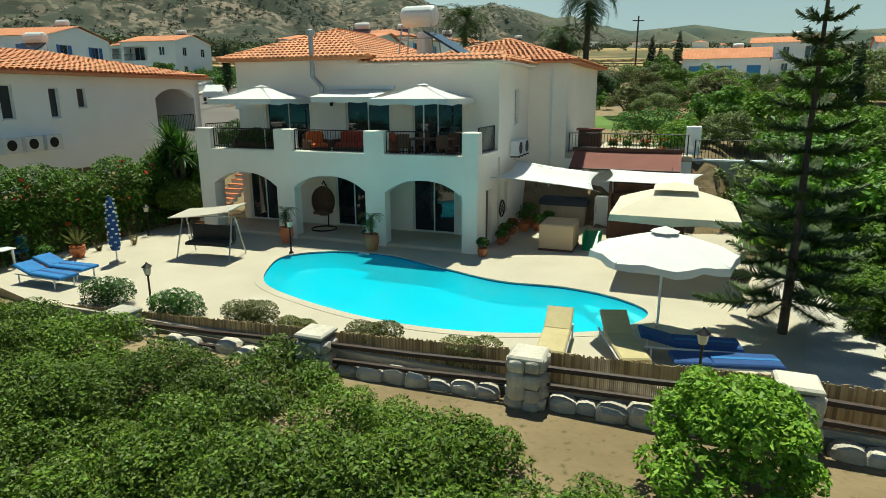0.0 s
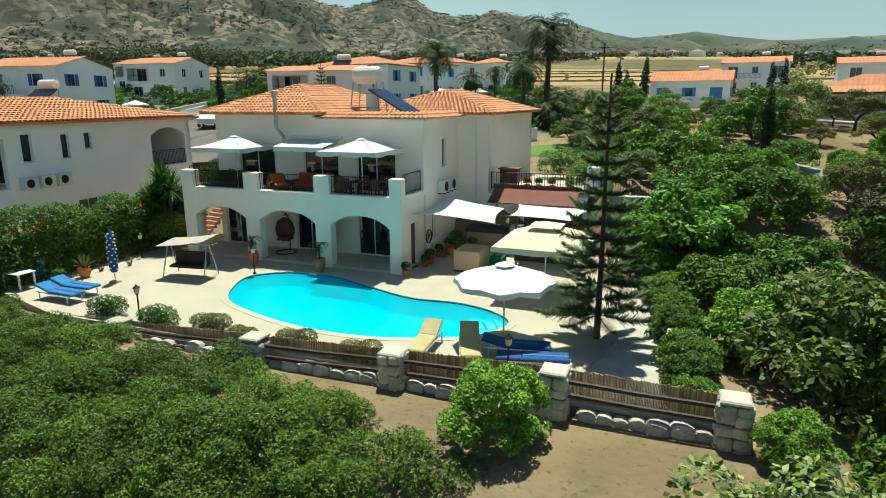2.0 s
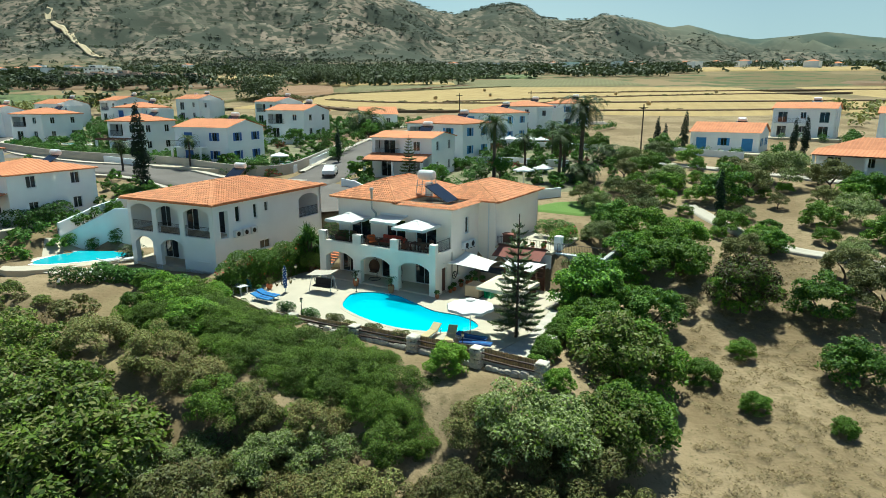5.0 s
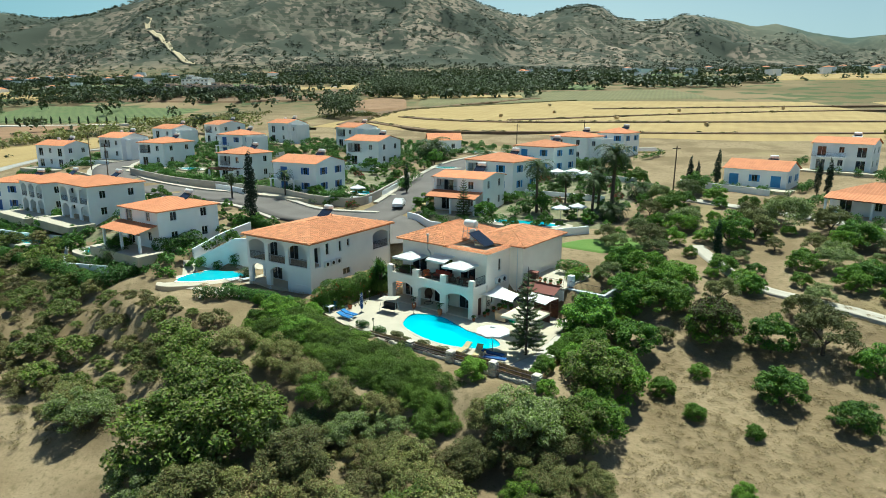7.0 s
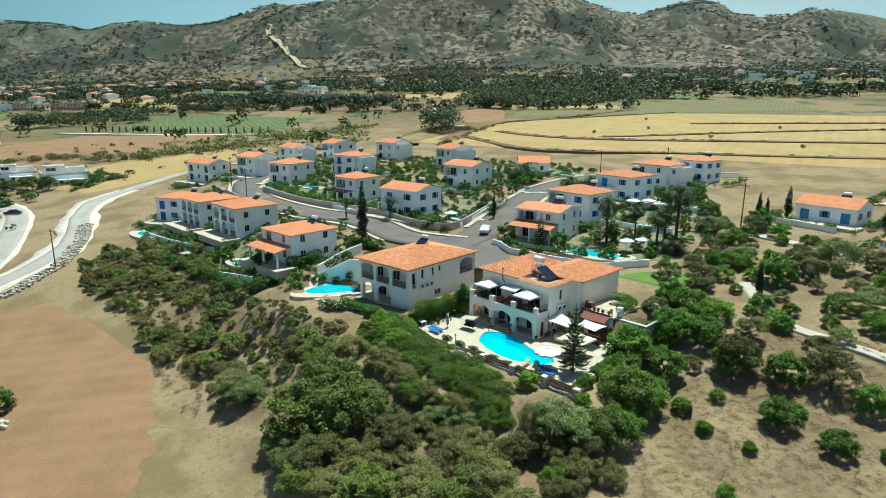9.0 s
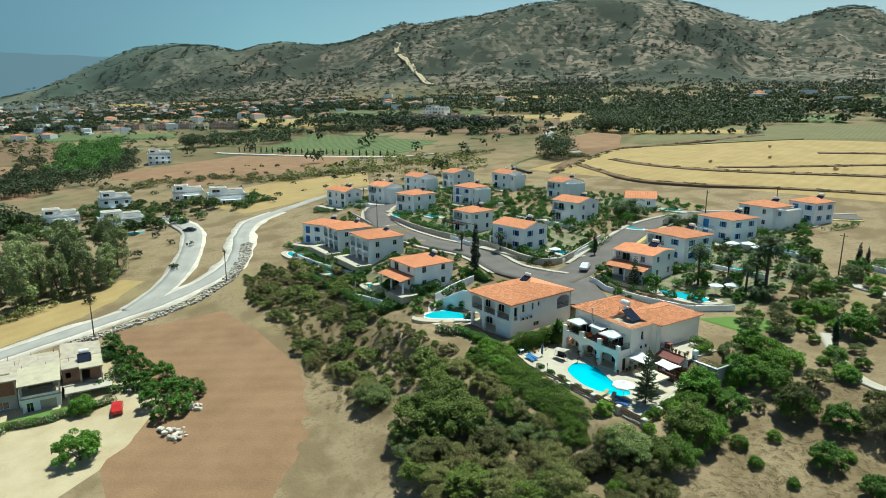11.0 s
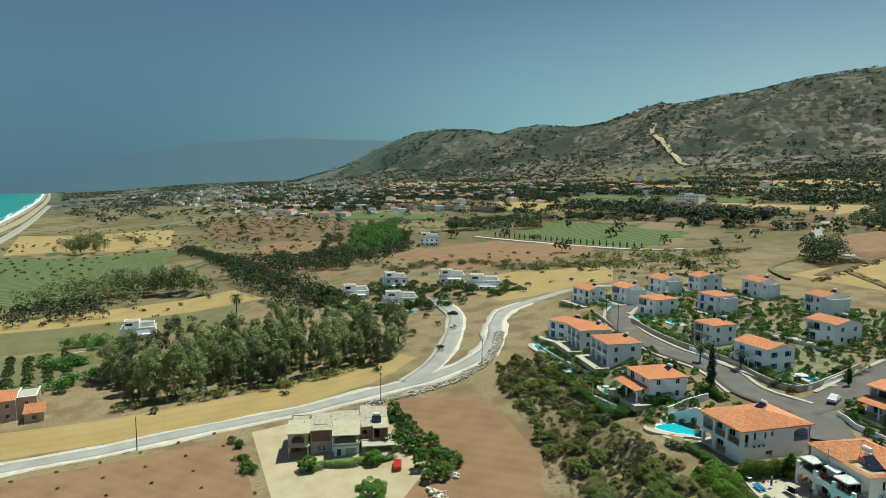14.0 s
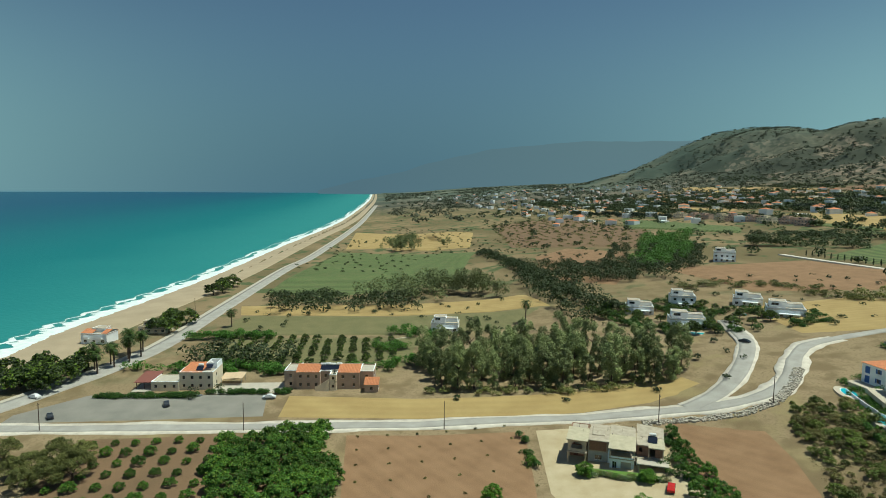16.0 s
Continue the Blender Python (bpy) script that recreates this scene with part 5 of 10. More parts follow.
def villa_far(x, y, turn, wide, deep, high=5.7, roof="hip", accent=None, heater=True, level=None, balcony=False, arches=False, label="", ridge=1.2, walls=None, pergola=False, loggia=False, wing=0.0, chimney=False):
    """A white two-storey holiday villa; its origin is the corner of its front."""
    z = float(ground_height(x + 3, y + 3)) if level is None else level
    walls = walls or PLASTER
    ob = thing("house", pose(x, y, z, 0, 0, turn), label or "white two-storey villa with a terracotta tile roof", "house", "villas of the estate")
    storeys = 2 if high > 4.5 else 1
    t = 0.25
    rows_w = [0.9 + 2.75 * s for s in range(storeys)]

    def holes(length, doors):
        n = max(2, int(length / 3.6))
        out = []
        for s, zz in enumerate(rows_w):
            for i in range(n):
                c = length * (i + 0.5) / n
                tall = doors and i % 2 == 0
                out.append((c - (0.85 if tall else 0.5), c + (0.85 if tall else 0.5), zz - (0.8 if tall else 0), zz + 1.25))
        return out

    front = holes(wide, True)
    side = holes(deep, False)
    inset = [(a - t, b - t, c, d) for a, b, c, d in side]
    deck = (0.5, wide * 0.48, 3.0, 5.0) if loggia and storeys == 2 and not arches else None
    if deck:
        front = [h for h in front if h[0] > deck[1] + 0.15 or h[3] < deck[2] - 0.1]
    part("side_wall", Geo().wall(wide, t, wide, deep - t, -1.5, high, t, inset), walls, ob)
    part("back_wall", Geo().wall(wide, deep, 0, deep, -1.5, high, t, front), walls, ob)
    part("side_wall", Geo().wall(0, deep - t, 0, t, -1.5, high, t, inset), walls, ob)
    if arches:
        bays = max(2, int(wide / 3))
        spans = [(wide * i / bays + 0.45, wide * (i + 1) / bays - 0.45) for i in range(bays)]
        part("arcade", Geo().arcade(0, wide, 0, t, -1.5, 2.75, [(a, b, 1.8, 0.55) for a, b in spans]), walls, ob)
        part("arcade", Geo().arcade(0, wide, 0, t, 2.75, high, [(a, b, 4.7, 0.5) for a, b in spans]), walls, ob)
        part("inner_wall", Geo().wall(t, 2.2, wide - t, 2.2, 0, high - 0.15, 0.2, []), walls, ob)
        part("balcony_floor", Geo().box(t, t, 2.6, wide - t, 2.2, 2.75), walls, ob)
    else:
        part("front_wall", Geo().wall(0, 0, wide, 0, -1.5, high, t, front + ([deck] if deck else [])), walls, ob)
    if deck:
        part("loggia_wall", Geo().wall(t, 1.9, deck[1] + 0.5, 1.9, 2.8, high - 0.15, 0.15, [(0.6, 2.4, 2.9, 5.0)]), walls, ob)
        part("loggia_floor", Geo().box(t, t, 2.8, deck[1] + 0.5, 1.9, 2.98), TILE_FLOOR, ob)
        window(ob, t + 1.5, 1.9, 2.98, 1.8, 2.02, 0, BLUE_PAINT if accent == "blue" else ALU, None, False, "glass_door")
        railing(ob, deck[0], 0.1, deck[1], 0.1, 3.0, gap=0.2)
    part("terrace", Geo().slab(-1.2, -4.2, -1.4, wide + 1.6, -0.01, -0.06, 0.03), PAVING, ob, "pale paved terrace before the house")
    part("floor", Geo().box(t, t, -0.2, wide - t, deep - t, 0.0), CONCRETE, ob)
    part("ceiling_slab", Geo().box(t, t, high - 0.15, wide - t, deep - t, high - 0.02), CONCRETE, ob)
    inner = BLUE_PAINT if accent == "blue" else PALE_BLUE if accent == "sky" else None
    for a, b, lo, hi in front:
        door = b - a > 1.2
        if arches:
            window(ob, (a + b) / 2, 2.1, lo, b - a, hi - lo, 0, inner or ALU, None, False, "glass_door" if door else "window")
        else:
            w = window(ob, (a + b) / 2, 0, lo, b - a, hi - lo, 0, inner or ALU, inner if not door else None, not door, "glass_door" if door else "window")
            if door and inner:
                part("shutter", Geo().box(-(b - a) / 2 + 0.05, -0.05, 0.05, (b - a) / 2 - 0.05, -0.01, hi - lo - 0.05), inner, w)
    for a, b, lo, hi in side:
        window(ob, wide, a + (b - a) / 2, lo, b - a, hi - lo, 90, inner or ALU, inner)
        window(ob, 0, deep - (a + b) / 2, lo, b - a, hi - lo, -90, inner or ALU)
    o = 0.3
    if wing:
        # white flat-topped part beside the tiled roof
        part("wing", Geo().wall(wide, 1.2, wide + wing, 1.2, -1.5, high - 0.4, t, [(0.6, 1.5, 3.5, 4.7)] if wing > 2.4 else []).wall(wide + wing, 1.2 + t, wide + wing, deep - 1.2, -1.5, high - 0.4, t).wall(wide + wing, deep - 1.2, wide, deep - 1.2, -1.5, high - 0.4, t), walls, ob)
        part("wing_roof", Geo().box(wide, 1.2 + t, high - 0.9, wide + wing - t, deep - 1.2 - t, high - 0.75), CONCRETE, ob)
        if wing > 2.4:
            window(ob, wide + 1.05, 1.2, 3.5, 0.9, 1.2, 0, inner or ALU)
    if chimney:
        part("chimney", Geo().slab(wide * 0.25, deep * 0.6, high, wide * 0.25 + 0.6, deep * 0.6 + 0.6, high + ridge + 0.5, 0.05), walls, ob)
    if roof == "hip":
        r = min(wide, deep) / 2
        ra, rb = ((r, deep / 2), (wide - r, deep / 2)) if wide >= deep else ((wide / 2, r), (wide / 2, deep - r))
        ribbed_roof("roof", hip_faces(-o, -o, wide + o, deep + o, high, high + ridge, ra, rb), ob)
    else:
        mid = deep * 0.5
        a, b, c, d, p, q = (-o, -o, high), (wide + o, -o, high), (wide + o, deep + o, high), (-o, deep + o, high), (-o, mid, high + ridge), (wide + o, mid, high + ridge)
        ribbed_roof("roof", [(a, b, q, p), (c, d, p, q)], ob)
        for gx0 in (0.0, wide - t):
            gable = Geo().add([(gx0 + e, yy, zz) for e in (0, t) for yy, zz in ((0, high), (deep, high), (mid, high + ridge * 0.9))], [(0, 2, 1), (3, 4, 5), (0, 3, 5, 2), (1, 2, 5, 4)])
            part("gable", gable, walls, ob)
    if balcony:
        part("balcony", Geo().slab(0.3, -1.5, 2.6, wide * 0.6, 0, 2.78).box(0.35, -1.45, 0, 0.6, -1.2, 2.6).box(wide * 0.6 - 0.3, -1.45, 0, wide * 0.6 - 0.05, -1.2, 2.6), PLASTER, ob)
        railing(ob, 0.35, -1.45, wide * 0.6 - 0.05, -1.45, 2.78, gap=0.2)
    if arches:
        for a, b in spans:
            railing(ob, a, 0.1, b, 0.1, 2.76, gap=0.2)
    if pergola:
        for xx in (0.3, wide * 0.5, wide - 0.3):
            part("pergola_post", Geo().box(xx - 0.15, -2.85, -0.9, xx + 0.15, -2.55, 2.4), walls, ob)
        beam = part("pergola_beam", Geo().box(0.1, -2.85, 2.4, wide - 0.1, -2.6, 2.6), WOOD, ob)
        if pergola == "tiled":
            ribbed_roof("veranda_roof", [((0.0, -3.3, 2.6), (wide, -3.3, 2.6), (wide, 0.0, 3.3), (0.0, 0.0, 3.3))], ob)
        else:
            for i in range(9):
                part("slat", Geo().box(0.2 + (wide - 0.5) * i / 8, -2.95, 2.6, 0.29 + (wide - 0.5) * i / 8, 0, 2.72), WOOD, beam)
    if heater:
        solar_heater(pose(x, y, z, 0, 0, turn) @ pose(wide * 0.62, deep * 0.72, high + ridge * (0.30 if roof == "hip" else 0.42)), size=1.0)
    return ob


def far_pool(name, x, y, turn, a, b, level=None, label="turquoise swimming pool set in pale paving"):
    z = float(ground_height(x, y)) if level is None else level
    ob = thing(name, pose(x, y, z, 0, 0, turn), label, "swimming pool", "pools of the estate")
    ring = [(a * math.cos(k * 0.262) * (1 + 0.12 * math.sin(k * 0.524)), b * math.sin(k * 0.262)) for k in range(24)]
    part("paving", Geo().prism([(p * 1.35 + math.copysign(0.5, p), q * 1.45 + math.copysign(0.5, q)) for p, q in ring], -0.9, 0.14), PAVING, ob, "pale paving round the pool")
    part("coping", Geo().prism([(p * 1.08, q * 1.08) for p, q in ring], 0.0, 0.17), PLASTER, ob)
    part("water", Geo().prism(ring, 0.05, 0.176), POOL_FAR, ob, "turquoise pool water")
    return ob

# ---- the villa ----
W = thing("villa", VILLA, "white two-storey villa with arcade, roof terrace and terracotta hip roofs", "house")
T = 0.28
BAYS = [(-10.8, -7.8), (-7.0, -3.95), (-3.15, -0.2)]
front = Geo().arcade(-11.5, 0.37, 0.0, 0.45, -0.3, 3.15, [(a, b, 2.0, 0.50) for a, b in BAYS], 18)
part("arcade", front, VILLA_PLASTER, W, "white rendered arcade of three flat arches")
parapet = Geo()
for a, b in BAYS:
    parapet.slab(a, 0.0, 3.15, b, 0.40, 3.40, 0.02)
part("parapet", parapet, VILLA_PLASTER, W)
for a, b in ((-11.5, -10.8), (-7.8, -7.0), (-3.95, -3.15), (-0.2, 0.37)):
    part("terrace_pillar", Geo().slab(a, 0.0, 3.15, b, 0.45, 4.2, 0.03), VILLA_PLASTER, W)
# side return of the terrace and of the arcade
side = Geo().wall(0.37, 0.45, 0.37, 2.5, -0.3, 3.42, T, [(0.55, 1.35, 0.0, 2.1)])
side.wall(0.37, 2.78, 0.37, 7.2, -0.3, 6.55, T, [(0.72, 1.17, 0.9, 2.1), (2.07, 2.67, 4.3, 5.65)])
part("side_wall", side, VILLA_PLASTER, W)
part("side_wall", Geo().wall(-11.5, 12.8, -11.5, 0.45, -0.3, 3.42, T, [(10.2, 11.7, -0.1, 2.3)]).wall(-11.3, 12.8, -11.3, 2.78, 3.42, 6.85, T), VILLA_PLASTER, W)
DOORS_UP = [(-9.9, -7.75), (-6.05, -4.1), (-3.1, -1.05)]
DOORS_DOWN = [(-10.9, -9.3), (-6.55, -4.9), (-3.05, -1.3)]
part("terrace_wall", Geo().wall(-11.3, 2.5, 0.37, 2.5, 3.15, 6.85, T, [(a + 11.3, b + 11.3, 3.2, 5.3) for a, b in DOORS_UP]), VILLA_PLASTER, W)
part("arcade_wall", Geo().wall(-11.22, 2.3, 0.09, 2.3, 0.0, 3.0, T, [(a + 11.22, b + 11.22, 0.12, 2.2) for a, b in DOORS_DOWN]), VILLA_PLASTER, W)
part("terrace_floor", Geo().box(-11.3, 0.40, 2.85, 0.09, 2.5, 3.15), TILE_FLOOR, W, "beige tiled roof terrace floor")
part("arcade_floor", Geo().slab(-11.3, 0.02, -0.2, 0.3, 2.3, 0.12, 0.02), TILE_FLOOR, W, "beige tiled arcade floor")
part("inner_core", Geo().box(-11.0, 2.85, 0.1, 0.05, 12.5, 2.9).box(-11.0, 3.2, 3.15, -5.2, 12.5, 6.6), CONCRETE, W)
part("back_wall", Geo().wall(2.05, 7.48, 2.05, 16.6, -0.3, 6.75, T).wall(0.37, 7.2, 2.05, 7.2, -0.3, 6.75, T).wall(2.05, 16.6, -5.0, 16.6, 2.0, 6.75, T).wall(-5.0, 16.6, -5.0, 12.8, 2.0, 6.75, T).wall(-5.0, 12.8, -11.5, 12.8, 2.0, 6.85, T), VILLA_PLASTER, W)
part("flat_roof", Geo().box(-5.1, 2.6, 6.25, 0.3, 7.3, 6.4), CONCRETE, W)
part("roof_parapet", Geo().wall(-5.1, 7.2, -5.1, 2.6, 6.2, 6.7, 0.2).wall(-5.0, 7.35, 0.3, 7.35, 6.2, 6.75, 0.2), VILLA_PLASTER, W)
# sliding doors
for k, (a, b) in enumerate(DOORS_DOWN):
    window(W, (a + b) / 2, 2.3, 0.12, b - a, 2.08, 0, ALU, None, False, "sliding_door")
for a, b in DOORS_UP:
    window(W, (a + b) / 2, 2.5, 3.2, b - a, 2.1, 0, ALU, None, False, "sliding_door")
window(W, 0.37, 2.5 + 2.65, 4.3, 0.6, 1.35, 90, ALU, None, True, leaves_n=1)
window(W, 0.37, 2.5 + 1.22, 0.9, 0.45, 1.2, 90, ALU, None, True, leaves_n=1)
part("side_door", Geo().box(0.14, 1.0, 0.0, 0.20, 1.8, 2.1), WOOD, W)
for a, b in BAYS:
    railing(W, a + 0.02, 0.2, b - 0.02, 0.2, 3.40, 0.78, 0.11)
railing(W, 0.22, 0.5, 0.22, 2.45, 3.42, 0.9, 0.11)
railing(W, -11.4, 0.5, -11.4, 2.45, 3.42, 0.9, 0.11)
# roofs
MAIN = hip_faces(-11.85, 2.0, -4.7, 13.3, 6.85, 8.25, (-8.3, 5.9), (-8.3, 9.6))
BACK = hip_faces(-5.3, 6.75, 2.5, 17.0, 6.78, 7.95, (-1.4, 10.3), (-1.4, 13.2))
STRIP = [((-5.2, 2.15, 6.62), (0.75, 2.15, 6.62), (0.45, 2.75, 6.86), (-5.2, 2.75, 6.86)), ((0.75, 2.15, 6.62), (0.75, 7.0, 6.62), (0.15, 7.0, 6.86), (0.15, 2.75, 6.86))]
roof = part("roof", roof_shell(Geo(), MAIN, 0.06), TILES, W, "terracotta barrel tiles on hipped roofs")
part("roof", roof_shell(Geo(), BACK, 0.06), TILES, W)
part("eave", Geo().prism([(-5.2, 2.2), (0.70, 2.2), (0.70, 7.0), (0.15, 7.0), (0.15, 2.75), (-5.2, 2.75)], 6.55, 6.62), VILLA_PLASTER, W)
front_tiles = tile_places(*MAIN[0])
rest = [m for f in MAIN[1:] + BACK + STRIP for m in tile_places(*f)]
v_t, q_t = joined_tiles(rest + front_tiles[300:], tile_mesh())
tagged(part("roof_tiles", np_mesh("roof_tiles", v_t, q_t, TILES), TILES, W), kind="stuff")
ridge = Geo()
for faces in (MAIN, BACK):
    for f in faces:
        for p, q in ((f[0], f[3]), (f[3], f[2])):
            if (Vector(p) - Vector(q)).length > 0.3:
                n = int((Vector(p) - Vector(q)).length / 0.38)
                for i in range(n):
                    s, e = Vector(p).lerp(Vector(q), i / n), Vector(p).lerp(Vector(q), (i + 1.08) / n)
                    ridge.tube([s + Vector((0, 0, 0.05)), e + Vector((0, 0, 0.03))], 0.10, 0.085, 6)
tagged(part("ridge_tiles", ridge, TILES, W), kind="stuff")
flue = Geo().tube([(-6.9, 2.15, 5.3), (-6.9, 2.15, 5.75), (-7.25, 2.1, 6.15), (-7.25, 2.1, 7.75)], 0.10, n=10).lathe(-7.25, 2.1, [(7.7, 0.17), (7.9, 0.17), (7.93, 0.1)], 10)
part("stove_flue", flue, STEEL, W, "grey steel stove flue with cap")
part("downpipe", Geo().tube([(1.4, 7.12, 0.2), (1.4, 7.12, 6.6)], 0.045), ALU, W)
for k in range(2):
    ac = part("air_conditioner", Geo().slab(0.40, 4.15 + 1.05 * k, 3.05, 0.72, 5.0 + 1.05 * k, 3.65, 0.03), ALU, W, "white air conditioner unit")
    part("fan_grille", Geo().lathe(0, 0, [(0, 0.24), (0.02, 0.24), (0.03, 0.05)], 14), IRON, ac, at=pose(0.72, 4.55 + 1.05 * k, 3.35, 0, 90, 0))
    for b in (4.3, 4.8):
        part("bracket", Geo().box(0.36, b + 1.05 * k, 2.98, 0.75, b + 0.04 + 1.05 * k, 3.05), IRON, ac)
# lantern brackets and the wall wheel
wheel = part("wall_wheel", Geo().tube([(0, 0.32 * math.cos(k * 0.393), 0.32 * math.sin(k * 0.393)) for k in range(17)], 0.03, n=5), IRON, W, "dark iron wheel on the wall", at=pose(0.45, 2.9, 1.15))
for k in range(4):
    part("spoke", Geo().tube([(0, -0.3 * math.cos(k * 0.785), -0.3 * math.sin(k * 0.785)), (0, 0.3 * math.cos(k * 0.785), 0.3 * math.sin(k * 0.785))], 0.014, n=4), IRON, wheel)
part("wall_lantern", Geo().lathe(-6.6, 2.35, [(5.0, 0.05), (5.15, 0.09), (5.25, 0.02)], 8), IRON, W)

# things on the roof
H = thing("solar_water_heater", plot(-4.4, 6.4, 6.4), "white water tank on a tall steel stand beside a dark panel", "water heater")
stand = Geo()
for x in (-0.9, 0.9):
    for y in (-0.5, 0.5):
        stand.tube([(x, y, 0), (x * 0.75, y * 0.75, 2.0)], 0.035, n=6)
for zz in (0.7, 1.4):
    stand.tube([(-0.85, -0.45, zz), (0.85, -0.45, zz)], 0.025, n=5).tube([(-0.85, 0.45, zz), (0.85, 0.45, zz)], 0.025, n=5).tube([(-0.85, -0.45, zz), (-0.85, 0.45, zz)], 0.025, n=5)
part("stand", stand, STEEL, H)
part("tank", Geo().lathe(0, 0, [(-0.8, 0.2), (-0.75, 0.38), (-0.6, 0.44), (0.6, 0.44), (0.75, 0.38), (0.8, 0.2)], 18), WHITE_TANK, H, at=pose(0, 0, 2.35, 0, 90, 0))
part("tank", Geo().lathe(0.2, 0.1, [(0.5, 0.36), (1.65, 0.36), (1.7, 0.3)], 16), WHITE_TANK, H)
part("panel", Geo().box(-0.1, -1.0, 0, 2.4, 1.0, 0.08), PANEL, H, at=pose(0.9, -0.6, 1.5, 0, 30, 0))


def parasol_square(m, half, height, label, material=CLOTH, group="parasols on the terrace"):
    """A square parasol with a scalloped valance, four ribs and a weighted base."""
    ob = thing("parasol", m, label, "parasol", group)
    part("pole", Geo().tube([(0, 0, 0), (0, 0, height)], 0.028), ALU, ob)
    part("base", Geo().lathe(0, 0, [(0, 0.3), (0.06, 0.3), (0.1, 0.08), (0.2, 0.05)], 14), CONCRETE, ob)
    rows = []
    for k in range(5):
        s = k / 4
        ring = []
        for c in range(32):
            a = 2 * math.pi * c / 32
            r = half * s / max(abs(math.cos(a)), abs(math.sin(a)), 1e-6)
            sag = 0.05 * half * math.sin(math.pi * s) * abs(math.sin(2 * a))
            ring.append((r * math.cos(a), r * math.sin(a), height - 0.34 * half * s ** 1.1 - sag))
        rows.append(ring + ring[:1])
    low = [(x * 1.01, y * 1.01, z - 0.2 - 0.03 * math.sin(i * 1.57)) for i, (x, y, z) in enumerate(rows[-1])]
    canopy = Geo().sheet(rows + [low], 0.0)
    can = part("canopy", canopy, material, ob, soft=False)
    cap = [[(0.15 * half * t * sx, 0.15 * half * t * sy, height + 0.03 - 0.06 * t) for sx, sy in ((1, 1), (-1, 1), (-1, -1), (1, -1), (1, 1))] for t in (0.02, 1.0)]
    part("vent", Geo().sheet(cap), material, can)
    for sx, sy in ((1, 1), (-1, 1), (-1, -1), (1, -1)):
        part("rib", Geo().tube([(0, 0, height - 0.03), (sx * half, sy * half, height - 0.34 * half)], 0.012, n=5), ALU, ob)
    return ob


parasol_square(plot(-9.0, 1.1, 3.15), 1.45, 2.65, "white square parasol open over the terrace seats")
parasol_square(plot(-2.05, 1.1, 3.15), 1.45, 2.65, "white square parasol open over the dining corner")
awning = thing("awning", plot(-5.2, 2.5, 5.55), "white canvas awning stretched out from the terrace wall", "awning")
part("fabric", Geo().sheet([[(-1.35 + 2.7 * i / 6, 0.0 - 1.75 * j / 5, 0.12 - 0.30 * j / 5 - 0.03 * math.sin(math.pi * i / 6)) for i in range(7)] for j in range(6)], 0.012).sheet([[(-1.35 + 2.7 * i / 8, -1.75, -0.18 - 0.22 * j + 0.03 * (i % 2) * j) for i in range(9)] for j in range(2)]), CLOTH, awning)
part("cassette", Geo().box(-1.4, -0.12, 0.1, 1.4, 0, 0.24), ALU, awning)
for s in (-1.2, 1.2):
    part("arm", Geo().tube([(s, -0.05, 0.1), (s * 0.8, -0.9, -0.06), (s, -1.7, -0.2)], 0.02, n=6), ALU, awning)


def sofa(m, wide, label, cushion, frame_m=WICKER, group="terrace seats"):
    ob = thing("sofa" if wide > 1.2 else "armchair", m, label, "sofa" if wide > 1.2 else "armchair", group)
    part("seat_frame", Geo().slab(-wide / 2, -0.38, 0.08, wide / 2, 0.38, 0.34, 0.03), frame_m, ob)
    part("backrest", Geo().slab(-wide / 2, 0.26, 0.3, wide / 2, 0.40, 0.82, 0.04), frame_m, ob)
    for s in (-1, 1):
        part("armrest", Geo().slab(s * wide / 2 - 0.07, -0.38, 0.3, s * wide / 2 + 0.07, 0.30, 0.6, 0.03), frame_m, ob)
        for y in (-0.35, 0.3):
            part("foot", Geo().box(s * (wide / 2 - 0.08) - 0.03, y, 0, s * (wide / 2 - 0.08) + 0.03, y + 0.06, 0.08), IRON, ob)
    n = max(1, int(wide / 0.65))
    for i in range(n):
        x0, x1 = -wide / 2 + 0.09 + (wide - 0.18) * i / n, -wide / 2 + 0.09 + (wide - 0.18) * (i + 1) / n
        part("seat_cushion", Geo().slab(x0 + 0.01, -0.36, 0.34, x1 - 0.01, 0.24, 0.48, 0.05), cushion, ob)
        part("back_cushion", Geo().slab(x0 + 0.01, 0.10, 0.46, x1 - 0.01, 0.27, 0.92, 0.05), cushion, ob)
    return ob


sofa(plot(-6.6, 1.1, 3.15, 55), 0.85, "dark armchair with bright orange cushions on the terrace", ORANGE_CLOTH)
sofa(plot(-5.0, 1.75, 3.15, 0), 2.1, "dark sofa with red cushions against the terrace wall", RED_CLOTH)
sofa(plot(-3.6, 1.3, 3.15, -60), 0.85, "dark armchair with deep red cushions", RED_CLOTH)
sofa(plot(-9.6, 1.4, 3.15, 20), 1.7, "dark wicker bench on the terrace", WICKER)
tbl = thing("dining_table", plot(-1.8, 1.2, 3.15), "dark wooden table on the terrace", "table")
part("tabletop", Geo().slab(-0.8, -0.45, 0.70, 0.8, 0.45, 0.75), WOOD, tbl)
for sx in (-0.7, 0.7):
    for sy in (-0.36, 0.36):
        part("leg", Geo().box(sx - 0.03, sy - 0.03, 0, sx + 0.03, sy + 0.03, 0.70), WOOD, tbl)
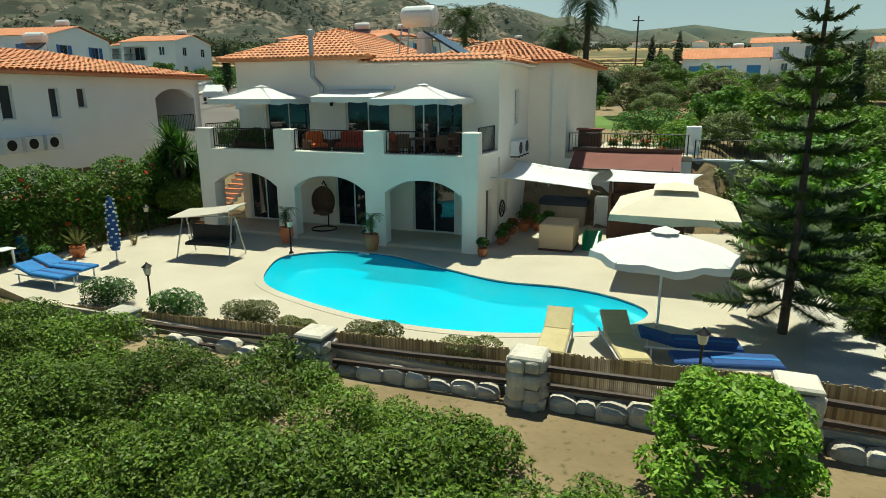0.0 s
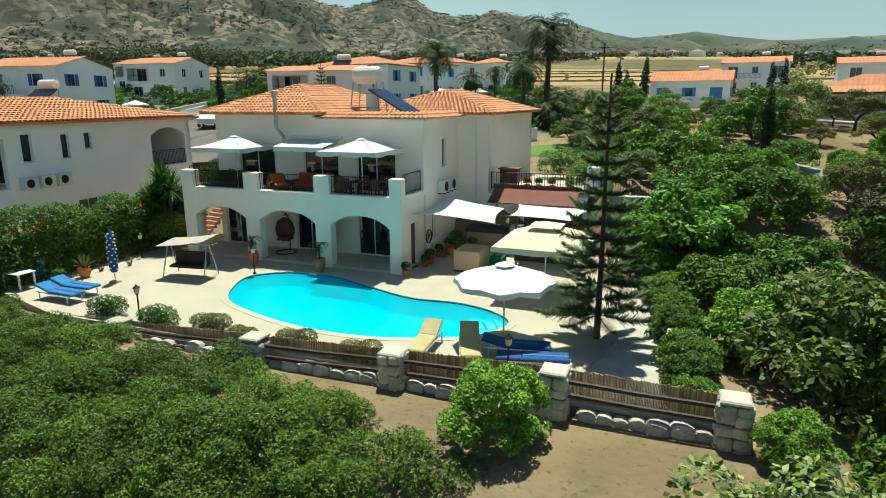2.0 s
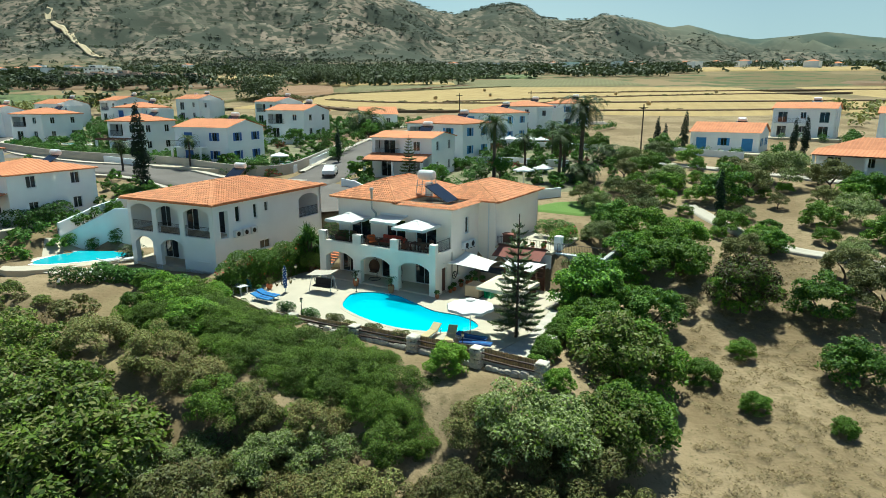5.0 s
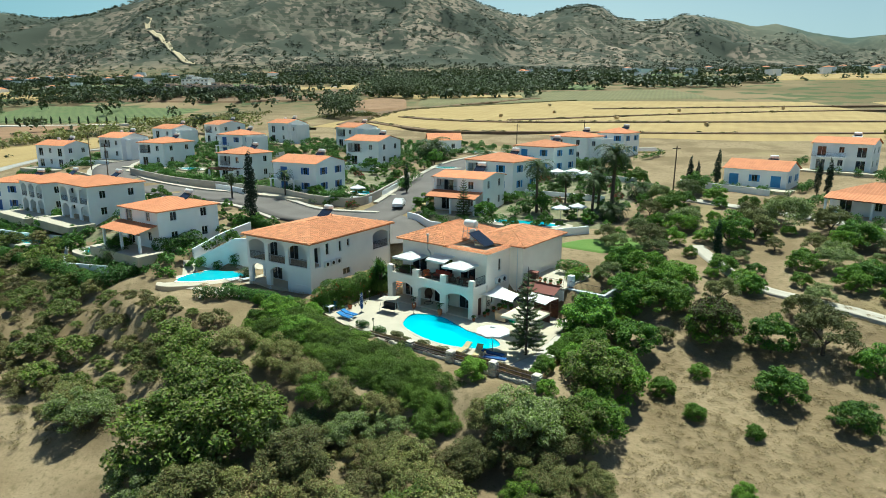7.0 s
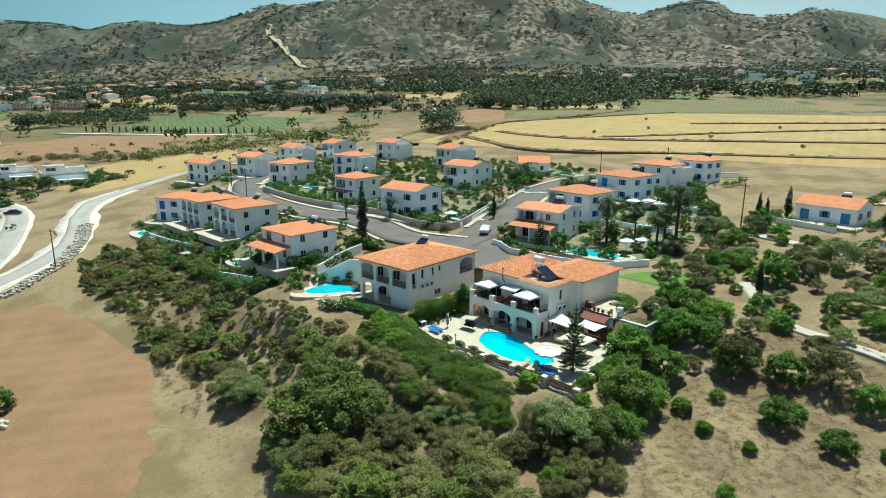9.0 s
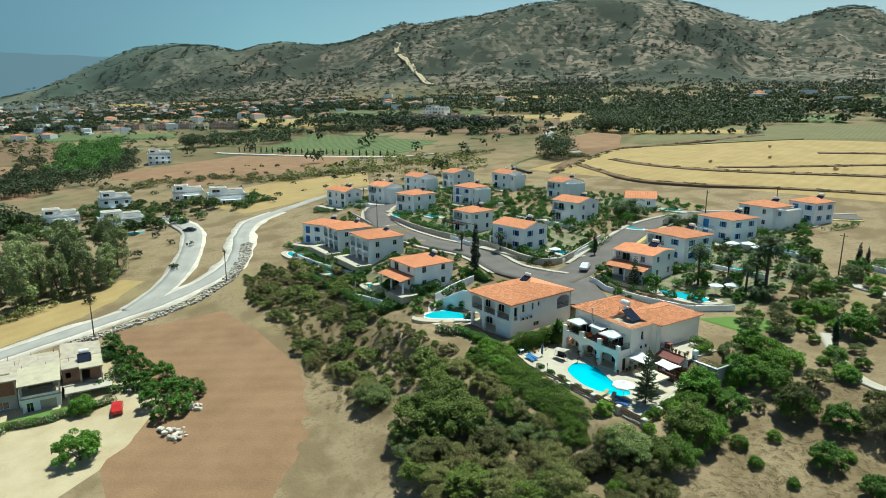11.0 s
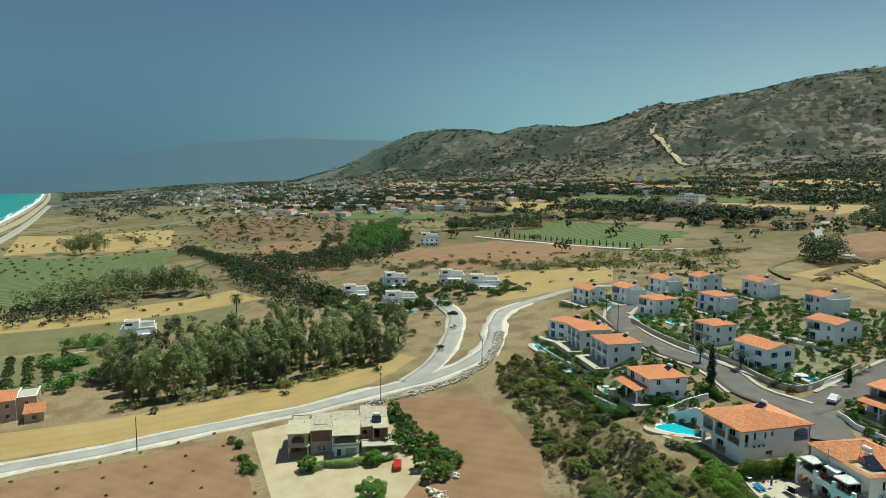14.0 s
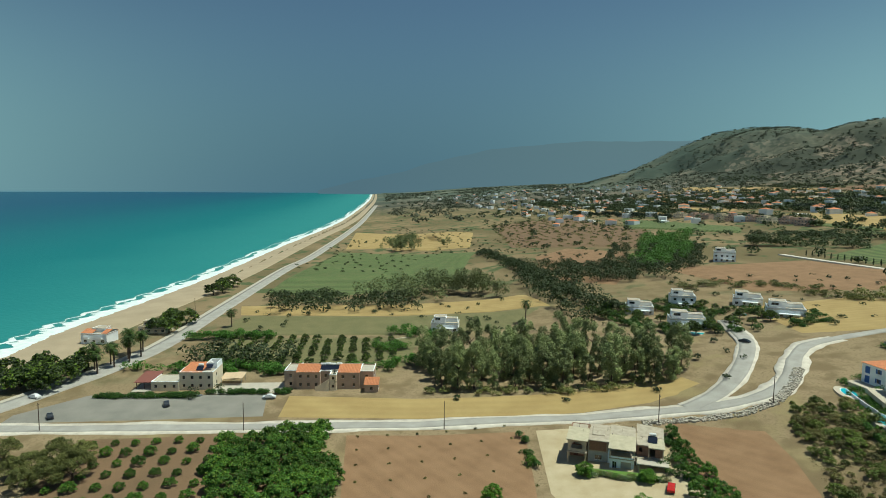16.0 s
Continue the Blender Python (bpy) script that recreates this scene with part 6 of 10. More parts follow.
for k, (u, v, r) in enumerate(((-2.6, 0.7, 180), (-1.1, 0.7, 180), (-2.4, 1.8, 0), (-1.2, 1.8, 0))):
    ch = thing("dining_chair", plot(u, v, 3.15, r), "dark slatted dining chair by the terrace table", "chair", "terrace dining chairs")
    part("seat", Geo().slab(-0.22, -0.22, 0.42, 0.22, 0.22, 0.46), WOOD, ch)
    part("backrest", Geo().box(-0.22, 0.19, 0.46, 0.22, 0.22, 0.92), WOOD, ch)
    for sx in (-0.19, 0.19):
        for sy in (-0.19, 0.19):
            part("leg", Geo().box(sx - 0.02, sy - 0.02, 0, sx + 0.02, sy + 0.02, 0.42), WOOD, ch)

# ---- patio and pool ----
import mathutils
POOL = curve_points([(-6.3, -3.5), (-6.55, -2.1), (-5.2, -1.0), (-3.2, -0.85), (-0.9, -1.75), (1.2, -2.5), (3.1, -2.45), (4.6, -2.9), (5.55, -3.9), (4.9, -5.3), (3.4, -6.15), (1.6, -6.7), (-0.6, -6.75), (-3.0, -6.2), (-5.2, -5.2)], 6)
POOL = [(p[0] + 0.75, p[1] - 0.25) for p in POOL]



def holed_slab(outer, inner, z0, z1):
    """A slab with one hole through it."""
    geo = Geo()
    rings = [[Vector((x, y, 0)) for x, y in outer], [Vector((x, y, 0)) for x, y in inner]]
    tris = mathutils.geometry.tessellate_polygon(rings)
    pts = list(outer) + list(inner)
    geo.add([(x, y, z1) for x, y in pts], [t[::-1] if (Vector((*pts[t[1]], 0)) - Vector((*pts[t[0]], 0))).cross(Vector((*pts[t[2]], 0)) - Vector((*pts[t[0]], 0))).z < 0 else t for t in tris])
    for ring in (outer, inner):
        n = len(ring)
        geo.add([(x, y, z) for z in (z0, z1) for x, y in ring], [(i, (i + 1) % n, n + (i + 1) % n, n + i) for i in range(n)])
    return geo


def grow(ring, d):
    n, out = len(ring), []
    for i, (x, y) in enumerate(ring):
        (ax, ay), (bx, by) = ring[i - 1], ring[(i + 1) % n]
        tx, ty = bx - ax, by - ay
        k = math.hypot(tx, ty)
        out.append((x - ty / k * d, y + tx / k * d))
    return out


PATIO = [(-14.0, -7.8), (-9.5, -9.0), (-6.0, -9.0), (9.0, -9.0), (9.9, -4.0), (9.2, 2.0), (9.2, 7.0), (2.0, 7.2), (0.3, 7.0), (0.3, 0.1), (-11.5, 0.1), (-12.4, 2.0), (-14.5, 1.0)]
single("patio", holed_slab(PATIO, grow(POOL, 0.15 if sum((a[0] * b[1] - a[1] * b[0]) for a, b in zip(POOL, POOL[1:])) < 0 else -0.15), -0.6, 0.0), PAVING, VILLA, "sunlit pale stone paving round the pool", "paving", kind="structure")
single("gravel_bed", Geo().prism([(9.0, -9.0), (13.0, -9.0), (12.1, -4.5), (11.2, 2.0), (9.2, 2.0), (9.9, -4.0)], -0.6, -0.03), GRAVEL, VILLA, "white gravel bed under the tall pine", "gravel", kind="structure")
P = thing("swimming_pool", VILLA, "free-form swimming pool of turquoise water with corner steps", "swimming pool")
IN = -1 if sum((a[0] * b[1] - a[1] * b[0]) for a, b in zip(POOL, POOL[1:])) < 0 else 1
n_p = len(POOL)
wide = grow(POOL, -0.28 * IN)
rim = Geo()
rim.add([(x, y, z) for ring, z in ((wide, -0.05), (wide, 0.012), (POOL, 0.012), (POOL, -0.03)) for x, y in ring], [(k * n_p + i, k * n_p + (i + 1) % n_p, (k + 1) * n_p + (i + 1) % n_p, (k + 1) * n_p + i) for k in range(3) for i in range(n_p)])
part("coping", rim, PAVING, P, "pale stone pool edge")
part("tile_band", Geo().add([(x, y, z) for z in (-0.03, -0.19) for x, y in POOL], [(i, n_p + i, n_p + (i + 1) % n_p, (i + 1) % n_p) for i in range(n_p)]), POOL_EDGE, P, "dark blue mosaic waterline")
floor_ring = grow(POOL, 0.6 * IN)
part("basin", Geo().add([(x, y, -0.19) for x, y in POOL] + [(x, y, -1.05) for x, y in floor_ring], [(i, n_p + i, n_p + (i + 1) % n_p, (i + 1) % n_p) for i in range(n_p)]).add([(x, y, -1.05) for x, y in floor_ring], [tuple(range(n_p))]), POOL_TILE, P, "turquoise mosaic basin")
step_at = pose(5.2, -4.27, 0, 0, 0, 26.6)
for k in range(4):
    part("step", Geo().slab(0.36 * k, -0.95 + 0.1 * k, -1.04, 0.36 * k + (0.30 if k < 3 else 1.2), 0.62, -0.72 + 0.18 * k, 0.02), POOL_STEP, P, "pale corner step under water", at=step_at)
part("landing", Geo().slab(-0.1, 0.66, -1.04, 2.0, 2.2, -0.6, 0.02), POOL_LEDGE, P, at=step_at)
water = part("water", Geo().add([(x, y, -0.06) for x, y in POOL], [tuple(range(n_p)) if IN > 0 else tuple(range(n_p - 1, -1, -1))]), WATER, P, "clear still pool water")
water.visible_shadow = False
for u, v in ((-3.5, -1.05), (3.2, -2.65)):
    part("skimmer", Geo().box(u - 0.2, v - 0.05, -0.10, u + 0.2, v + 0.0, -0.01), ALU, P)

# ---- garden wall and fence ----


def stone_mesh(seed, sx, sy, sz):
    """A rough field stone: a lumpy rounded block."""
    rs = np.random.RandomState(seed)
    bm = bmesh.new()
    bmesh.ops.create_icosphere(bm, subdivisions=2, radius=1.0)
    for v in bm.verts:
        c = v.co
        p = Vector([math.copysign(abs(a) ** 0.62, a) for a in c])
        v.co = Vector((p.x * sx, p.y * sy, p.z * sz)) * (0.52 + 0.10 * rs.rand())
    me = bpy.data.meshes.new("stone")
    bm.to_mesh(me)
    bm.free()
    me.materials.append(STONE)
    return me


STONE_MESHES = [stone_mesh(k, 1.0, 0.7 + 0.1 * (k % 3), 0.8 + 0.1 * (k % 4)) for k in range(6)]


def stone(parent, x, y, z, size, k, turn=0.0, tall=1.0):
    ob = new("stone", STONE_MESHES[k % 6])
    ob.parent, ob.matrix_basis = parent, pose(x, y, z, 0, 0, turn) @ Matrix.Diagonal((size, size, size * tall, 1))
    return ob


def fence_top(u):
    return float(np.interp(u, [-9, -6, 0, 5, 9, 13], [0.1, 0.27, 0.52, 0.75, 0.9, 0.86]))


def stone_pillar(u, v, top, low, label="squared rubble stone pillar with a pale cap"):
    ob = thing("stone_pillar", plot(u, v, 0), label, "pillar", "pillars of the garden fence")
    part("core", Geo().box(-0.28, -0.28, low, 0.28, 0.28, top - 0.08), MORTAR, ob)
    part("cap", Geo().slab(-0.34, -0.34, top - 0.09, 0.34, 0.34, top, 0.04), STONE, ob, "pale stone cap")
    rs = random.Random(int(u * 100))
    z, k = low + 0.12, 0
    while z < top - 0.18:
        h = rs.uniform(0.2, 0.3)
        for face in range(4):
            for off in (-0.15, 0.15):
                c, s = math.cos(math.pi / 2 * face), math.sin(math.pi / 2 * face)
                d = off + rs.uniform(-0.03, 0.03)
                k += 1
                stone(ob, d * c + 0.27 * s, d * s - 0.27 * c, z + rs.uniform(-0.03, 0.03), rs.uniform(0.26, 0.34), k, 90 * face + rs.uniform(-8, 8), h / 0.3)
        z += h
    return ob


for u in (-6.0, -0.35, 4.35, 8.85):
    stone_pillar(u, -9.2, fence_top(u), -1.1)
stone_pillar(13.0, -9.2, 0.86, -1.3)
stone_pillar(11.75, -4.7, 0.6, -0.8, "low stone post with a white cap beside the hedge")
rubble = thing("retaining_wall", plot(0, -9.2, 0), "low retaining wall of rough limestone boulders under the fence", "wall")
part("bed", Geo().wall(-9.5, 0.12, 13.0, 0.12, -1.6, -0.16, 0.25), MORTAR, rubble)
rs_w = random.Random(5)
u = -9.0
k_w = 0
while u < 12.7:
    w = rs_w.uniform(0.38, 0.62)
    if min(abs(u + w / 2 - c) for c in (-6.0, -0.35, 4.35, 8.85, 13.0)) > 0.45:
        for z in (-0.42, -0.85):
            k_w += 1
            stone(rubble, u + w / 2, 0.02, z + rs_w.uniform(-0.06, 0.06) + 0.25 * (fence_top(u) - 0.6), w * 1.05, k_w, rs_w.uniform(-12, 12), rs_w.uniform(0.85, 1.15))
    u += w
reeds = Geo()
u = -9.4
while u < 12.9:
    t0 = fence_top(u) - 0.12 + rs_w.uniform(-0.03, 0.03)
    reeds.box(u, 0.30, t0 - 0.9, u + 0.032, 0.315 + rs_w.uniform(0, 0.012), t0)
    u += 0.036
F = thing("reed_screen", plot(0, -9.2, 0), "thin tan reed screen tied along the fence", "fence")
tagged(part("reeds", reeds, REED, F), kind="stuff")
for zz in (0.35, 0.75):
    part("wire", Geo().tube([(-9.4, 0.29, fence_top(-9.4) - zz), (0, 0.29, fence_top(0) - zz), (12.9, 0.29, fence_top(12.9) - zz)], 0.006, n=4), STEEL, F)
R = thing("log_fence", plot(0, -9.2, 0), "two dark stained log rails between stone pillars", "fence")
for a, b in ((-9.2, -6.0), (-6.0, -0.35), (-0.35, 4.35), (4.35, 8.85), (8.85, 13.0)):
    for dz in (0.30, 0.66):
        m = (a + b) / 2
        part("rail", Geo().tube([(a, -0.02, fence_top(a) - dz), (m, -0.05, fence_top(m) - dz - 0.015), (b, -0.02, fence_top(b) - dz)], 0.065, 0.055, 8), LOG, R)
side_fence = thing("board_fence", plot(13.0, -9.0, 0), "weathered tan board edging along the hedge", "fence")
for i in range(10):
    x0, y0 = -1.7 * i / 10, 10.5 * i / 10
    part("board", Geo().wall(x0, y0, x0 - 0.165, y0 + 1.03, -0.6, 0.25, 0.05), REED, side_fence)

# ---- pots, lamps, seats ----


def pot(m, r, h, label, plant="palm", group="potted plants", glaze=TERRACOTTA):
    ob = thing("potted_plant", m, label, "potted plant", group)
    part("pot", Geo().lathe(0, 0, [(0, r * 0.62), (0.02, r * 0.66), (h * 0.5, r * 0.98), (h * 0.82, r), (h * 0.9, r * 0.88), (h, r * 0.95), (h, r * 0.8), (h - 0.06, r * 0.78)], 16), glaze, ob, "terracotta pot")
    rs = np.random.RandomState(int(r * 1000))
    if plant == "palm":
        t, c = palm_variant(7, 0.75, 0.75, 16)
        part("stem", Geo().tube([(0, 0, h - 0.1), (0, 0, h + 0.6)], 0.05), BARK, ob)
        part("fronds", c, LEAF_PALM, ob, at=pose(0, 0, h) @ Matrix.Scale(0.75, 4))
    elif plant == "agave":
        geo = Geo()
        for i in range(18):
            a, up = i * 2.4, 0.25 + 0.07 * i
            tip = (0.62 * math.cos(a) * math.cos(up), 0.62 * math.sin(a) * math.cos(up), h + 0.7 * math.sin(up))
            geo.add([(-0.05 * math.sin(a), 0.05 * math.cos(a), h), (0.05 * math.sin(a), -0.05 * math.cos(a), h), (tip[0] * 0.55 + 0.045 * math.sin(a), tip[1] * 0.55 - 0.045 * math.cos(a), h + (tip[2] - h) * 0.75), tip, (tip[0] * 0.55 - 0.045 * math.sin(a), tip[1] * 0.55 + 0.045 * math.cos(a), h + (tip[2] - h) * 0.75)], [(0, 1, 2, 3, 4)])
        part("leaf_rosette", geo, LEAF_OLIVE, ob)
    else:
        v, q = leaves([(0, 0, h + r, r * 1.3, r * 1.3, r * 1.1)], 500, 0.05, 3, shell=0.2)
        part("foliage", np_mesh("foliage", v, q, LEAF_HEDGE), LEAF_HEDGE, ob)
        if plant == "red":
            v, q = leaves([(0, 0, h + r, r * 1.4, r * 1.4, r * 1.2)], 40, 0.04, 4, shell=0.9, narrow=0.9)
            part("blossom", np_mesh("blossom", v, q, PETAL_RED), PETAL_RED, ob)
    return ob


pot(plot(-6.95, -0.75), 0.26, 0.62, "tall terracotta jar with a small palm by the arcade pillar")
pot(plot(-3.35, -0.75), 0.27, 0.62, "round terracotta jar with a small palm by the arcade pillar")
pot(plot(0.62, -0.15), 0.17, 0.3, "small dark pot with a low plant at the corner pillar", "bush")
pot(plot(-12.2, -6.5), 0.2, 0.35, "terracotta pot with a grey shrub beside the hedge", "bush")
pot(plot(-12.5, -5.1), 0.26, 0.42, "terracotta pot with a spiky agave beside the hedge", "agave")
for i, (u, v, r, kind) in enumerate(((0.75, 2.3, 0.2, "bush"), (0.7, 3.6, 0.18, "red"), (1.0, 4.3, 0.25, "bush"), (1.5, 4.6, 0.2, "bush"), (1.0, 5.2, 0.3, "bush"), (1.8, 5.4, 0.2, "bush"), (0.75, 1.7, 0.16, "bush"), (2.4, 6.6, 0.25, "palm"))):
    pot(plot(u, v), r, r * 1.4, "dark pot with leafy plants along the side wall" if kind != "red" else "pot of red flowers along the side wall", kind)
for u, v, s in ((-12.4, -3.7, 1.0), (-12.2, -3.0, 0.9), (-12.6, -4.2, 0.8)):
    gr = np.random.RandomState(int(abs(u) * 10))
    tuft = Geo()
    for i in range(60):
        a, l = gr.rand() * 6.28, 0.3 + 0.5 * gr.rand()
        b = gr.rand() * 0.1
        tuft.add([(b * math.cos(a) - 0.01, b * math.sin(a), 0), (b * math.cos(a) + 0.01, b * math.sin(a), 0), (l * 0.45 * math.cos(a), l * 0.45 * math.sin(a), l)], [(0, 1, 2)])
    single("grass_tuft", tuft, LEAF_DRY, plot(u, v, 0) @ Matrix.Scale(s, 4), "dry straw-coloured grass tuft by the hedge", "grass", "grass tufts")


def lamp_post(u, v, h=1.15):
    ob = thing("garden_lamp", plot(u, v), "black iron garden lamp with a small lantern", "lamp", "garden lamps")
    part("post", Geo().lathe(0, 0, [(0, 0.09), (0.05, 0.08), (0.1, 0.03), (h - 0.25, 0.025), (h - 0.22, 0.05)], 10), IRON, ob)
    lan = part("lantern", Geo().lathe(0, 0, [(h - 0.22, 0.05), (h - 0.2, 0.07), (h, 0.10), (h + 0.01, 0.14), (h + 0.1, 0.03), (h + 0.14, 0.01)], 6), IRON, ob)
    part("glass", Geo().lathe(0, 0, [(h - 0.19, 0.075), (h - 0.01, 0.105)], 6), CREAM_CLOTH, lan)
    return ob


for u, v in ((-5.9, -8.35), (-5.85, -2.1), (7.4, -8.3), (-12.9, -1.6)):
    lamp_post(u, v)

SW = thing("swing_seat", plot(-8.3, -3.3, 0, 8), "garden swing seat with a tilted white canopy and black cushions", "swing seat")
for s in (-1, 1):
    for d in (-0.55, 0.55):
        part("leg", Geo().tube([(s * 1.0, d, 0), (s * 0.95, d * 0.15, 1.40)], 0.025, n=6), STEEL, SW)
part("top_bar", Geo().tube([(-0.98, 0, 1.36), (0.98, 0, 1.42)], 0.025, n=6), STEEL, SW)
part("canopy", Geo().sheet([[(-1.15 + 2.3 * i / 6, -0.62 + 1.24 * j / 4, 1.42 + 0.05 * i + 0.10 * j / 4 - 0.04 * math.sin(math.pi * i / 6)) for i in range(7)] for j in range(5)], 0.03), KERB_PALE, SW, "tilted grey-white canopy")
part("seat", Geo().slab(-0.8, -0.32, 0.42, 0.8, 0.25, 0.54, 0.04), BLACK_CLOTH, SW)
part("backrest", Geo().slab(-0.8, 0.18, 0.5, 0.8, 0.32, 1.05, 0.05), BLACK_CLOTH, SW)
for s in (-0.82, 0.82):
    part("hanger", Geo().tube([(s, 0, 1.38), (s, -0.02, 0.5)], 0.012, n=5), STEEL, SW)

FP = thing("furled_parasol", plot(-10.6, -5.2), "furled parasol in a blue and white patterned cover", "parasol")
part("pole", Geo().tube([(0, 0, 0), (0, 0, 2.3)], 0.025), ALU, FP)
part("base", Geo().lathe(0, 0, [(0, 0.26), (0.06, 0.25), (0.1, 0.05)], 12), CONCRETE, FP)
part("folded_cloth", Geo().lathe(0, 0, [(0.45, 0.12), (0.6, 0.17), (1.4, 0.16), (2.1, 0.09), (2.28, 0.03)], 9), NAVY_CLOTH, FP, "navy cloth with white pattern")
fleck = Geo()
for i in range(46):
    z, a = 0.55 + 1.6 * i / 46, i * 2.4
    r = 0.175 - 0.05 * max(0, z - 1.3)
    fleck.box(r * math.cos(a) - 0.03, r * math.sin(a) - 0.03, z, r * math.cos(a) + 0.03, r * math.sin(a) + 0.03, z + 0.05)
tagged(part("white_pattern", fleck, CLOTH, FP), kind="stuff")


def lounger(m, cushion, label, raised=0.5, frame_m=ALU):
    ob = thing("sun_lounger", m, label, "sun lounger", "sun loungers")
    for s in (-0.3, 0.3):
        part("side_rail", Geo().tube([(0.0, s, 0.3), (1.9, s, 0.3)], 0.022, n=6), frame_m, ob)
        for x in (0.15, 1.7):
            part("leg", Geo().tube([(x, s, 0), (x, s, 0.3)], 0.022, n=6), frame_m, ob)
    part("mattress", Geo().slab(0.62, -0.3, 0.32, 1.95, 0.3, 0.41, 0.03), cushion, ob)
    back = part("backrest", Geo().slab(-0.72, -0.3, 0.0, 0.0, 0.3, 0.08, 0.03), cushion, ob, at=pose(0.62, 0, 0.33, 0, 0, 0) @ pose(0, 0, 0, 0, math.degrees(math.atan(raised)), 0))
    if cushion is not TAN_CLOTH:
        part("stripe", Geo().box(0.64, -0.05, 0.412, 1.93, 0.05, 0.416), NAVY_CLOTH if cushion is BLUE_CLOTH else BLUE_CLOTH, ob)
    return ob


lounger(plot(-11.7, -6.95, 0, 2), BLUE_CLOTH, "sun lounger with a bright blue cushion", 0.35)
lounger(plot(-11.5, -7.7, 0, -2), BLUE_CLOTH, "sun lounger with a blue striped cushion", 0.3)
lounger(plot(6.3, -6.9, 0, 10), NAVY_CLOTH, "sun lounger with a deep blue cushion under the parasol", 0.25)
lounger(plot(7.0, -7.7, 0, 14), NAVY_CLOTH, "sun lounger with a navy cushion by the fence", 0.0)
lounger(plot(4.45, -6.4, 0, -86), TAN_CLOTH, "tan mesh deck lounger facing the pool", 0.5)
lounger(plot(5.6, -6.3, 0, -70), TAN_CLOTH, "tan mesh deck lounger with a raised back", 0.6)
pt = thing("garden_table", plot(-13.6, -7.2), "white plastic garden table by the hedge", "table")
part("tabletop", Geo().slab(-0.55, -0.4, 0.66, 0.55, 0.4, 0.70), ALU, pt)
for sx in (-0.45, 0.45):
    for sy in (-0.32, 0.32):
        part("leg", Geo().box(sx - 0.03, sy - 0.03, 0, sx + 0.03, sy + 0.03, 0.66), ALU, pt)
pc = thing("garden_chair", plot(-13.7, -6.4), "blue plastic garden chair at the white table", "chair")
part("seat", Geo().slab(-0.25, -0.25, 0.4, 0.25, 0.25, 0.44), BLUE_CLOTH, pc)
part("backrest", Geo().slab(-0.25, 0.2, 0.44, 0.25, 0.26, 0.9), BLUE_CLOTH, pc)
for sx in (-0.22, 0.22):
    for sy in (-0.22, 0.22):
        part("leg", Geo().box(sx - 0.02, sy - 0.02, 0, sx + 0.02, sy + 0.02, 0.4), BLUE_CLOTH, pc)


def egg_chair(u, v, turn):
    ob = thing("hanging_chair", plot(u, v, 0.12, turn), "brown wicker hanging egg chair on a ring stand", "chair", "hanging chairs")
    ring = [(0.5 * math.cos(a * 0.314), 0.5 * math.sin(a * 0.314), 0.03) for a in range(21)]
    part("base_ring", Geo().tube(ring, 0.03, n=6), IRON, ob)
    part("arch", Geo().tube([(0, 0.48, 0.03), (0, 0.55, 1.0), (0, 0.45, 1.7), (0, 0.15, 1.95), (0, 0, 1.85)], 0.03, n=6), IRON, ob)
    shell = []
    for i in range(11):
        th = -1.35 + 2.7 * i / 10
        shell.append([(0.48 * math.cos(th) * math.sin(ph), 0.40 * math.cos(th) * math.cos(ph) + 0.02, 1.15 + 0.62 * math.sin(th)) for ph in [(-1.75 + 3.5 * j / 12) for j in range(13)]])
    part("shell", Geo().sheet(shell), WICKER, ob, "woven brown wicker shell")
    part("cushion", Geo().slab(-0.32, -0.28, 0.66, 0.32, 0.25, 0.82, 0.06), WICKER, ob)
    return ob


egg_chair(-6.6, 1.35, 10)
egg_chair(-4.35, 1.45, -25)
stair = thing("outside_stair", plot(-12.5, 0.5), "outside stair with red tiled treads and white risers", "stair")
for i in range(12):
    part("step", Geo().box(0.05, 0.28 * i, 0.17 * i, 0.95, 0.28 * i + 0.32, 0.17 * (i + 1) - 0.04), PLASTER, stair)
    part("tread", Geo().slab(0.03, 0.28 * i - 0.02, 0.17 * (i + 1) - 0.04, 0.97, 0.28 * i + 0.32, 0.17 * (i + 1), 0.01), TERRACOTTA, stair)

# ---- the shaded side court ----
BX = thing("covered_box", plot(2.25, 1.4), "large box under a fitted tan cover", "box")
part("cover", Geo().slab(0, 0, 0.02, 1.2, 1.4, 0.98, 0.05), TAN_COVER, BX)
part("skirt", Geo().box(-0.012, -0.012, 0.0, 1.212, 1.412, 0.08), WOOD, BX)
GB = thing("toy_slide", plot(3.75, 1.9), "green plastic toy slide on the paving", "toy")
part("ramp", Geo().add([(0, 0, 0), (0.5, 0, 0), (0.5, 0.9, 0.55), (0, 0.9, 0.55), (0, 0.9, 0), (0.5, 0.9, 0)], [(0, 1, 2, 3), (0, 3, 4), (1, 5, 2), (3, 2, 5, 4), (0, 4, 5, 1)]), GREEN_PLASTIC, GB)
part("side_lip", Geo().box(-0.04, 0, 0, 0.0, 0.9, 0.62).box(0.5, 0, 0, 0.54, 0.9, 0.62), GREEN_PLASTIC, GB)


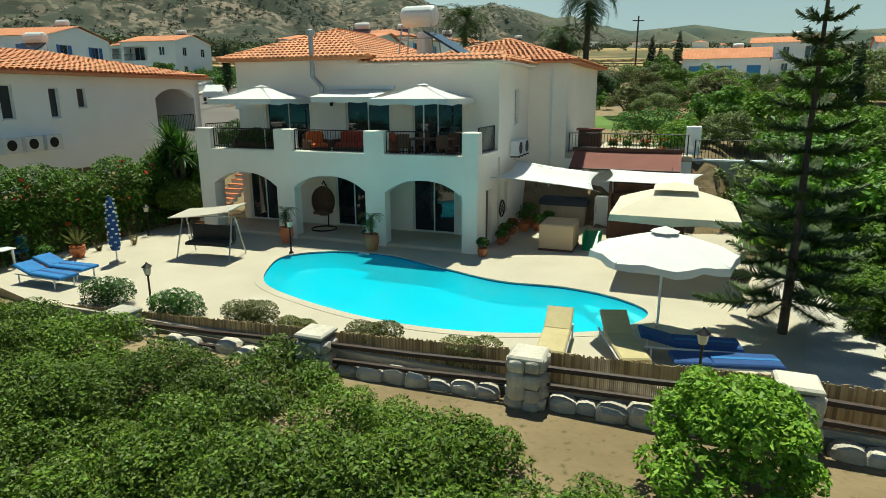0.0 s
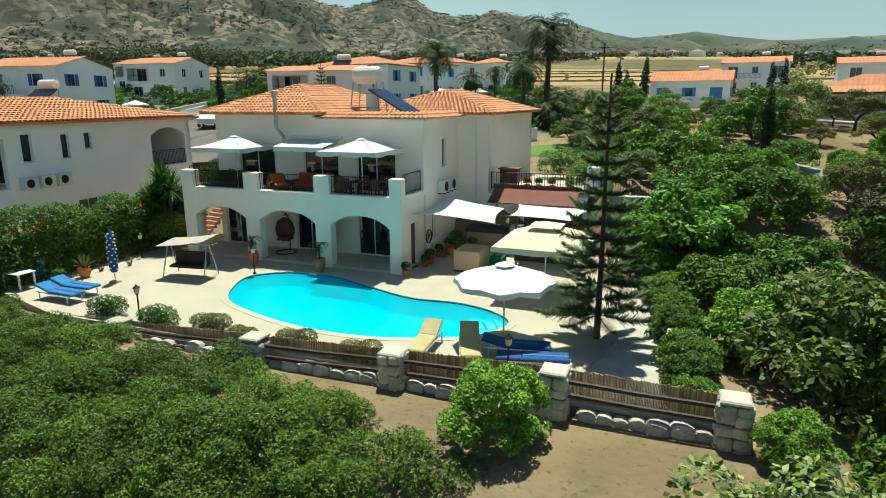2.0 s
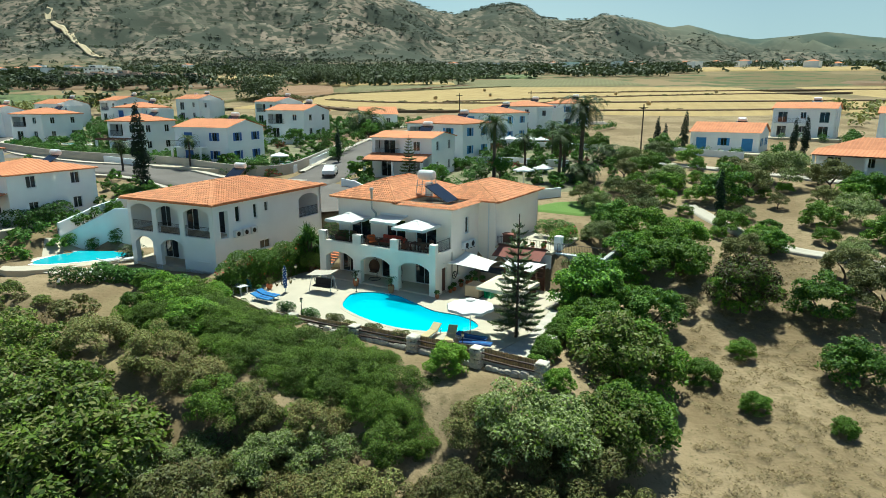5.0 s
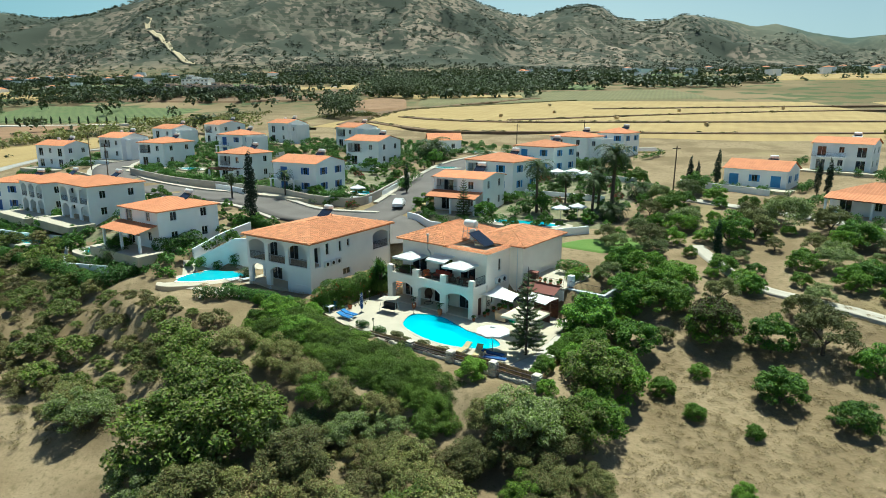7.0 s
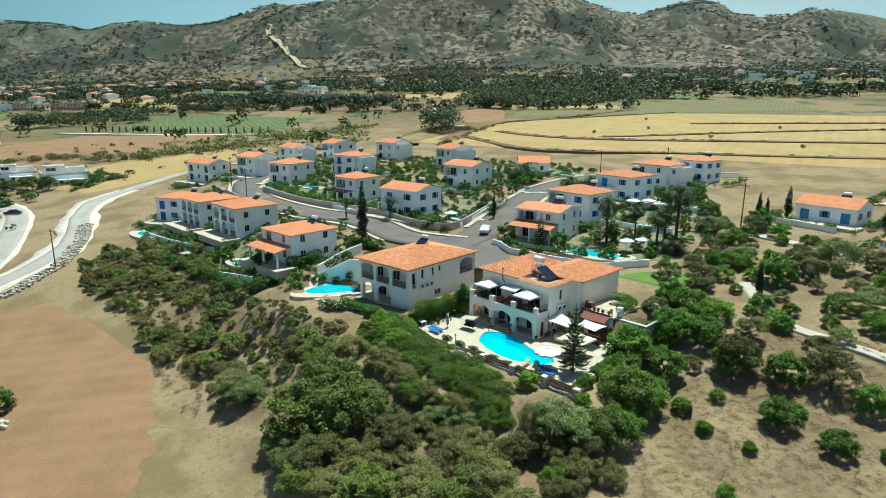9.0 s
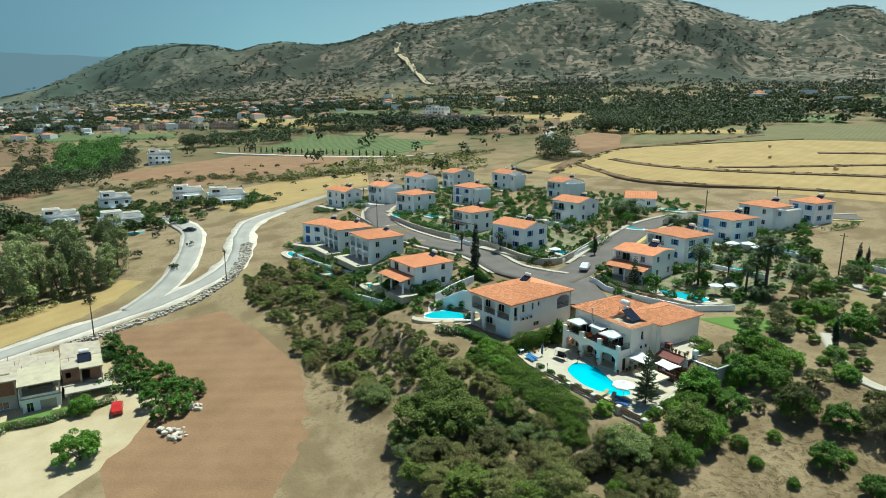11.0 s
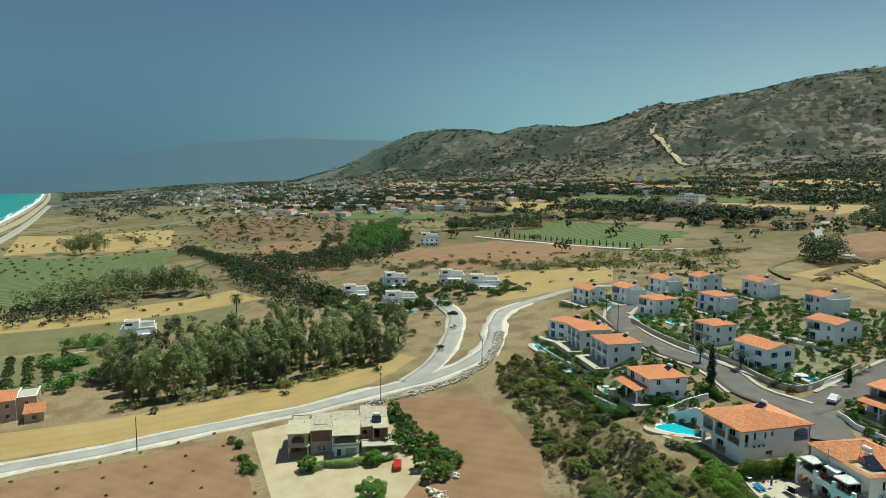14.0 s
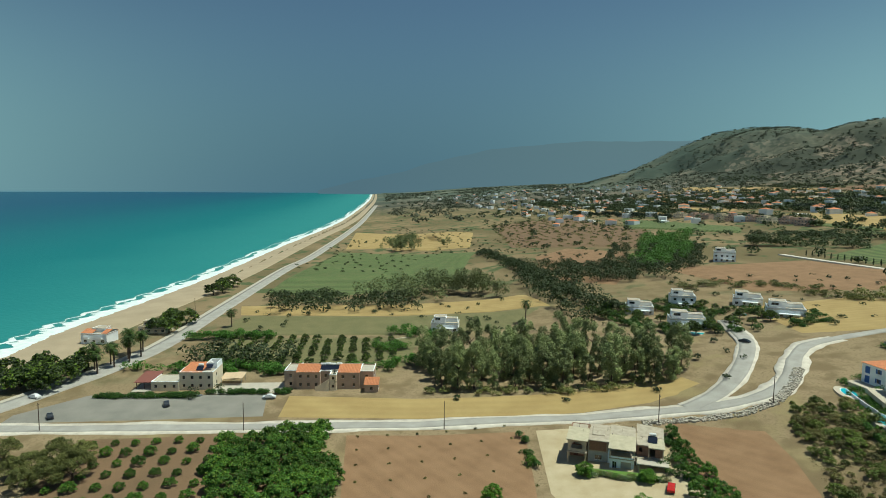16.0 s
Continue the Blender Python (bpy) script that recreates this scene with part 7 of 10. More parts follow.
def sail(name, corners, material, label, dip=0.25, category="shade sail"):
    a, b, c, d = (Vector(p) for p in corners)
    mid = (a + b + c + d) / 4
    rows = []
    for j in range(9):
        t = j / 8
        row = []
        for i in range(9):
            s = i / 8
            p = (a.lerp(b, s)).lerp(d.lerp(c, s), t)
            pull = 0.10 * (math.sin(math.pi * s) * abs(2 * t - 1) ** 3 + math.sin(math.pi * t) * abs(2 * s - 1) ** 3)
            p = p.lerp(mid, pull)
            row.append((p.x, p.y, p.z - dip * math.sin(math.pi * s) * math.sin(math.pi * t)))
        rows.append(row)
    ob = thing(name, VILLA, label, category)
    part("canvas", Geo().sheet(rows, 0.008), material, ob, soft=True)
    for p in (a, b, c, d):
        q = p + (p - mid).normalized() * 0.3
        part("cord", Geo().tube([p, q], 0.01, n=4), STEEL, ob)
    return ob


sail("shade_sail", [(0.55, 4.6, 2.85), (0.75, 1.1, 2.6), (4.0, 1.9, 2.2), (3.95, 3.6, 2.6)], CLOTH, "white shade sail stretched over the side court")
sail("shade_sail", [(4.2, 5.2, 2.55), (4.3, 3.2, 2.35), (7.3, 2.8, 2.35), (7.6, 5.2, 2.5)], CLOTH, "second white shade sail beside the bar", 0.15)
AW = thing("awning", plot(2.4, 7.1, 2.5), "russet brown awning below the upper terrace", "awning")
part("fabric", Geo().sheet([[(0.1 + 4.3 * i / 8, -1.5 * j / 4, 0.62 - 0.62 * j / 4 - 0.02 * math.sin(math.pi * i / 8)) for i in range(9)] for j in range(5)], 0.012), BROWN_CLOTH, AW)
part("front_bar", Geo().tube([(0.1, -1.5, 0.0), (4.4, -1.5, 0.0)], 0.035), WOOD, AW)
part("cassette", Geo().box(0.0, -0.1, 0.6, 4.5, 0.02, 0.74), WOOD, AW)
for x in (0.4, 4.1):
    part("arm", Geo().tube([(x, -0.05, 0.5), (x, -1.5, 0.0)], 0.02), IRON, AW)
PB = thing("timber_bar", plot(4.3, 4.2), "dark timber garden bar with shelves and posts", "bar")
part("counter", Geo().slab(0, 0, 0.95, 2.8, 0.55, 1.02), WOOD, PB)
part("front_panel", Geo().box(0.05, 0.05, 0, 2.75, 0.12, 0.95), WOOD, PB)
part("back_panel", Geo().box(0.0, 1.8, 0, 2.8, 1.86, 2.2), WOOD, PB)
for x in (0.0, 2.72):
    for y in (0.0, 1.8):
        part("post", Geo().box(x, y, 0, x + 0.1, y + 0.1, 2.35), WOOD, PB)
for z in (1.1, 1.5, 1.9):
    part("shelf", Geo().box(0.1, 1.55, z, 2.7, 1.8, z + 0.03), WOOD, PB)
SV = thing("barbecue_island", plot(1.3, 6.0), "outdoor kitchen unit under a slate blue cover", "barbecue")
part("body", Geo().slab(0, 0, 0, 1.9, 0.75, 0.85), CONCRETE, SV)
part("cover", Geo().slab(-0.05, -0.05, 0.85, 1.95, 0.8, 1.15, 0.08), mat("slate_cover", (0.05, 0.065, 0.09), (0.04, 0.05, 0.07), 0.4, 0.8), SV, "slate blue cover")
FR = thing("fridge", plot(3.55, 6.2), "white outdoor fridge against the court wall", "fridge")
part("body", Geo().slab(0, 0, 0.03, 0.6, 0.6, 1.25, 0.02), ALU, FR)
part("door", Geo().slab(0.01, -0.05, 0.05, 0.59, 0.0, 1.23, 0.01), ALU, FR)
part("handle", Geo().box(0.06, -0.08, 0.6, 0.09, -0.05, 0.95), STEEL, FR)


def big_parasol(m, label, material, r, h, sides, valance=0.18, cantilever=False):
    ob = thing("parasol", m, label, "parasol", "garden parasols")
    rows = []
    for k in range(6):
        s = k / 5
        ring = []
        for c in range(sides * 4):
            a = 2 * math.pi * c / (sides * 4)
            f = math.cos(math.pi / sides) / math.cos((a % (2 * math.pi / sides)) - math.pi / sides)
            rr = r * s * f
            ring.append((rr * math.cos(a), rr * math.sin(a), h - 0.27 * r * s ** 1.2 - (0.035 * r * s * abs(math.cos(a * sides / 2)) if sides > 4 else 0.0)))
        rows.append(ring + ring[:1])
    rows.append([(x * 1.015, y * 1.015, z - valance * (0.85 + 0.15 * math.sin(i * 2.1))) for i, (x, y, z) in enumerate(rows[-1])])
    can = part("canopy", Geo().sheet(rows), material, ob)
    part("vent", Geo().sheet([[((0.36 if sides == 4 else 0.2) * r * t * math.cos(2 * math.pi * c / sides), (0.36 if sides == 4 else 0.2) * r * t * math.sin(2 * math.pi * c / sides), h + 0.12 - (0.17 if sides == 4 else 0.12) * t) for c in range(sides + 1)] for t in (0.02, 1.0)]), material, can)
    if cantilever:
        part("mast", Geo().tube([(r * 1.05, 0, 0), (r * 1.05, 0, h + 0.1), (r * 0.5, 0, h + 0.35), (0, 0, h + 0.12)], 0.04), ALU, ob)
        part("base", Geo().slab(r * 1.05 - 0.45, -0.45, 0, r * 1.05 + 0.45, 0.45, 0.1), CONCRETE, ob)
    else:
        part("pole", Geo().tube([(0, 0, 0), (0, 0, h + 0.02)], 0.028), ALU, ob)
        part("base", Geo().lathe(0, 0, [(0, 0.32), (0.07, 0.31), (0.1, 0.06), (0.3, 0.045)], 16), CONCRETE, ob)
    for c in range(sides):
        a = 2 * math.pi * c / sides
        part("rib", Geo().tube([(0, 0, h - 0.03), (r * math.cos(a), r * math.sin(a), h - 0.30 * r)], 0.01, n=4), ALU, ob)
    return ob


big_parasol(plot(6.56, -5.75, 0, 10), "round white parasol with a scalloped edge by the pool", CLOTH, 1.6, 2.5, 8)
big_parasol(plot(6.7, -0.2, 0, 15) @ pose(0, 0, 0, 0, 0, 30), "large square cream parasol with a raised vent", CREAM_CLOTH, 2.45, 2.75, 4, 0.25)
QB = thing("barbecue", plot(8.5, -2.4), "small black kettle barbecue on legs", "barbecue")
part("bowl", Geo().lathe(0, 0, [(0.5, 0.06), (0.56, 0.22), (0.68, 0.27), (0.72, 0.27), (0.84, 0.2), (0.92, 0.04)], 14), IRON, QB)
for a in (0.3, 2.4, 4.5):
    part("leg", Geo().tube([(0.12 * math.cos(a), 0.12 * math.sin(a), 0.55), (0.28 * math.cos(a), 0.28 * math.sin(a), 0)], 0.015, n=5), STEEL, QB)

# ---- upper terrace beside the villa ----
UT = thing("upper_terrace", VILLA, "raised side terrace with white walls and paved floor", "terrace")
part("floor", Geo().slab(2.05, 7.15, 2.75, 7.2, 14.0, 2.97), PAVING, UT)
part("front_wall", Geo().box(2.06, 7.1, -0.5, 7.2, 7.14, 2.74), PLASTER, UT)
railing(UT, 2.2, 7.25, 7.0, 7.25, 2.97, 0.85, 0.13)
railing(UT, 7.3, 8.2, 11.2, 8.2, 2.72, 0.85, 0.13)
part("garden_wall", Geo().wall(7.2, 8.0, 11.3, 8.0, -1.5, 2.72, 0.3), GREYWALL, UT, "grey rendered retaining wall")
part("garden_wall", Geo().wall(11.3, 8.0, 11.3, 15.5, -2.5, 2.72, 0.3), GREYWALL, UT)
part("coping", Geo().slab(7.15, 7.95, 2.72, 11.35, 8.35, 2.80), PLASTER, UT)
part("end_pillar", Geo().slab(6.9, 8.4, 2.9, 7.5, 9.0, 4.1), PLASTER, UT)
HU = thing("rabbit_hutch", plot(2.5, 7.75, 2.97), "red-brown wooden hutch with a pitched roof", "hutch")
part("cabin", Geo().slab(0, 0, 0.25, 0.95, 0.6, 0.95), WOOD, HU)
part("roof", Geo().prism([(-0.08, -0.08), (1.03, -0.08), (1.03, 0.68), (-0.08, 0.68)], 0.95, 1.02), BROWN_CLOTH, HU)
for sx in (0.04, 0.86):
    for sy in (0.04, 0.5):
        part("leg", Geo().box(sx, sy, 0, sx + 0.06, sy + 0.06, 0.25), WOOD, HU)
for i, (u, v) in enumerate(((4.0, 7.7), (4.6, 7.7), (5.3, 7.65), (6.2, 7.7), (6.0, 8.6))):
    pot(plot(u, v, 2.97), 0.16, 0.24, "small pot on the raised terrace", "bush" if i % 2 else "red")
hedge("flower_bush", 3.2, 1.4, 1.5, plot(3.8, 12.6, 2.97), "pink oleander bushes behind the raised terrace", LEAF_HEDGE, 6000, 0.06, PETAL_PINK, "shrub")
hedge("flower_bush", 2.4, 1.4, 1.2, plot(6.2, 10.4, 2.97, 70), "leafy bush with pink flowers on the terrace edge", LEAF_BRIGHT, 5000, 0.06, PETAL_PINK, "shrub")

for x, y, r in ((6.5, 88.5, 1.7), (9.6, 89.6, 1.7), (12.0, 87.0, 1.5), (-27.5, 65.5, 1.5), (9.5, 56.5, 1.4), (12.0, 58.0, 1.4)):
    big_parasol(on_ground(x, y), "white garden parasol on a villa terrace", CLOTH, r, 2.4, 6)

# ---- planting of the garden ----
hedge("hedge", 11.5, 2.1, 3.1, plot(-14.5, -7.8, -0.4, 90), "tall clipped hibiscus hedge with red flowers", LEAF_BRIGHT, 46000, 0.075, PETAL_RED)
for i, (u, v, sz) in enumerate(((12.2, -8.2, 0.7), (12.1, -7.0, 0.85), (12.0, -5.9, 0.95), (11.7, -3.6, 0.9), (11.6, -2.4, 1.0), (11.5, -1.2, 0.85), (11.3, 0.2, 1.0), (11.1, 1.6, 1.1))):
    q = plot(u, v).translation
    BRIGHT_SHRUB.put(q.x, q.y, sz, z=-0.2, group="oleanders beside the gravel", name="oleander", label="green oleander bush beside the gravel bed")
for u, v, r, f in ((-7.4, -8.35, 0.75, PETAL_WHITE), (-5.0, -8.4, 0.7, PETAL_WHITE), (-2.7, -8.4, 0.65, None), (-1.3, -8.5, 0.45, None), (0.7, -8.5, 0.6, None), (3.0, -8.6, 0.6, None), (4.9, -8.4, 0.4, None)):
    hedge("flower_bush" if f else "garden_bush", r * 1.6, r * 1.1, r * 0.95, plot(u - r * 0.8, v, -0.05), "low bush covered in white flowers inside the fence" if f else "low rounded green bush inside the fence", LEAF_HEDGE if f else LEAF_OLIVE, 5000, 0.032, f, "shrub")
BT = thing("topiary", plot(-12.7, 0.1), "clipped round topiary ball on a short stem", "shrub")
part("trunk", Geo().tube([(0, 0, -0.2), (0, 0, 0.7)], 0.08), BARK, BT)
v_b, q_b = leaves([(0, 0, 1.25, 0.95, 0.95, 0.75)], 9000, 0.045, 8, shell=0.8)
part("foliage", np_mesh("foliage", v_b, q_b, LEAF_SHRUB), LEAF_SHRUB, BT)


def yucca(m, label):
    ob = thing("yucca", m, label, "tree")
    heads = [(0, 0, 2.3), (0.5, 0.2, 1.9), (-0.45, 0.3, 2.5), (0.1, -0.4, 2.9), (0.5, -0.35, 2.5), (-0.35, -0.4, 2.0), (0.1, 0.45, 1.6)]
    stem = Geo()
    for h in heads:
        stem.tube([(0, 0, -0.3), (h[0] * 0.4, h[1] * 0.4, 1.0), h], 0.12, 0.07, 7)
    part("trunk", stem, BARK, ob)
    rs = np.random.RandomState(3)
    verts, quads = [], []
    for h in heads:
        for i in range(130):
            a, up = rs.rand() * 6.28, -0.9 + 2.3 * rs.rand()
            l = 0.75 + 0.25 * rs.rand()
            side = np.array([-math.sin(a), math.cos(a), 0]) * 0.04
            tip = np.array(h) + l * np.array([math.cos(a) * math.cos(up), math.sin(a) * math.cos(up), math.sin(up)])
            n = len(verts)
            base = np.array(h, float)
            verts += [base - side, base + side, (base + tip) / 2 + side * 1.3, tip]
            quads.append((n, n + 1, n + 2, n + 3))
    part("crown", np_mesh("crown", np.array(verts), np.array(quads), LEAF_HEDGE), LEAF_HEDGE, ob)
    return ob


yucca(plot(-13.4, 0.9) @ Matrix.Scale(1.25, 4), "tall yucca with several spiky heads at the villa corner")
hedge("hedge", 5.0, 1.6, 1.8, plot(-13.5, 3.6, 2.3, 80), "clipped green bushes at the villa's rear corner", LEAF_HEDGE, 9000, 0.06)
hedge("hedge", 2.2, 0.8, 0.9, plot(-11.0, 1.3, 3.15), "clipped planter hedge on the roof terrace", LEAF_HEDGE, 2500, 0.05)

NP = thing("norfolk_pine", plot(9.3, -4.5, -0.1), "tall dark Norfolk pine with level tiers of branches", "tree")
part("trunk", Geo().tube([(0, 0, -0.2), (0.02, 0, 2.5), (0, 0.02, 5.0), (0, 0, 8.3)], 0.115, 0.03, 10), BARK, NP)
rs_n = np.random.RandomState(12)
branch_v, branch_q, twig = [], [], Geo()
for tier in range(15):
    z = 0.9 + 7.0 * (tier / 15) ** 0.95
    reach = 1.75 * (1 - tier / 15.4) ** 0.8 + 0.12
    droop = 0.42 * (1 - tier / 12)
    for b in range(6):
        a = 6.283 * b / 6 + tier * 0.7 + rs_n.normal() * 0.15
        c, s = math.cos(a), math.sin(a)
        long = reach * (0.85 + 0.25 * rs_n.rand())
        line = [(c * long * k / 5, s * long * k / 5, z + long * (0.12 * k / 5 - droop * (k / 5) ** 1.5 + 0.30 * (k / 5) ** 3)) for k in range(6)]
        twig.tube(line, 0.022, 0.005, 4)
        for k in range(int(330 * long)):
            f = 0.10 + 0.90 * rs_n.rand()
            i = min(4, int(f * 5))
            p = np.array(line[i]) + (np.array(line[i + 1]) - np.array(line[i])) * (f * 5 - i)
            sd = rs_n.choice((-1, 1))
            l = (0.08 + 0.24 * long / 2 * math.sin(math.pi * min(1, f * 0.9 + 0.1))) * (0.6 + 0.6 * rs_n.rand())
            out = np.array([-s * sd * 0.75 + c * 0.6, c * sd * 0.75 + s * 0.6, 0.30 * rs_n.normal() + 0.15])
            tip = p + out * l
            w = np.array([c, s, 0.3]) * 0.014
            n = len(branch_v)
            branch_v += [p - w, p + w, tip + w * 0.6, tip - w * 0.6]
            branch_q.append((n, n + 1, n + 2, n + 3))
tagged(part("branch_work", twig, BARK, NP), kind="stuff")
part("foliage", np_mesh("foliage", np.array(branch_v), np.array(branch_q), LEAF_PINE), LEAF_PINE, NP)

NP2 = thing("norfolk_pine", on_ground(-5.3, 54.4, 40), "smaller Norfolk pine beside the lane", "tree")
for child in list(NP.children):
    part(child.name.split(".")[0], child.data, LEAF_PINE, NP2, at=Matrix.Scale(0.8, 4))

# ---- the neighbour's house and the estate ----
N = thing("house", NEIGHBOUR, "large white neighbouring villa with two storeys of arches", "house", "villas of the estate")
NW, ND = 10.6, 15.2
part("arcade", Geo().arcade(-NW, 0, 0, 0.35, -1.2, 3.0, [(-10.0, -7.5, 1.9, 0.6), (-6.7, -3.8, 1.9, 0.6)], 14), PLASTER, N, "white rendered lower arcade")
part("arcade", Geo().arcade(-NW, 0, 0, 0.35, 3.0, 6.05, [(-10.2, -7.5, 5.1, 0.45), (-6.9, -4.1, 5.1, 0.45), (-3.5, -0.5, 5.1, 0.45)], 14), PLASTER, N, "white rendered upper arcade")
NH = [(0.4, 1.4, 2.9, 5.3), (2.3, 2.9, 4.1, 5.5), (4.6, 5.1, 4.1, 5.4), (6.1, 6.6, 4.5, 5.4), (5.2, 6.6, 1.0, 1.8)]
part("side_wall", Geo().wall(0, 0.35, 0, ND - 4.2, -1.2, 6.05, 0.3, NH), PLASTER, N)
part("side_wall", Geo().wall(0, ND - 4.2, 0, ND, -1.2, 3.0, 0.3), PLASTER, N)
part("corner_arch", Geo().arcade(0, 4.2, -0.3, 0.0, 3.0, 6.05, [(0.5, 3.7, 4.9, 0.5)], 14), PLASTER, N, "white arch of the corner loggia", at=pose(0, ND - 4.2, 0, 0, 0, 90) @ pose(0, 0.3, 0))
railing(N, -0.15, ND - 3.7, -0.15, ND - 0.5, 3.0, 0.95, 0.13)
part("back_wall", Geo().wall(0, ND, -NW, ND, -1.2, 6.05, 0.3), PLASTER, N)
part("side_wall", Geo().wall(-NW, ND, -NW, 0.35, -1.2, 6.05, 0.3, [(12.9, 14.5, 0.0, 2.3)]), PLASTER, N)
part("inner_wall", Geo().wall(-NW + 0.3, 2.4, -0.3, 2.4, 0, 6.0, 0.25, [(1.2, 3.0, 0.0, 2.1), (4.6, 6.2, 0.0, 2.1), (1.0, 2.4, 3.0, 5.1), (4.4, 6.0, 3.0, 5.1), (7.6, 9.2, 3.0, 5.1)]), PLASTER, N)
part("balcony_floor", Geo().box(-NW + 0.3, 0.35, 2.8, -0.3, 2.4, 3.0), TILE_FLOOR, N)
part("floor", Geo().box(-NW, 0.0, -0.6, 0, 2.4, 0.0), TILE_FLOOR, N)
part("inner_core", Geo().box(-NW + 0.5, 2.9, -0.5, -0.5, ND - 0.5, 2.9), PLASTER, N)
part("inner_core", Geo().box(-NW + 0.5, 2.9, 3.0, -0.5, ND - 4.4, 5.8).box(-NW + 0.5, ND - 4.4, 3.0, -3.4, ND - 0.5, 5.8), PLASTER, N)
for a, b in ((-10.2, -7.5), (-6.9, -4.1), (-3.5, -0.5)):
    railing(N, a, 0.15, b, 0.15, 3.0, 0.95, 0.13)
for a, b, lo, hi in NH[1:5]:
    window(N, 0, 0.35 + (a + b) / 2, lo, b - a, hi - lo, 90, ALU, None, True, leaves_n=1 if b - a < 1 else 2)
for a, b, lo, hi in ((1.2, 3.0, 0.0, 2.1), (4.6, 6.2, 0.0, 2.1), (1.0, 2.4, 3.0, 5.1), (4.4, 6.0, 3.0, 5.1), (7.6, 9.2, 3.0, 5.1)):
    window(N, -NW + 0.3 + (a + b) / 2, 2.4, lo, b - a, hi - lo, 0, ALU, None, False, "glass_door")
window(N, -1.5, 0.0, 0.9, 1.7, 1.3, 0, ALU, None, True)
NROOF = hip_faces(-NW - 0.5, -0.5, 0.5, ND + 0.5, 6.05, 7.25, (-NW / 2, 5.6), (-NW / 2, ND - 5.6))
roof_n = part("roof", roof_shell(Geo(), NROOF), TILES, N, "orange terracotta hip roof")
v_n, q_n = joined_tiles([m for f in NROOF[:2] + NROOF[3:] for m in tile_places(*f, 0.30, 0.45)], tile_mesh(0.30, 0.45, 4))
tagged(part("roof_tiles", np_mesh("roof_tiles", v_n, q_n, TILES), TILES, N), kind="stuff")
for k in range(3):
    ac = part("air_conditioner", Geo().slab(0.03, 2.2 + 1.0 * k, 2.75, 0.36, 3.0 + 1.0 * k, 3.4, 0.03), ALU, N)
    part("fan_grille", Geo().lathe(0, 0, [(0, 0.22), (0.02, 0.22), (0.03, 0.05)], 12), IRON, ac, at=pose(0.36, 2.55 + 1.0 * k, 3.08, 0, 90, 0))
solar_heater(NEIGHBOUR @ pose(-7.0, 10.5, 6.9), size=0.9)
far_pool("swimming_pool", -32.2, 30.0, 42, 5.6, 2.7, -0.02)
patch("terrace", [(-34.5, 24.0), (-29.6, 23.2), (-25.2, 24.6), (-26.2, 27.6), (-25.0, 31.5), (-27.0, 35.5), (-31.0, 36.0), (-38.5, 30.5)], PAVING, "pale paved terrace round the neighbour's pool", "terrace", 0.06, 1.5)
single("garden_wall", Geo().prism([(0, -1.0), (7.4, -1.0), (7.4, 4.3), (5.6, 4.3), (0.0, 1.5)], 0, 0.24), PLASTER, pose(-37.4, 31.3, 0.0, 90, 0, 17), "tall white wall with a sloping top behind the pool", "wall", kind="structure")
white_wall("garden_wall", [(-37.6, 31.4), (-36.6, 38.0), (-35.5, 42.5)], 1.5)
for x, y, h in ((-36.6, 31.0, 1.1), (-34.6, 31.6, 1.2), (-32.4, 32.3, 1.5)):
    hedge("clipped_bush", 0.9, 0.8, h, on_ground(x, y), "small clipped green bush beside the neighbour's pool", LEAF_HEDGE, 500, 0.10, None, "shrub")
for x, y, turn in ((-29.6, 26.3, 60), (-28.2, 27.2, 60)):
    lounger(on_ground(x, y, turn, 0.08), ALU, "grey sun lounger on the neighbour's terrace")
DATE_PALM.put(-28.3, 29.6, 0.42, label="small young palm beside the neighbour's pool")
for x, y, long in ((-29.5, 20.8, 4.0), (-24.6, 21.4, 4.6)):
    hedge("flower_hedge", long, 1.5, 1.3, on_ground(x, y, 4), "loose hedge covered in white flowers", LEAF_HEDGE, 2600, 0.10, PETAL_WHITE)
BRIGHT_SHRUB.put(-18.2, 14.6, 1.05, label="round clipped bush on the bare bank")
BRIGHT_SHRUB.put(-20.6, 19.6, 0.9, label="round green bush before the hedge")
for (x0, y0), (x1, y1), d, h in (((-63, 31), (-47, 24.5), 2.0, 2.2), ((-47, 24.5), (-41, 29.5), 2.4, 2.6), ((-43, 31), (-40, 36), 2.2, 2.4), ((-80, 38), (-64, 31.5), 1.6, 1.8), ((-40, 46), (-33, 43.5), 1.2, 1.5), ((-27, 22.5), (-16.5, 19.0), 1.4, 1.5)):
    hedge("hedge", math.hypot(x1 - x0, y1 - y0), d, h, on_ground(x0, y0, math.degrees(math.atan2(y1 - y0, x1 - x0)), min(0.0, float(ground_height(x1, y1) - ground_height(x0, y0)))), "thick clipped hedge below the villa gardens", LEAF_HEDGE, 6000, 0.13)

# corner x, y of the front, turn, width, depth, height, roof
villa_far(-104.0, 58.0, 4, 11, 8, 5.7, "hip", "blue", label="white villa with blue shutters at the end of the row")
villa_far(-92.5, 55.0, -22, 10, 10, 5.7, "hip", arches=True, label="white villa with arched loggias above its pool")
villa_far(-75.0, 47.0, -22, 10.5, 9.5, 5.8, "hip", arches=True, label="white villa with two storeys of arched balconies")
villa_far(-51.5, 34.5, -20, 9.5, 9.5, 5.2, "hip", pergola="tiled", label="cream villa with a low veranda roof in front", walls=PLASTER)
villa_far(-128.0, 92.0, -10, 11, 7, 5.6, "gable", chimney=True, label="plain white house with a roof tank near the bend")
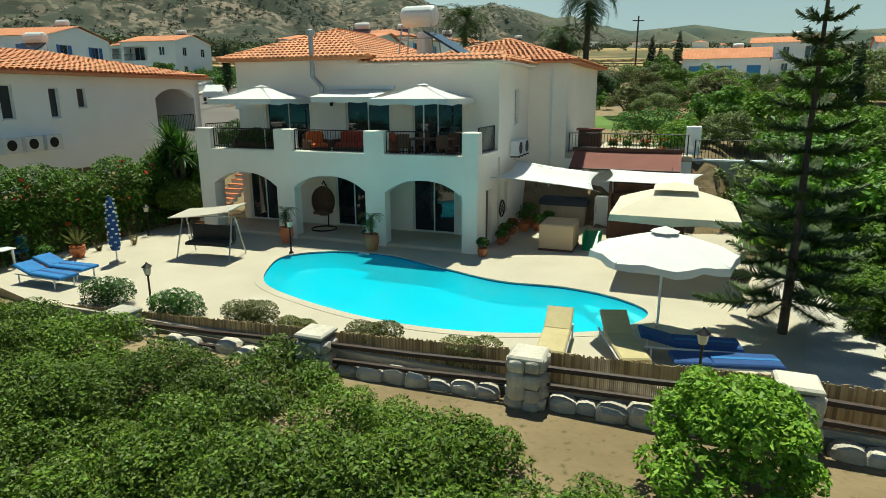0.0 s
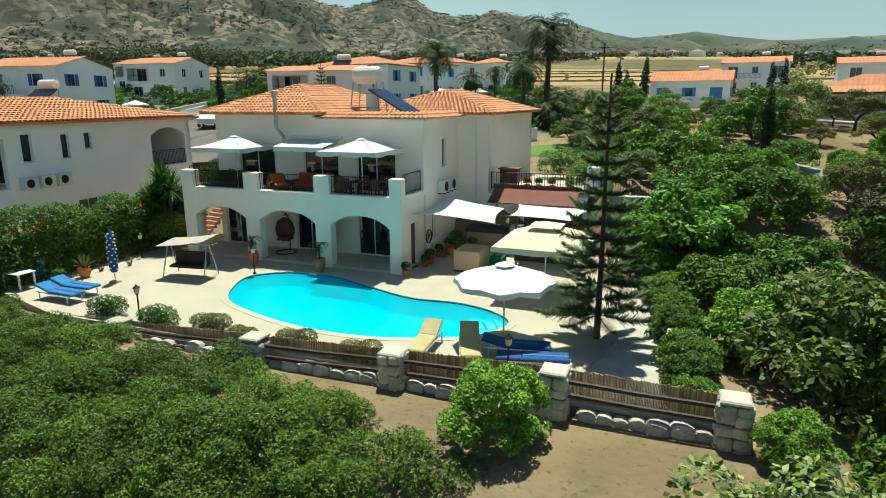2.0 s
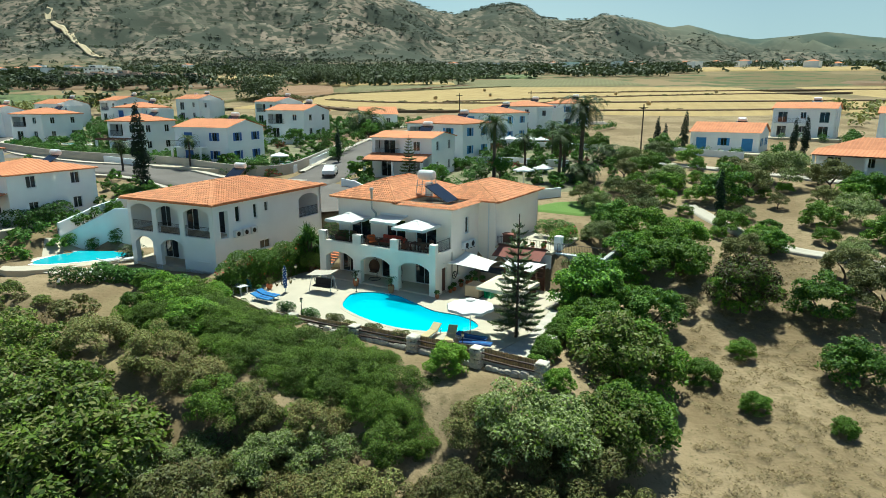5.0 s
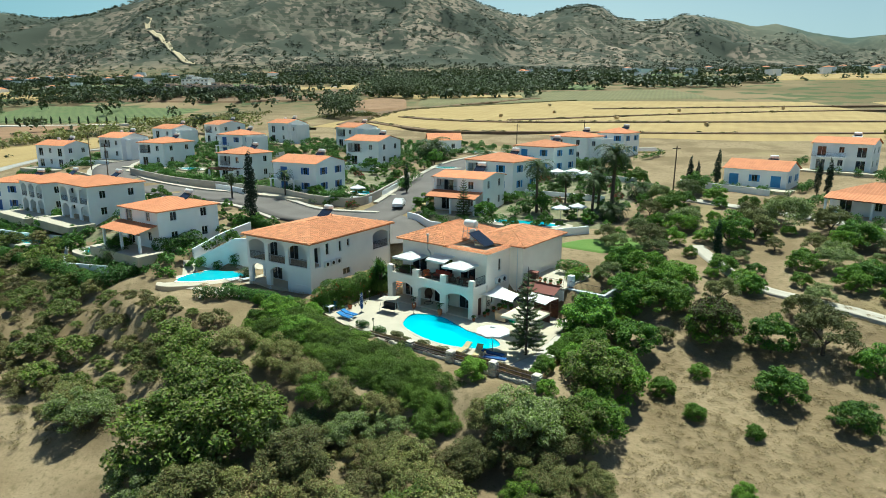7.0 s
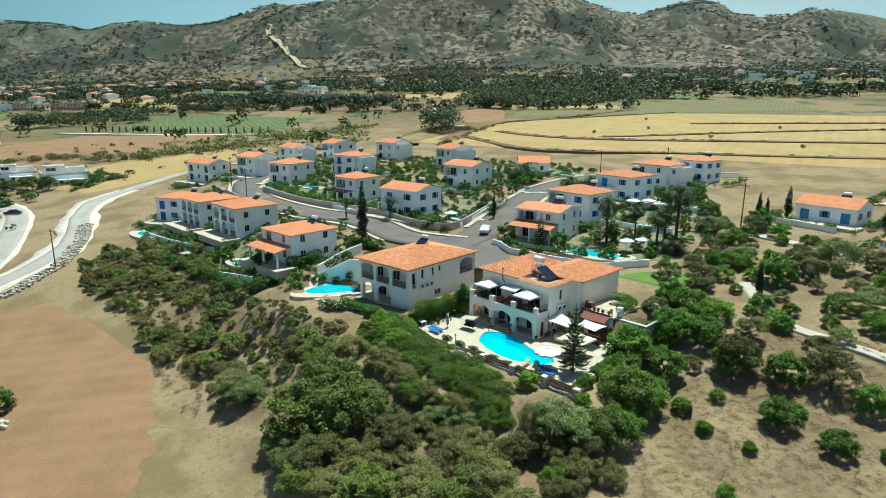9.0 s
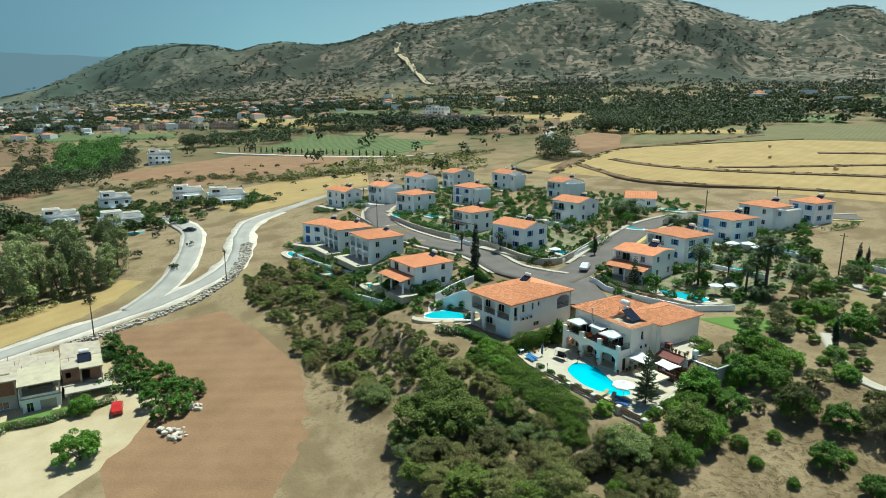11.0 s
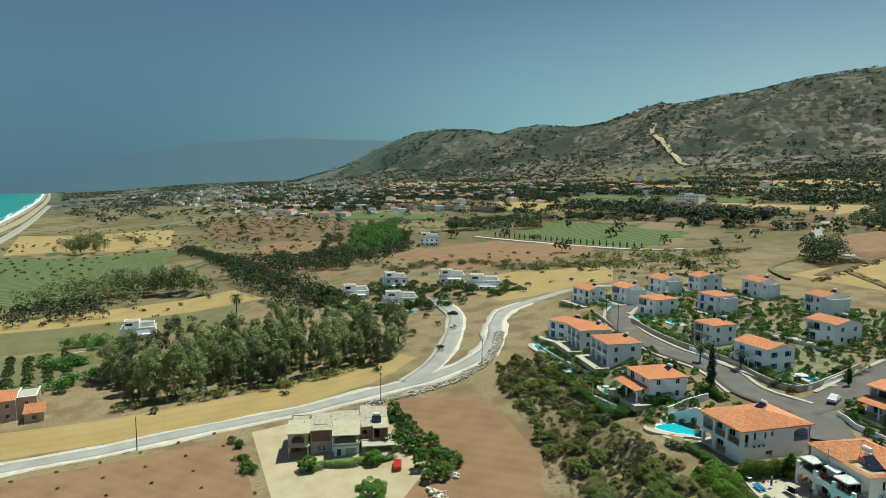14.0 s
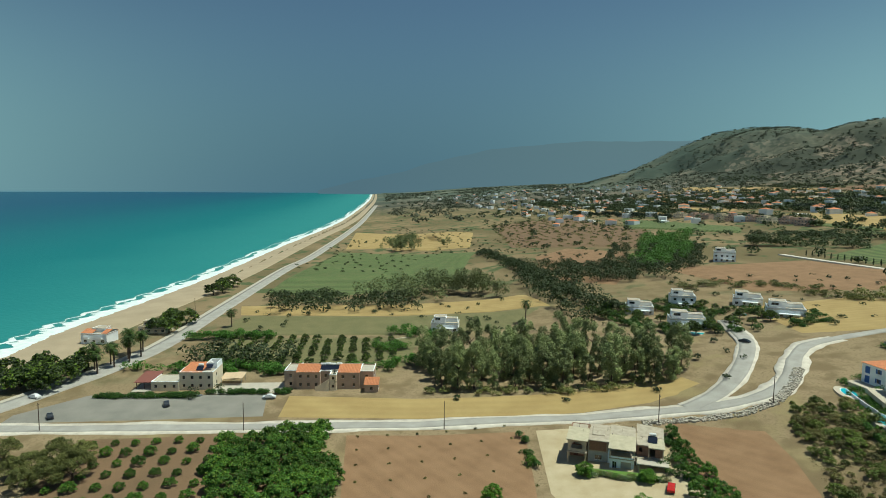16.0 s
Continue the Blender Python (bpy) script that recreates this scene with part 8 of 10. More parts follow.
villa_far(-114.5, 99.0, -13, 9, 8, 5.6, "gable", loggia=True, chimney=True, wing=2.0)
villa_far(-95.0, 90.3, -10, 8.5, 9.5, 5.6, "hip", loggia=True)
villa_far(-116.0, 121.5, -20, 10, 8, 5.6, "gable", wing=2.5)
villa_far(-108.0, 135.5, -26, 9, 9, 5.6, "gable", loggia=True)
villa_far(-85.5, 109.5, -16, 9.2, 8, 5.6, "hip", "blue", balcony=True, wing=2.2)
villa_far(-88.0, 140.0, -22, 9.5, 7.5, 5.8, "gable", chimney=True, wing=2.6)
villa_far(-63.5, 76.5, -16, 7.6, 8, 5.6, "hip", pergola=True, loggia=True)
villa_far(-45.3, 67.2, -14, 10.4, 8.5, 5.7, "gable", "blue", balcony=True, label="white villa with cobalt blue doors and shutters")
villa_far(-61.0, 131.5, -22, 7.5, 9.5, 5.6, "gable", loggia=True, wing=2.4)
villa_far(-44.6, 100.5, -16, 9.6, 9, 5.7, "gable", loggia=True)
villa_far(-31.0, 125.0, 20, 9.0, 8.0, 3.0, "gable", heater=False, ridge=1.8, label="low white cottage with a wide terracotta gable roof")
villa_far(-11.5, 59.5, -14, 9.0, 8.5, 5.4, "gable", pergola="tiled", loggia=True, ridge=0.7, label="white villa with solar panels and a tiled veranda")
villa_far(-9.8, 76.3, -25, 10.6, 9, 5.6, "hip", "sky", loggia=True, label="white villa with blue windows by the lane")
villa_far(-3.6, 98.0, -28, 10, 9.2, 5.6, "hip", "sky", balcony=True, label="white villa with sky-blue doors and a covered terrace")
villa_far(2.5, 117.0, -27, 10, 8.5, 5.6, "hip", wing=3.0)
villa_far(13.5, 126.5, -29, 7.5, 8, 5.6, "hip", "sky", balcony=True, label="white villa with sky-blue doors at the end of the lane")
villa_far(38.0, 90.0, -28, 11, 8.5, 3.1, "gable", "sky", ridge=1.6, label="low white cottage with sky-blue doors and a tiled roof")
villa_far(50.0, 68.8, -36, 13, 9, 3.0, "hip", heater=True, pergola="tiled", ridge=1.7, label="low white bungalow with a deep tiled veranda")
villa_far(59.0, 112.0, -30, 11, 8, 5.6, "gable", balcony=True)
villa_far(73.0, 100.0, -30, 10, 8, 5.6, "gable")
for x, y, a, b in ((-98.5, 50.5, 4.2, 2.2), (-77.0, 42.4, 4.2, 2.2), (-55.0, 34.0, 3.0, 1.8), (-88, 84, 3.6, 2.0), (-71, 100, 3.2, 1.8), (-27, 69.5, 3.6, 1.7), (4.5, 53.5, 4.8, 2.3), (9.0, 74.0, 3.4, 1.9), (14.5, 93.5, 4.4, 2.5), (-17.5, 127.5, 3.2, 1.8), (-79, 88, 3.6, 1.4), (-20, 100, 2.6, 1.5)):
    far_pool("swimming_pool", x, y, -18, a, b)
for line in ([(-100, 50), (-84, 45), (-66, 39)], [(-66, 39), (-58, 30), (-48, 27.5)], [(-63, 70), (-50, 64.5)], [(-33, 62), (-24, 62), (-23, 76)], [(-14, 53), (-2, 49), (8, 47), (14, 50)], [(2, 73), (16, 70)], [(6, 92), (22, 88)], [(-74, 98), (-66, 116)], [(-54, 96), (-34, 92)], [(-120, 92), (-104, 90)], [(-118, 118), (-100, 113)], [(30, 88), (44, 80)]):
    white_wall("garden_wall", line, 1.1)

# ---- the plain: unfinished house, coast buildings, flat-roofed houses ----
UFP = pose(-89.2, -34.6, -12.5, 0, 0, 66)
UF = thing("unfinished_house", UFP, "unfinished two-storey house of bare concrete and brick with open balconies", "house")
BRICKWORK = mat("red_hollow_brick", (0.30, 0.165, 0.105), (0.21, 0.115, 0.075), 0.35, 0.9, 0.5, 0.12)
SCREED = mat("pale_roof_screed", (0.55, 0.49, 0.34), (0.40, 0.35, 0.25), 1.6, 0.95, 0.4, 0.15)


def shell(x0, y0, x1, y1, z0, z1, holes=(), left=(), right=()):
    """Four walls of a block, with holes in its front and sides."""
    return Geo().wall(x0, y0, x1, y0, z0, z1, 0.25, list(holes)).wall(x1, y0 + 0.25, x1, y1 - 0.25, z0, z1, 0.25, list(right)).wall(x1, y1, x0, y1, z0, z1, 0.25).wall(x0, y1 - 0.25, x0, y0 + 0.25, z0, z1, 0.25, list(left))


# open tower with an arched balcony
for zz in (0.0, 3.1):
    for x in (0.0, 4.2):
        for y in (-1.2, 2.6):
            part("column", Geo().box(x, y, zz - (0.6 if zz == 0 else 0), x + 0.3, y + 0.3, zz + 2.85), CONCRETE, UF)
part("arch_front", Geo().arcade(0.3, 4.2, -1.2, -0.9, 3.1, 6.0, [(0.9, 3.6, 4.7, 0.9)], 16), CONCRETE, UF, "grey concrete arch")
part("tower_floor", Geo().slab(-0.3, -1.6, 2.85, 4.8, 3.0, 3.1), CONCRETE, UF)
part("tower_roof", Geo().slab(-0.4, -1.7, 5.98, 4.9, 6.0, 6.2).add([(-0.4, -1.7, 6.2), (4.9, -1.7, 6.2), (4.9, 6.0, 6.55), (-0.4, 6.0, 6.55)], [(0, 1, 2, 3)]), SCREED, UF, "pale sloping roof slab")
part("tower_back", shell(0.0, 2.9, 4.5, 10.5, -0.6, 6.0, [(1.2, 2.3, 0.0, 2.1), (1.4, 2.8, 3.2, 5.2)]), BRICKWORK, UF, "bare brick wall")
part("tower_door", Geo().box(1.2, 3.0, 0.0, 2.3, 3.06, 2.1), WOOD, UF)
part("balcony_rail", Geo().box(0.3, -1.18, 3.1, 4.2, -1.06, 3.75), CONCRETE, UF)
part("inner_shade", Geo().box(0.3, 3.2, 0.0, 4.2, 10.2, 5.9), CONCRETE, UF)
# brick block
part("lower_block", shell(4.9, 0.6, 9.6, 10.5, -0.6, 3.0, [(1.6, 3.4, 0.9, 2.1)]), GREYWALL, UF, "grey rendered lower walls")
part("upper_block", shell(4.9, 0.6, 9.6, 10.5, 3.2, 5.9, [], [(6.6, 7.6, 4.0, 5.1)]), BRICKWORK, UF, "bare red brick upper walls")
for x in (4.85, 9.35):
    part("column", Geo().box(x, 0.55, 3.2, x + 0.3, 0.62, 5.9), CONCRETE, UF)
part("ring_beam", Geo().box(4.8, 0.5, 2.98, 9.7, 10.6, 3.22), CONCRETE, UF)
part("roof_slab", Geo().slab(4.9, -0.2, 5.9, 9.9, 10.9, 6.15), CONCRETE, UF)
part("roof_rubble", Geo().slab(5.6, 3.0, 6.15, 8.8, 7.2, 6.4, 0.12), CONCRETE, UF)
# white block with the broad balcony
part("front_block", shell(10.3, -2.0, 16.0, 10.5, -0.6, 3.0, [(0.6, 1.6, 0.0, 2.15), (2.6, 5.0, 0.35, 2.3)]), PLASTER, UF, "white rendered lower walls")
part("balcony_slab", Geo().slab(10.1, -2.4, 3.0, 16.2, 10.6, 3.22), CONCRETE, UF)
part("balcony_parapet", Geo().box(10.2, -2.3, 3.22, 16.1, -2.15, 3.6), PLASTER, UF)
part("balcony_back", shell(10.3, 1.6, 16.0, 10.5, 3.22, 5.6, [(0.9, 4.6, 3.3, 5.2)]), GREYWALL, UF)
for x in (10.2, 15.8):
    part("column", Geo().box(x, -2.3, 3.22, x + 0.28, -2.02, 5.6), CONCRETE, UF)
part("roof_slab", Geo().add([(9.9, -2.9, 5.55), (16.3, -2.9, 5.55), (16.3, 4.2, 6.35), (9.9, 4.2, 6.35), (9.9, -2.9, 5.75), (16.3, -2.9, 5.75), (16.3, 4.2, 6.55), (9.9, 4.2, 6.55)], [(3, 2, 1, 0), (4, 5, 6, 7), (0, 1, 5, 4), (1, 2, 6, 5), (2, 3, 7, 6), (3, 0, 4, 7)]), SCREED, UF, "pale sloping roof slab")
part("roof_slab", Geo().slab(10.0, 4.2, 6.2, 16.2, 10.8, 6.45), CONCRETE, UF)
part("garage_shutter", Geo().box(12.9, -1.9, 0.35, 15.3, -1.85, 2.3), KERB_PALE, UF)
window(UF, 11.4, -2.0, 0.0, 1.0, 2.15, 0, ALU, None, False, "glass_door")
window(UF, 7.4, 0.6, 0.9, 1.8, 1.2, 0, ALU, None, True)
part("stair_wedge", Geo().add([(9.7, 0.5, 0), (10.3, 0.5, 0), (10.3, 0.5, 5.6), (9.7, 0.5, 3.2), (9.7, 3.0, 0), (10.3, 3.0, 0), (10.3, 3.0, 5.6), (9.7, 3.0, 3.2)], [(0, 1, 2, 3), (7, 6, 5, 4), (3, 2, 6, 7)]), PLASTER, UF)
# brick end with the porch slab
part("end_block", shell(16.5, 0.4, 22.6, 10.5, -0.6, 3.0, [(1.0, 2.0, 0.9, 2.0), (3.4, 4.4, 0.0, 2.1)]), PLASTER, UF)
part("end_upper", shell(16.5, 1.0, 22.6, 10.5, 3.2, 5.9, [(0.5, 1.3, 4.2, 5.2), (3.0, 4.3, 3.3, 5.4)]), BRICKWORK, UF, "bare red brick upper walls")
part("floor_slab", Geo().slab(16.3, -0.2, 3.0, 22.9, 10.7, 3.2), CONCRETE, UF)
part("porch_slab", Geo().slab(16.6, -3.2, 2.75, 24.0, 0.35, 3.0, 0.04), KERB_PALE, UF, "cream porch slab")
for x in (17.0, 23.4):
    part("porch_post", Geo().box(x, -2.9, -0.5, x + 0.25, -2.65, 2.75), CONCRETE, UF)
for x in (19.2, 22.5):
    part("column", Geo().box(x, -0.1, 3.2, x + 0.25, 0.15, 5.9), CONCRETE, UF)
part("roof_slab", Geo().slab(16.4, 0.6, 5.9, 19.2, 10.8, 6.15), CONCRETE, UF)
part("roof_slab", Geo().slab(19.2, -0.5, 5.9, 23.0, 6.0, 6.12), SCREED, UF)
part("roof_slab", Geo().add([(16.4, 6.0, 6.2), (23.0, 6.0, 6.2), (23.0, 11.0, 7.0), (16.4, 11.0, 7.6), (16.4, 6.0, 6.0), (23.0, 6.0, 6.0), (23.0, 11.0, 6.8), (16.4, 11.0, 7.4)], [(0, 1, 2, 3), (7, 6, 5, 4), (0, 4, 5, 1), (1, 5, 6, 2), (2, 6, 7, 3), (3, 7, 4, 0)]), CONCRETE, UF)
for i in range(18):
    part("starter_bar", Geo().tube([(1.2 * i + 0.9, 10.3 - 3.2 * (i % 3), 6.1), (1.2 * i + 0.95, 10.3 - 3.2 * (i % 3), 7.0)], 0.03, n=4), IRON, UF)
solar_heater(UFP @ pose(20.2, 3.6, 6.12), size=1.15)
part("porch_floor", Geo().slab(10.3, -4.6, -0.5, 16.2, -2.02, 0.06), TERRACOTTA, UF, "tan tiled porch floor")
patch("lawn", [tuple((UFP @ Vector((a, b, 0))).xy) for a, b in ((4, -3.2), (21, -3.6), (21, -6.4), (4, -6.6))], LAWN, "small green lawn before the unfinished house", "lawn", 0.22, 2)
rs_u = random.Random(8)
for i in range(16):
    q = UFP @ Vector((3.5 + 1.25 * i, -7.2 + rs_u.uniform(-0.8, 0.8), 0))
    hedge("flower_bush" if i % 3 else "garden_bush", 1.7, 1.3, 1.1 + 0.4 * rs_u.random(), on_ground(q.x, q.y, 70), "low garden bush with white flowers beside the lawn" if i % 3 else "low green bush beside the lawn", LEAF_OLIVE if i % 2 else LEAF_HEDGE, 700, 0.11, PETAL_WHITE if i % 3 else None, "shrub")
for cx_r, cy_r in ((-59, -10), (-54, -16)):
    pile = thing("rubble_pile", on_ground(cx_r, cy_r), "heap of broken stones and timber on the earth", "rubble", "rubble piles")
    for i in range(26):
        stone(pile, rs_u.gauss(0, 1.3), rs_u.gauss(0, 0.8), 0.15 + 0.3 * rs_u.random(), rs_u.uniform(0.35, 0.9), i, rs_u.uniform(0, 360), 0.7)


def flat_house(x, y, turn, wide, deep, high, label, wall_m=PLASTER, level=None, group="flat-roofed houses", roof=None):
    z = float(ground_height(x + 3, y + 3)) if level is None else level
    ob = thing("house", pose(x, y, z, 0, 0, turn), label, "house", group)
    holes = []
    for s in range(max(1, int(high / 2.8))):
        for i in range(max(2, int(wide / 3.2))):
            c = wide * (i + 0.5) / max(2, int(wide / 3.2))
            holes.append((c - 0.7, c + 0.7, 0.8 + 2.9 * s, 2.1 + 2.9 * s))
    part("wall", Geo().wall(0, 0, wide, 0, -1.5, high, 0.25, holes).wall(wide, 0.25, wide, deep - 0.25, -1.5, high, 0.25).wall(wide, deep, 0, deep, -1.5, high, 0.25, holes).wall(0, deep - 0.25, 0, 0.25, -1.5, high, 0.25), wall_m, ob)
    part("roof_slab", Geo().slab(-0.15, -0.15, high - 0.5, wide + 0.15, deep + 0.15, high - 0.3), CONCRETE, ob)
    for a, b, lo, hi in holes:
        window(ob, (a + b) / 2, 0, lo, b - a, hi - lo, 0)
    for x0, x1, y0, y1, z0, z1 in ((wide * 0.08, wide * 0.52, deep * 0.35, deep - 0.3, high - 0.3, high + 2.5), (wide * 0.52, wide * 0.95, deep * 0.55, deep - 0.3, high - 0.3, high + 1.5)) if not roof else ((wide * 0.25, wide * 0.75, deep * 0.4, deep - 0.2, high - 0.3, high + 1.6),):
        gap = [(0.6, 0.6 + (x1 - x0) * 0.45, z0 + 0.9, z0 + 2.1)] if z1 - z0 > 2.2 else []
        up = part("upper_block", Geo().wall(x0, y0, x1, y0, z0, z1, 0.2, gap).wall(x1, y0 + 0.2, x1, y1, z0, z1, 0.2).wall(x1, y1, x0, y1, z0, z1, 0.2).wall(x0, y1, x0, y0 + 0.2, z0, z1, 0.2), wall_m, ob)
        part("upper_roof", Geo().slab(x0 - 0.1, y0 - 0.1, z1 - 0.25, x1 + 0.1, y1 + 0.1, z1 - 0.1), CONCRETE, up)
        if gap:
            window(ob, x0 + (gap[0][0] + gap[0][1]) / 2, y0, gap[0][2], gap[0][1] - gap[0][0], 1.2, 0)
    if not roof:
        part("terrace_parapet", Geo().wall(0, 0, wide, 0, high - 0.3, high + 0.35, 0.15).wall(wide, 0.15, wide, deep, high - 0.3, high + 0.35, 0.15).wall(0, deep, 0, 0.15, high - 0.3, high + 0.35, 0.15), wall_m, ob)
        part("porch_roof", Geo().slab(wide * 0.3, -2.2, 2.35, wide * 0.85, -0.02, 2.55), wall_m, ob)
        for xx in (wide * 0.32, wide * 0.82):
            part("porch_post", Geo().box(xx - 0.12, -2.1, -1.0, xx + 0.12, -1.86, 2.35), wall_m, ob)
    if roof:
        ribbed_roof("roof", [((0, 0, high), (wide * 0.45, 0, high), (wide * 0.45, deep * 0.5, high + 1.2), (0, deep * 0.5, high + 1.2)), ((wide * 0.45, deep, high), (0, deep, high), (0, deep * 0.5, high + 1.2), (wide * 0.45, deep * 0.5, high + 1.2))], ob)
        ribbed_roof("roof", [((wide * 0.78, 0, high), (wide + 0.2, 0, high), (wide + 0.2, deep * 0.5, high + 1.1), (wide * 0.78, deep * 0.5, high + 1.1)), ((wide + 0.2, deep, high), (wide * 0.78, deep, high), (wide * 0.78, deep * 0.5, high + 1.1), (wide + 0.2, deep * 0.5, high + 1.1))], ob)
        for k in range(max(2, int(wide / 5))):
            x_b = wide * (k + 0.5) / max(2, int(wide / 5))
            bal = part("balcony", Geo().slab(x_b - 1.3, -1.3, 2.75, x_b + 1.3, 0.0, 2.92), PLASTER, ob)
            part("balcony_front", Geo().box(x_b - 1.3, -1.3, 2.92, x_b + 1.3, -1.2, 3.75), wall_m, bal)
    return ob


for x, y, t, w, d, h in ((-230, 40, 70, 13, 10, 4.0), (-236, 66, 70, 12, 10, 6.0), (-193, 44, 70, 15, 10, 4.5), (-224, 92, 60, 13, 10, 4.0), (-192, 88, 60, 15, 11, 4.5), (-232, -56, 78, 13, 9, 4.5), (-346, 152, 60, 14, 12, 7.0)):
    flat_house(x, y, t, w, d, h, "white flat-roofed modern house among trees")
DUSKY = mat("dusky_pink_render", (0.50, 0.38, 0.29), (0.42, 0.31, 0.24), 1.8, 0.9, 0.15, 0.06)


def blocks(ob, rows_b, wall_m):
    """Walled volumes (name, x0, y0, x1, y1, height) with window rows in the front and a roof set below a parapet."""
    for name, x0, y0, x1, y1, h in rows_b:
        n = max(1, int((x1 - x0) / 2.6))
        holes = [((x1 - x0) * (i + 0.5) / n - 0.45, (x1 - x0) * (i + 0.5) / n + 0.45, 1.0 + 2.9 * k, 2.1 + 2.9 * k) for k in range(max(1, int(h / 2.8))) for i in range(n)]
        sides = [((y1 - y0) * 0.3, (y1 - y0) * 0.3 + 1.0, 1.0 + 2.9 * k, 2.2 + 2.9 * k) for k in range(max(1, int(h / 2.8)))]
        b = part(name, shell(x0, y0, x1, y1, -1.5, h, holes, (), sides), wall_m, ob)
        part("flat_roof", Geo().box(x0 + 0.25, y0 + 0.25, h - 0.5, x1 - 0.25, y1 - 0.25, h - 0.35), KERB_PALE, b)
        part("cornice", Geo().wall(x0 - 0.06, y0 - 0.06, x1 + 0.06, y0 - 0.06, h, h + 0.16, 0.3).wall(x1 + 0.06, y0 + 0.24, x1 + 0.06, y1 + 0.06, h, h + 0.16, 0.3).wall(x0 - 0.06, y1, x0 - 0.06, y0 + 0.24, h, h + 0.16, 0.3), PLASTER, b, "white parapet edge")
        for a, c, lo, hi in holes:
            window(ob, x0 + (a + c) / 2, y0, lo, c - a, hi - lo, 0, WOOD)
        for a, c, lo, hi in sides:
            window(ob, x1, y0 + 0.25 + (a + c) / 2, lo, c - a, hi - lo, 90, WOOD)


CH = pose(-161.8, -150.5, float(ground_height(-160, -146)), 0, 0, 86)
coast_house = thing("coast_house", CH, "cream two-storey coast house with a tiled roof slope and white parapets", "house", "coast buildings")
blocks(coast_house, [("main_block", 0, 0, 11.5, 11, 6.3)], CREAM)
ribbed_roof("roof", [((0.3, -0.3, 6.35), (7.8, -0.3, 6.35), (8.4, 7.5, 7.9), (1.6, 7.5, 7.9))], coast_house)
part("roof_tower", shell(7.6, 5.0, 11.4, 10.9, 6.3, 8.1, [(1.0, 2.0, 6.9, 7.7)]), PLASTER, coast_house)
for k in range(2):
    solar_heater(CH @ pose(6.6 + 2.4 * k, 2.0 + 2.8 * k, 6.6), "tanks on the coast house", 1.2)
hall = thing("restaurant_hall", CH @ pose(-9.5, -0.8, 0), "low cream restaurant hall with a white flat roof", "house", "coast buildings")
blocks(hall, [("hall", 0, 0, 9.4, 9, 3.1)], CREAM)
veranda = thing("veranda", CH @ pose(-15.5, 0.5, 0), "restaurant veranda under a russet sloping roof", "veranda")
for x in (0.3, 2.9, 5.5):
    part("post", Geo().box(x, 0.2, -0.6, x + 0.2, 0.4, 2.5), WOOD, veranda)
    part("post", Geo().box(x, 9.4, -0.6, x + 0.2, 9.6, 3.4), WOOD, veranda)
part("roof", Geo().add([(-0.3, -0.3, 2.5), (6.0, -0.3, 2.5), (6.0, 10.0, 3.5), (-0.3, 10.0, 3.5), (-0.3, -0.3, 2.66), (6.0, -0.3, 2.66), (6.0, 10.0, 3.66), (-0.3, 10.0, 3.66)], [(3, 2, 1, 0), (4, 5, 6, 7), (0, 1, 5, 4), (1, 2, 6, 5), (2, 3, 7, 6), (3, 0, 4, 7)]), BROWN_CLOTH, veranda, "russet roof")
part("floor", Geo().box(-0.3, -2.5, -0.6, 6.0, 9.8, 0.1), KERB_PALE, veranda)
carport = thing("carport", CH @ pose(13.0, 3.5, 0), "tan canvas carport beside the coast house", "carport")
part("canopy", Geo().sheet([[(7.5 * i / 6, 6.0 * j / 4, 2.9 + 0.5 * j / 4 - 0.15 * math.sin(math.pi * i / 3)) for i in range(7)] for j in range(5)], 0.04), TAN_COVER, carport)
for x in (0.2, 7.2):
    for y in (0.2, 5.7):
        part("post", Geo().tube([(x, y, -0.5), (x, y, 2.9 + 0.08 * y)], 0.06, n=6), STEEL, carport)
white_wall("garden_wall", [(-155.8, -166), (-154.2, -141)], 0.7)
patch("yard", [(-156, -140), (-168, -138), (-166, -114), (-155, -114)], KERB_PALE, "pale concrete forecourt between the coast buildings", "yard", 0.2, 4)
AP = pose(-158.5, -114.5, float(ground_height(-157, -98)), 0, 0, 84)
flats = thing("apartment_block", AP, "dusky pink apartment block with tiled roofs and a stair tower", "house", "coast buildings")
blocks(flats, [("left_wing", 0, 0.8, 4.4, 10, 6.2), ("left_block", 4.4, 0, 12.6, 11, 6.0), ("right_block", 18.6, 0, 26.4, 11, 6.0), ("right_wing", 26.4, 0.8, 31.2, 10, 6.2)], DUSKY)
blocks(flats, [("stair_tower", 16.2, -1.6, 18.6, 6, 5.6)], CREAM)
blocks(flats, [("centre_block", 12.6, 1.2, 16.2, 11, 6.0)], DUSKY)
for x0, x1 in ((4.2, 12.4), (18.8, 26.6)):
    ribbed_roof("roof", [((x0, -0.35, 6.05), (x1, -0.35, 6.05), (x1, 5.0, 7.6), (x0, 5.0, 7.6))], flats)
for i in range(8):
    part("stair_step", Geo().box(11.2 + 0.55 * i, -2.0, -0.5, 11.8 + 0.55 * i, -0.9, 0.35 + 0.36 * i), CREAM, flats)
part("stair_parapet", Geo().add([(11.2, -2.12, -0.4), (16.0, -2.12, -0.4), (16.0, -2.12, 4.2), (11.2, -2.12, 1.2), (11.2, -2.0, -0.4), (16.0, -2.0, -0.4), (16.0, -2.0, 4.2), (11.2, -2.0, 1.2)], [(0, 1, 2, 3), (7, 6, 5, 4), (3, 2, 6, 7), (0, 3, 7, 4), (1, 5, 6, 2)]), CREAM, flats, "cream sloping stair wall")
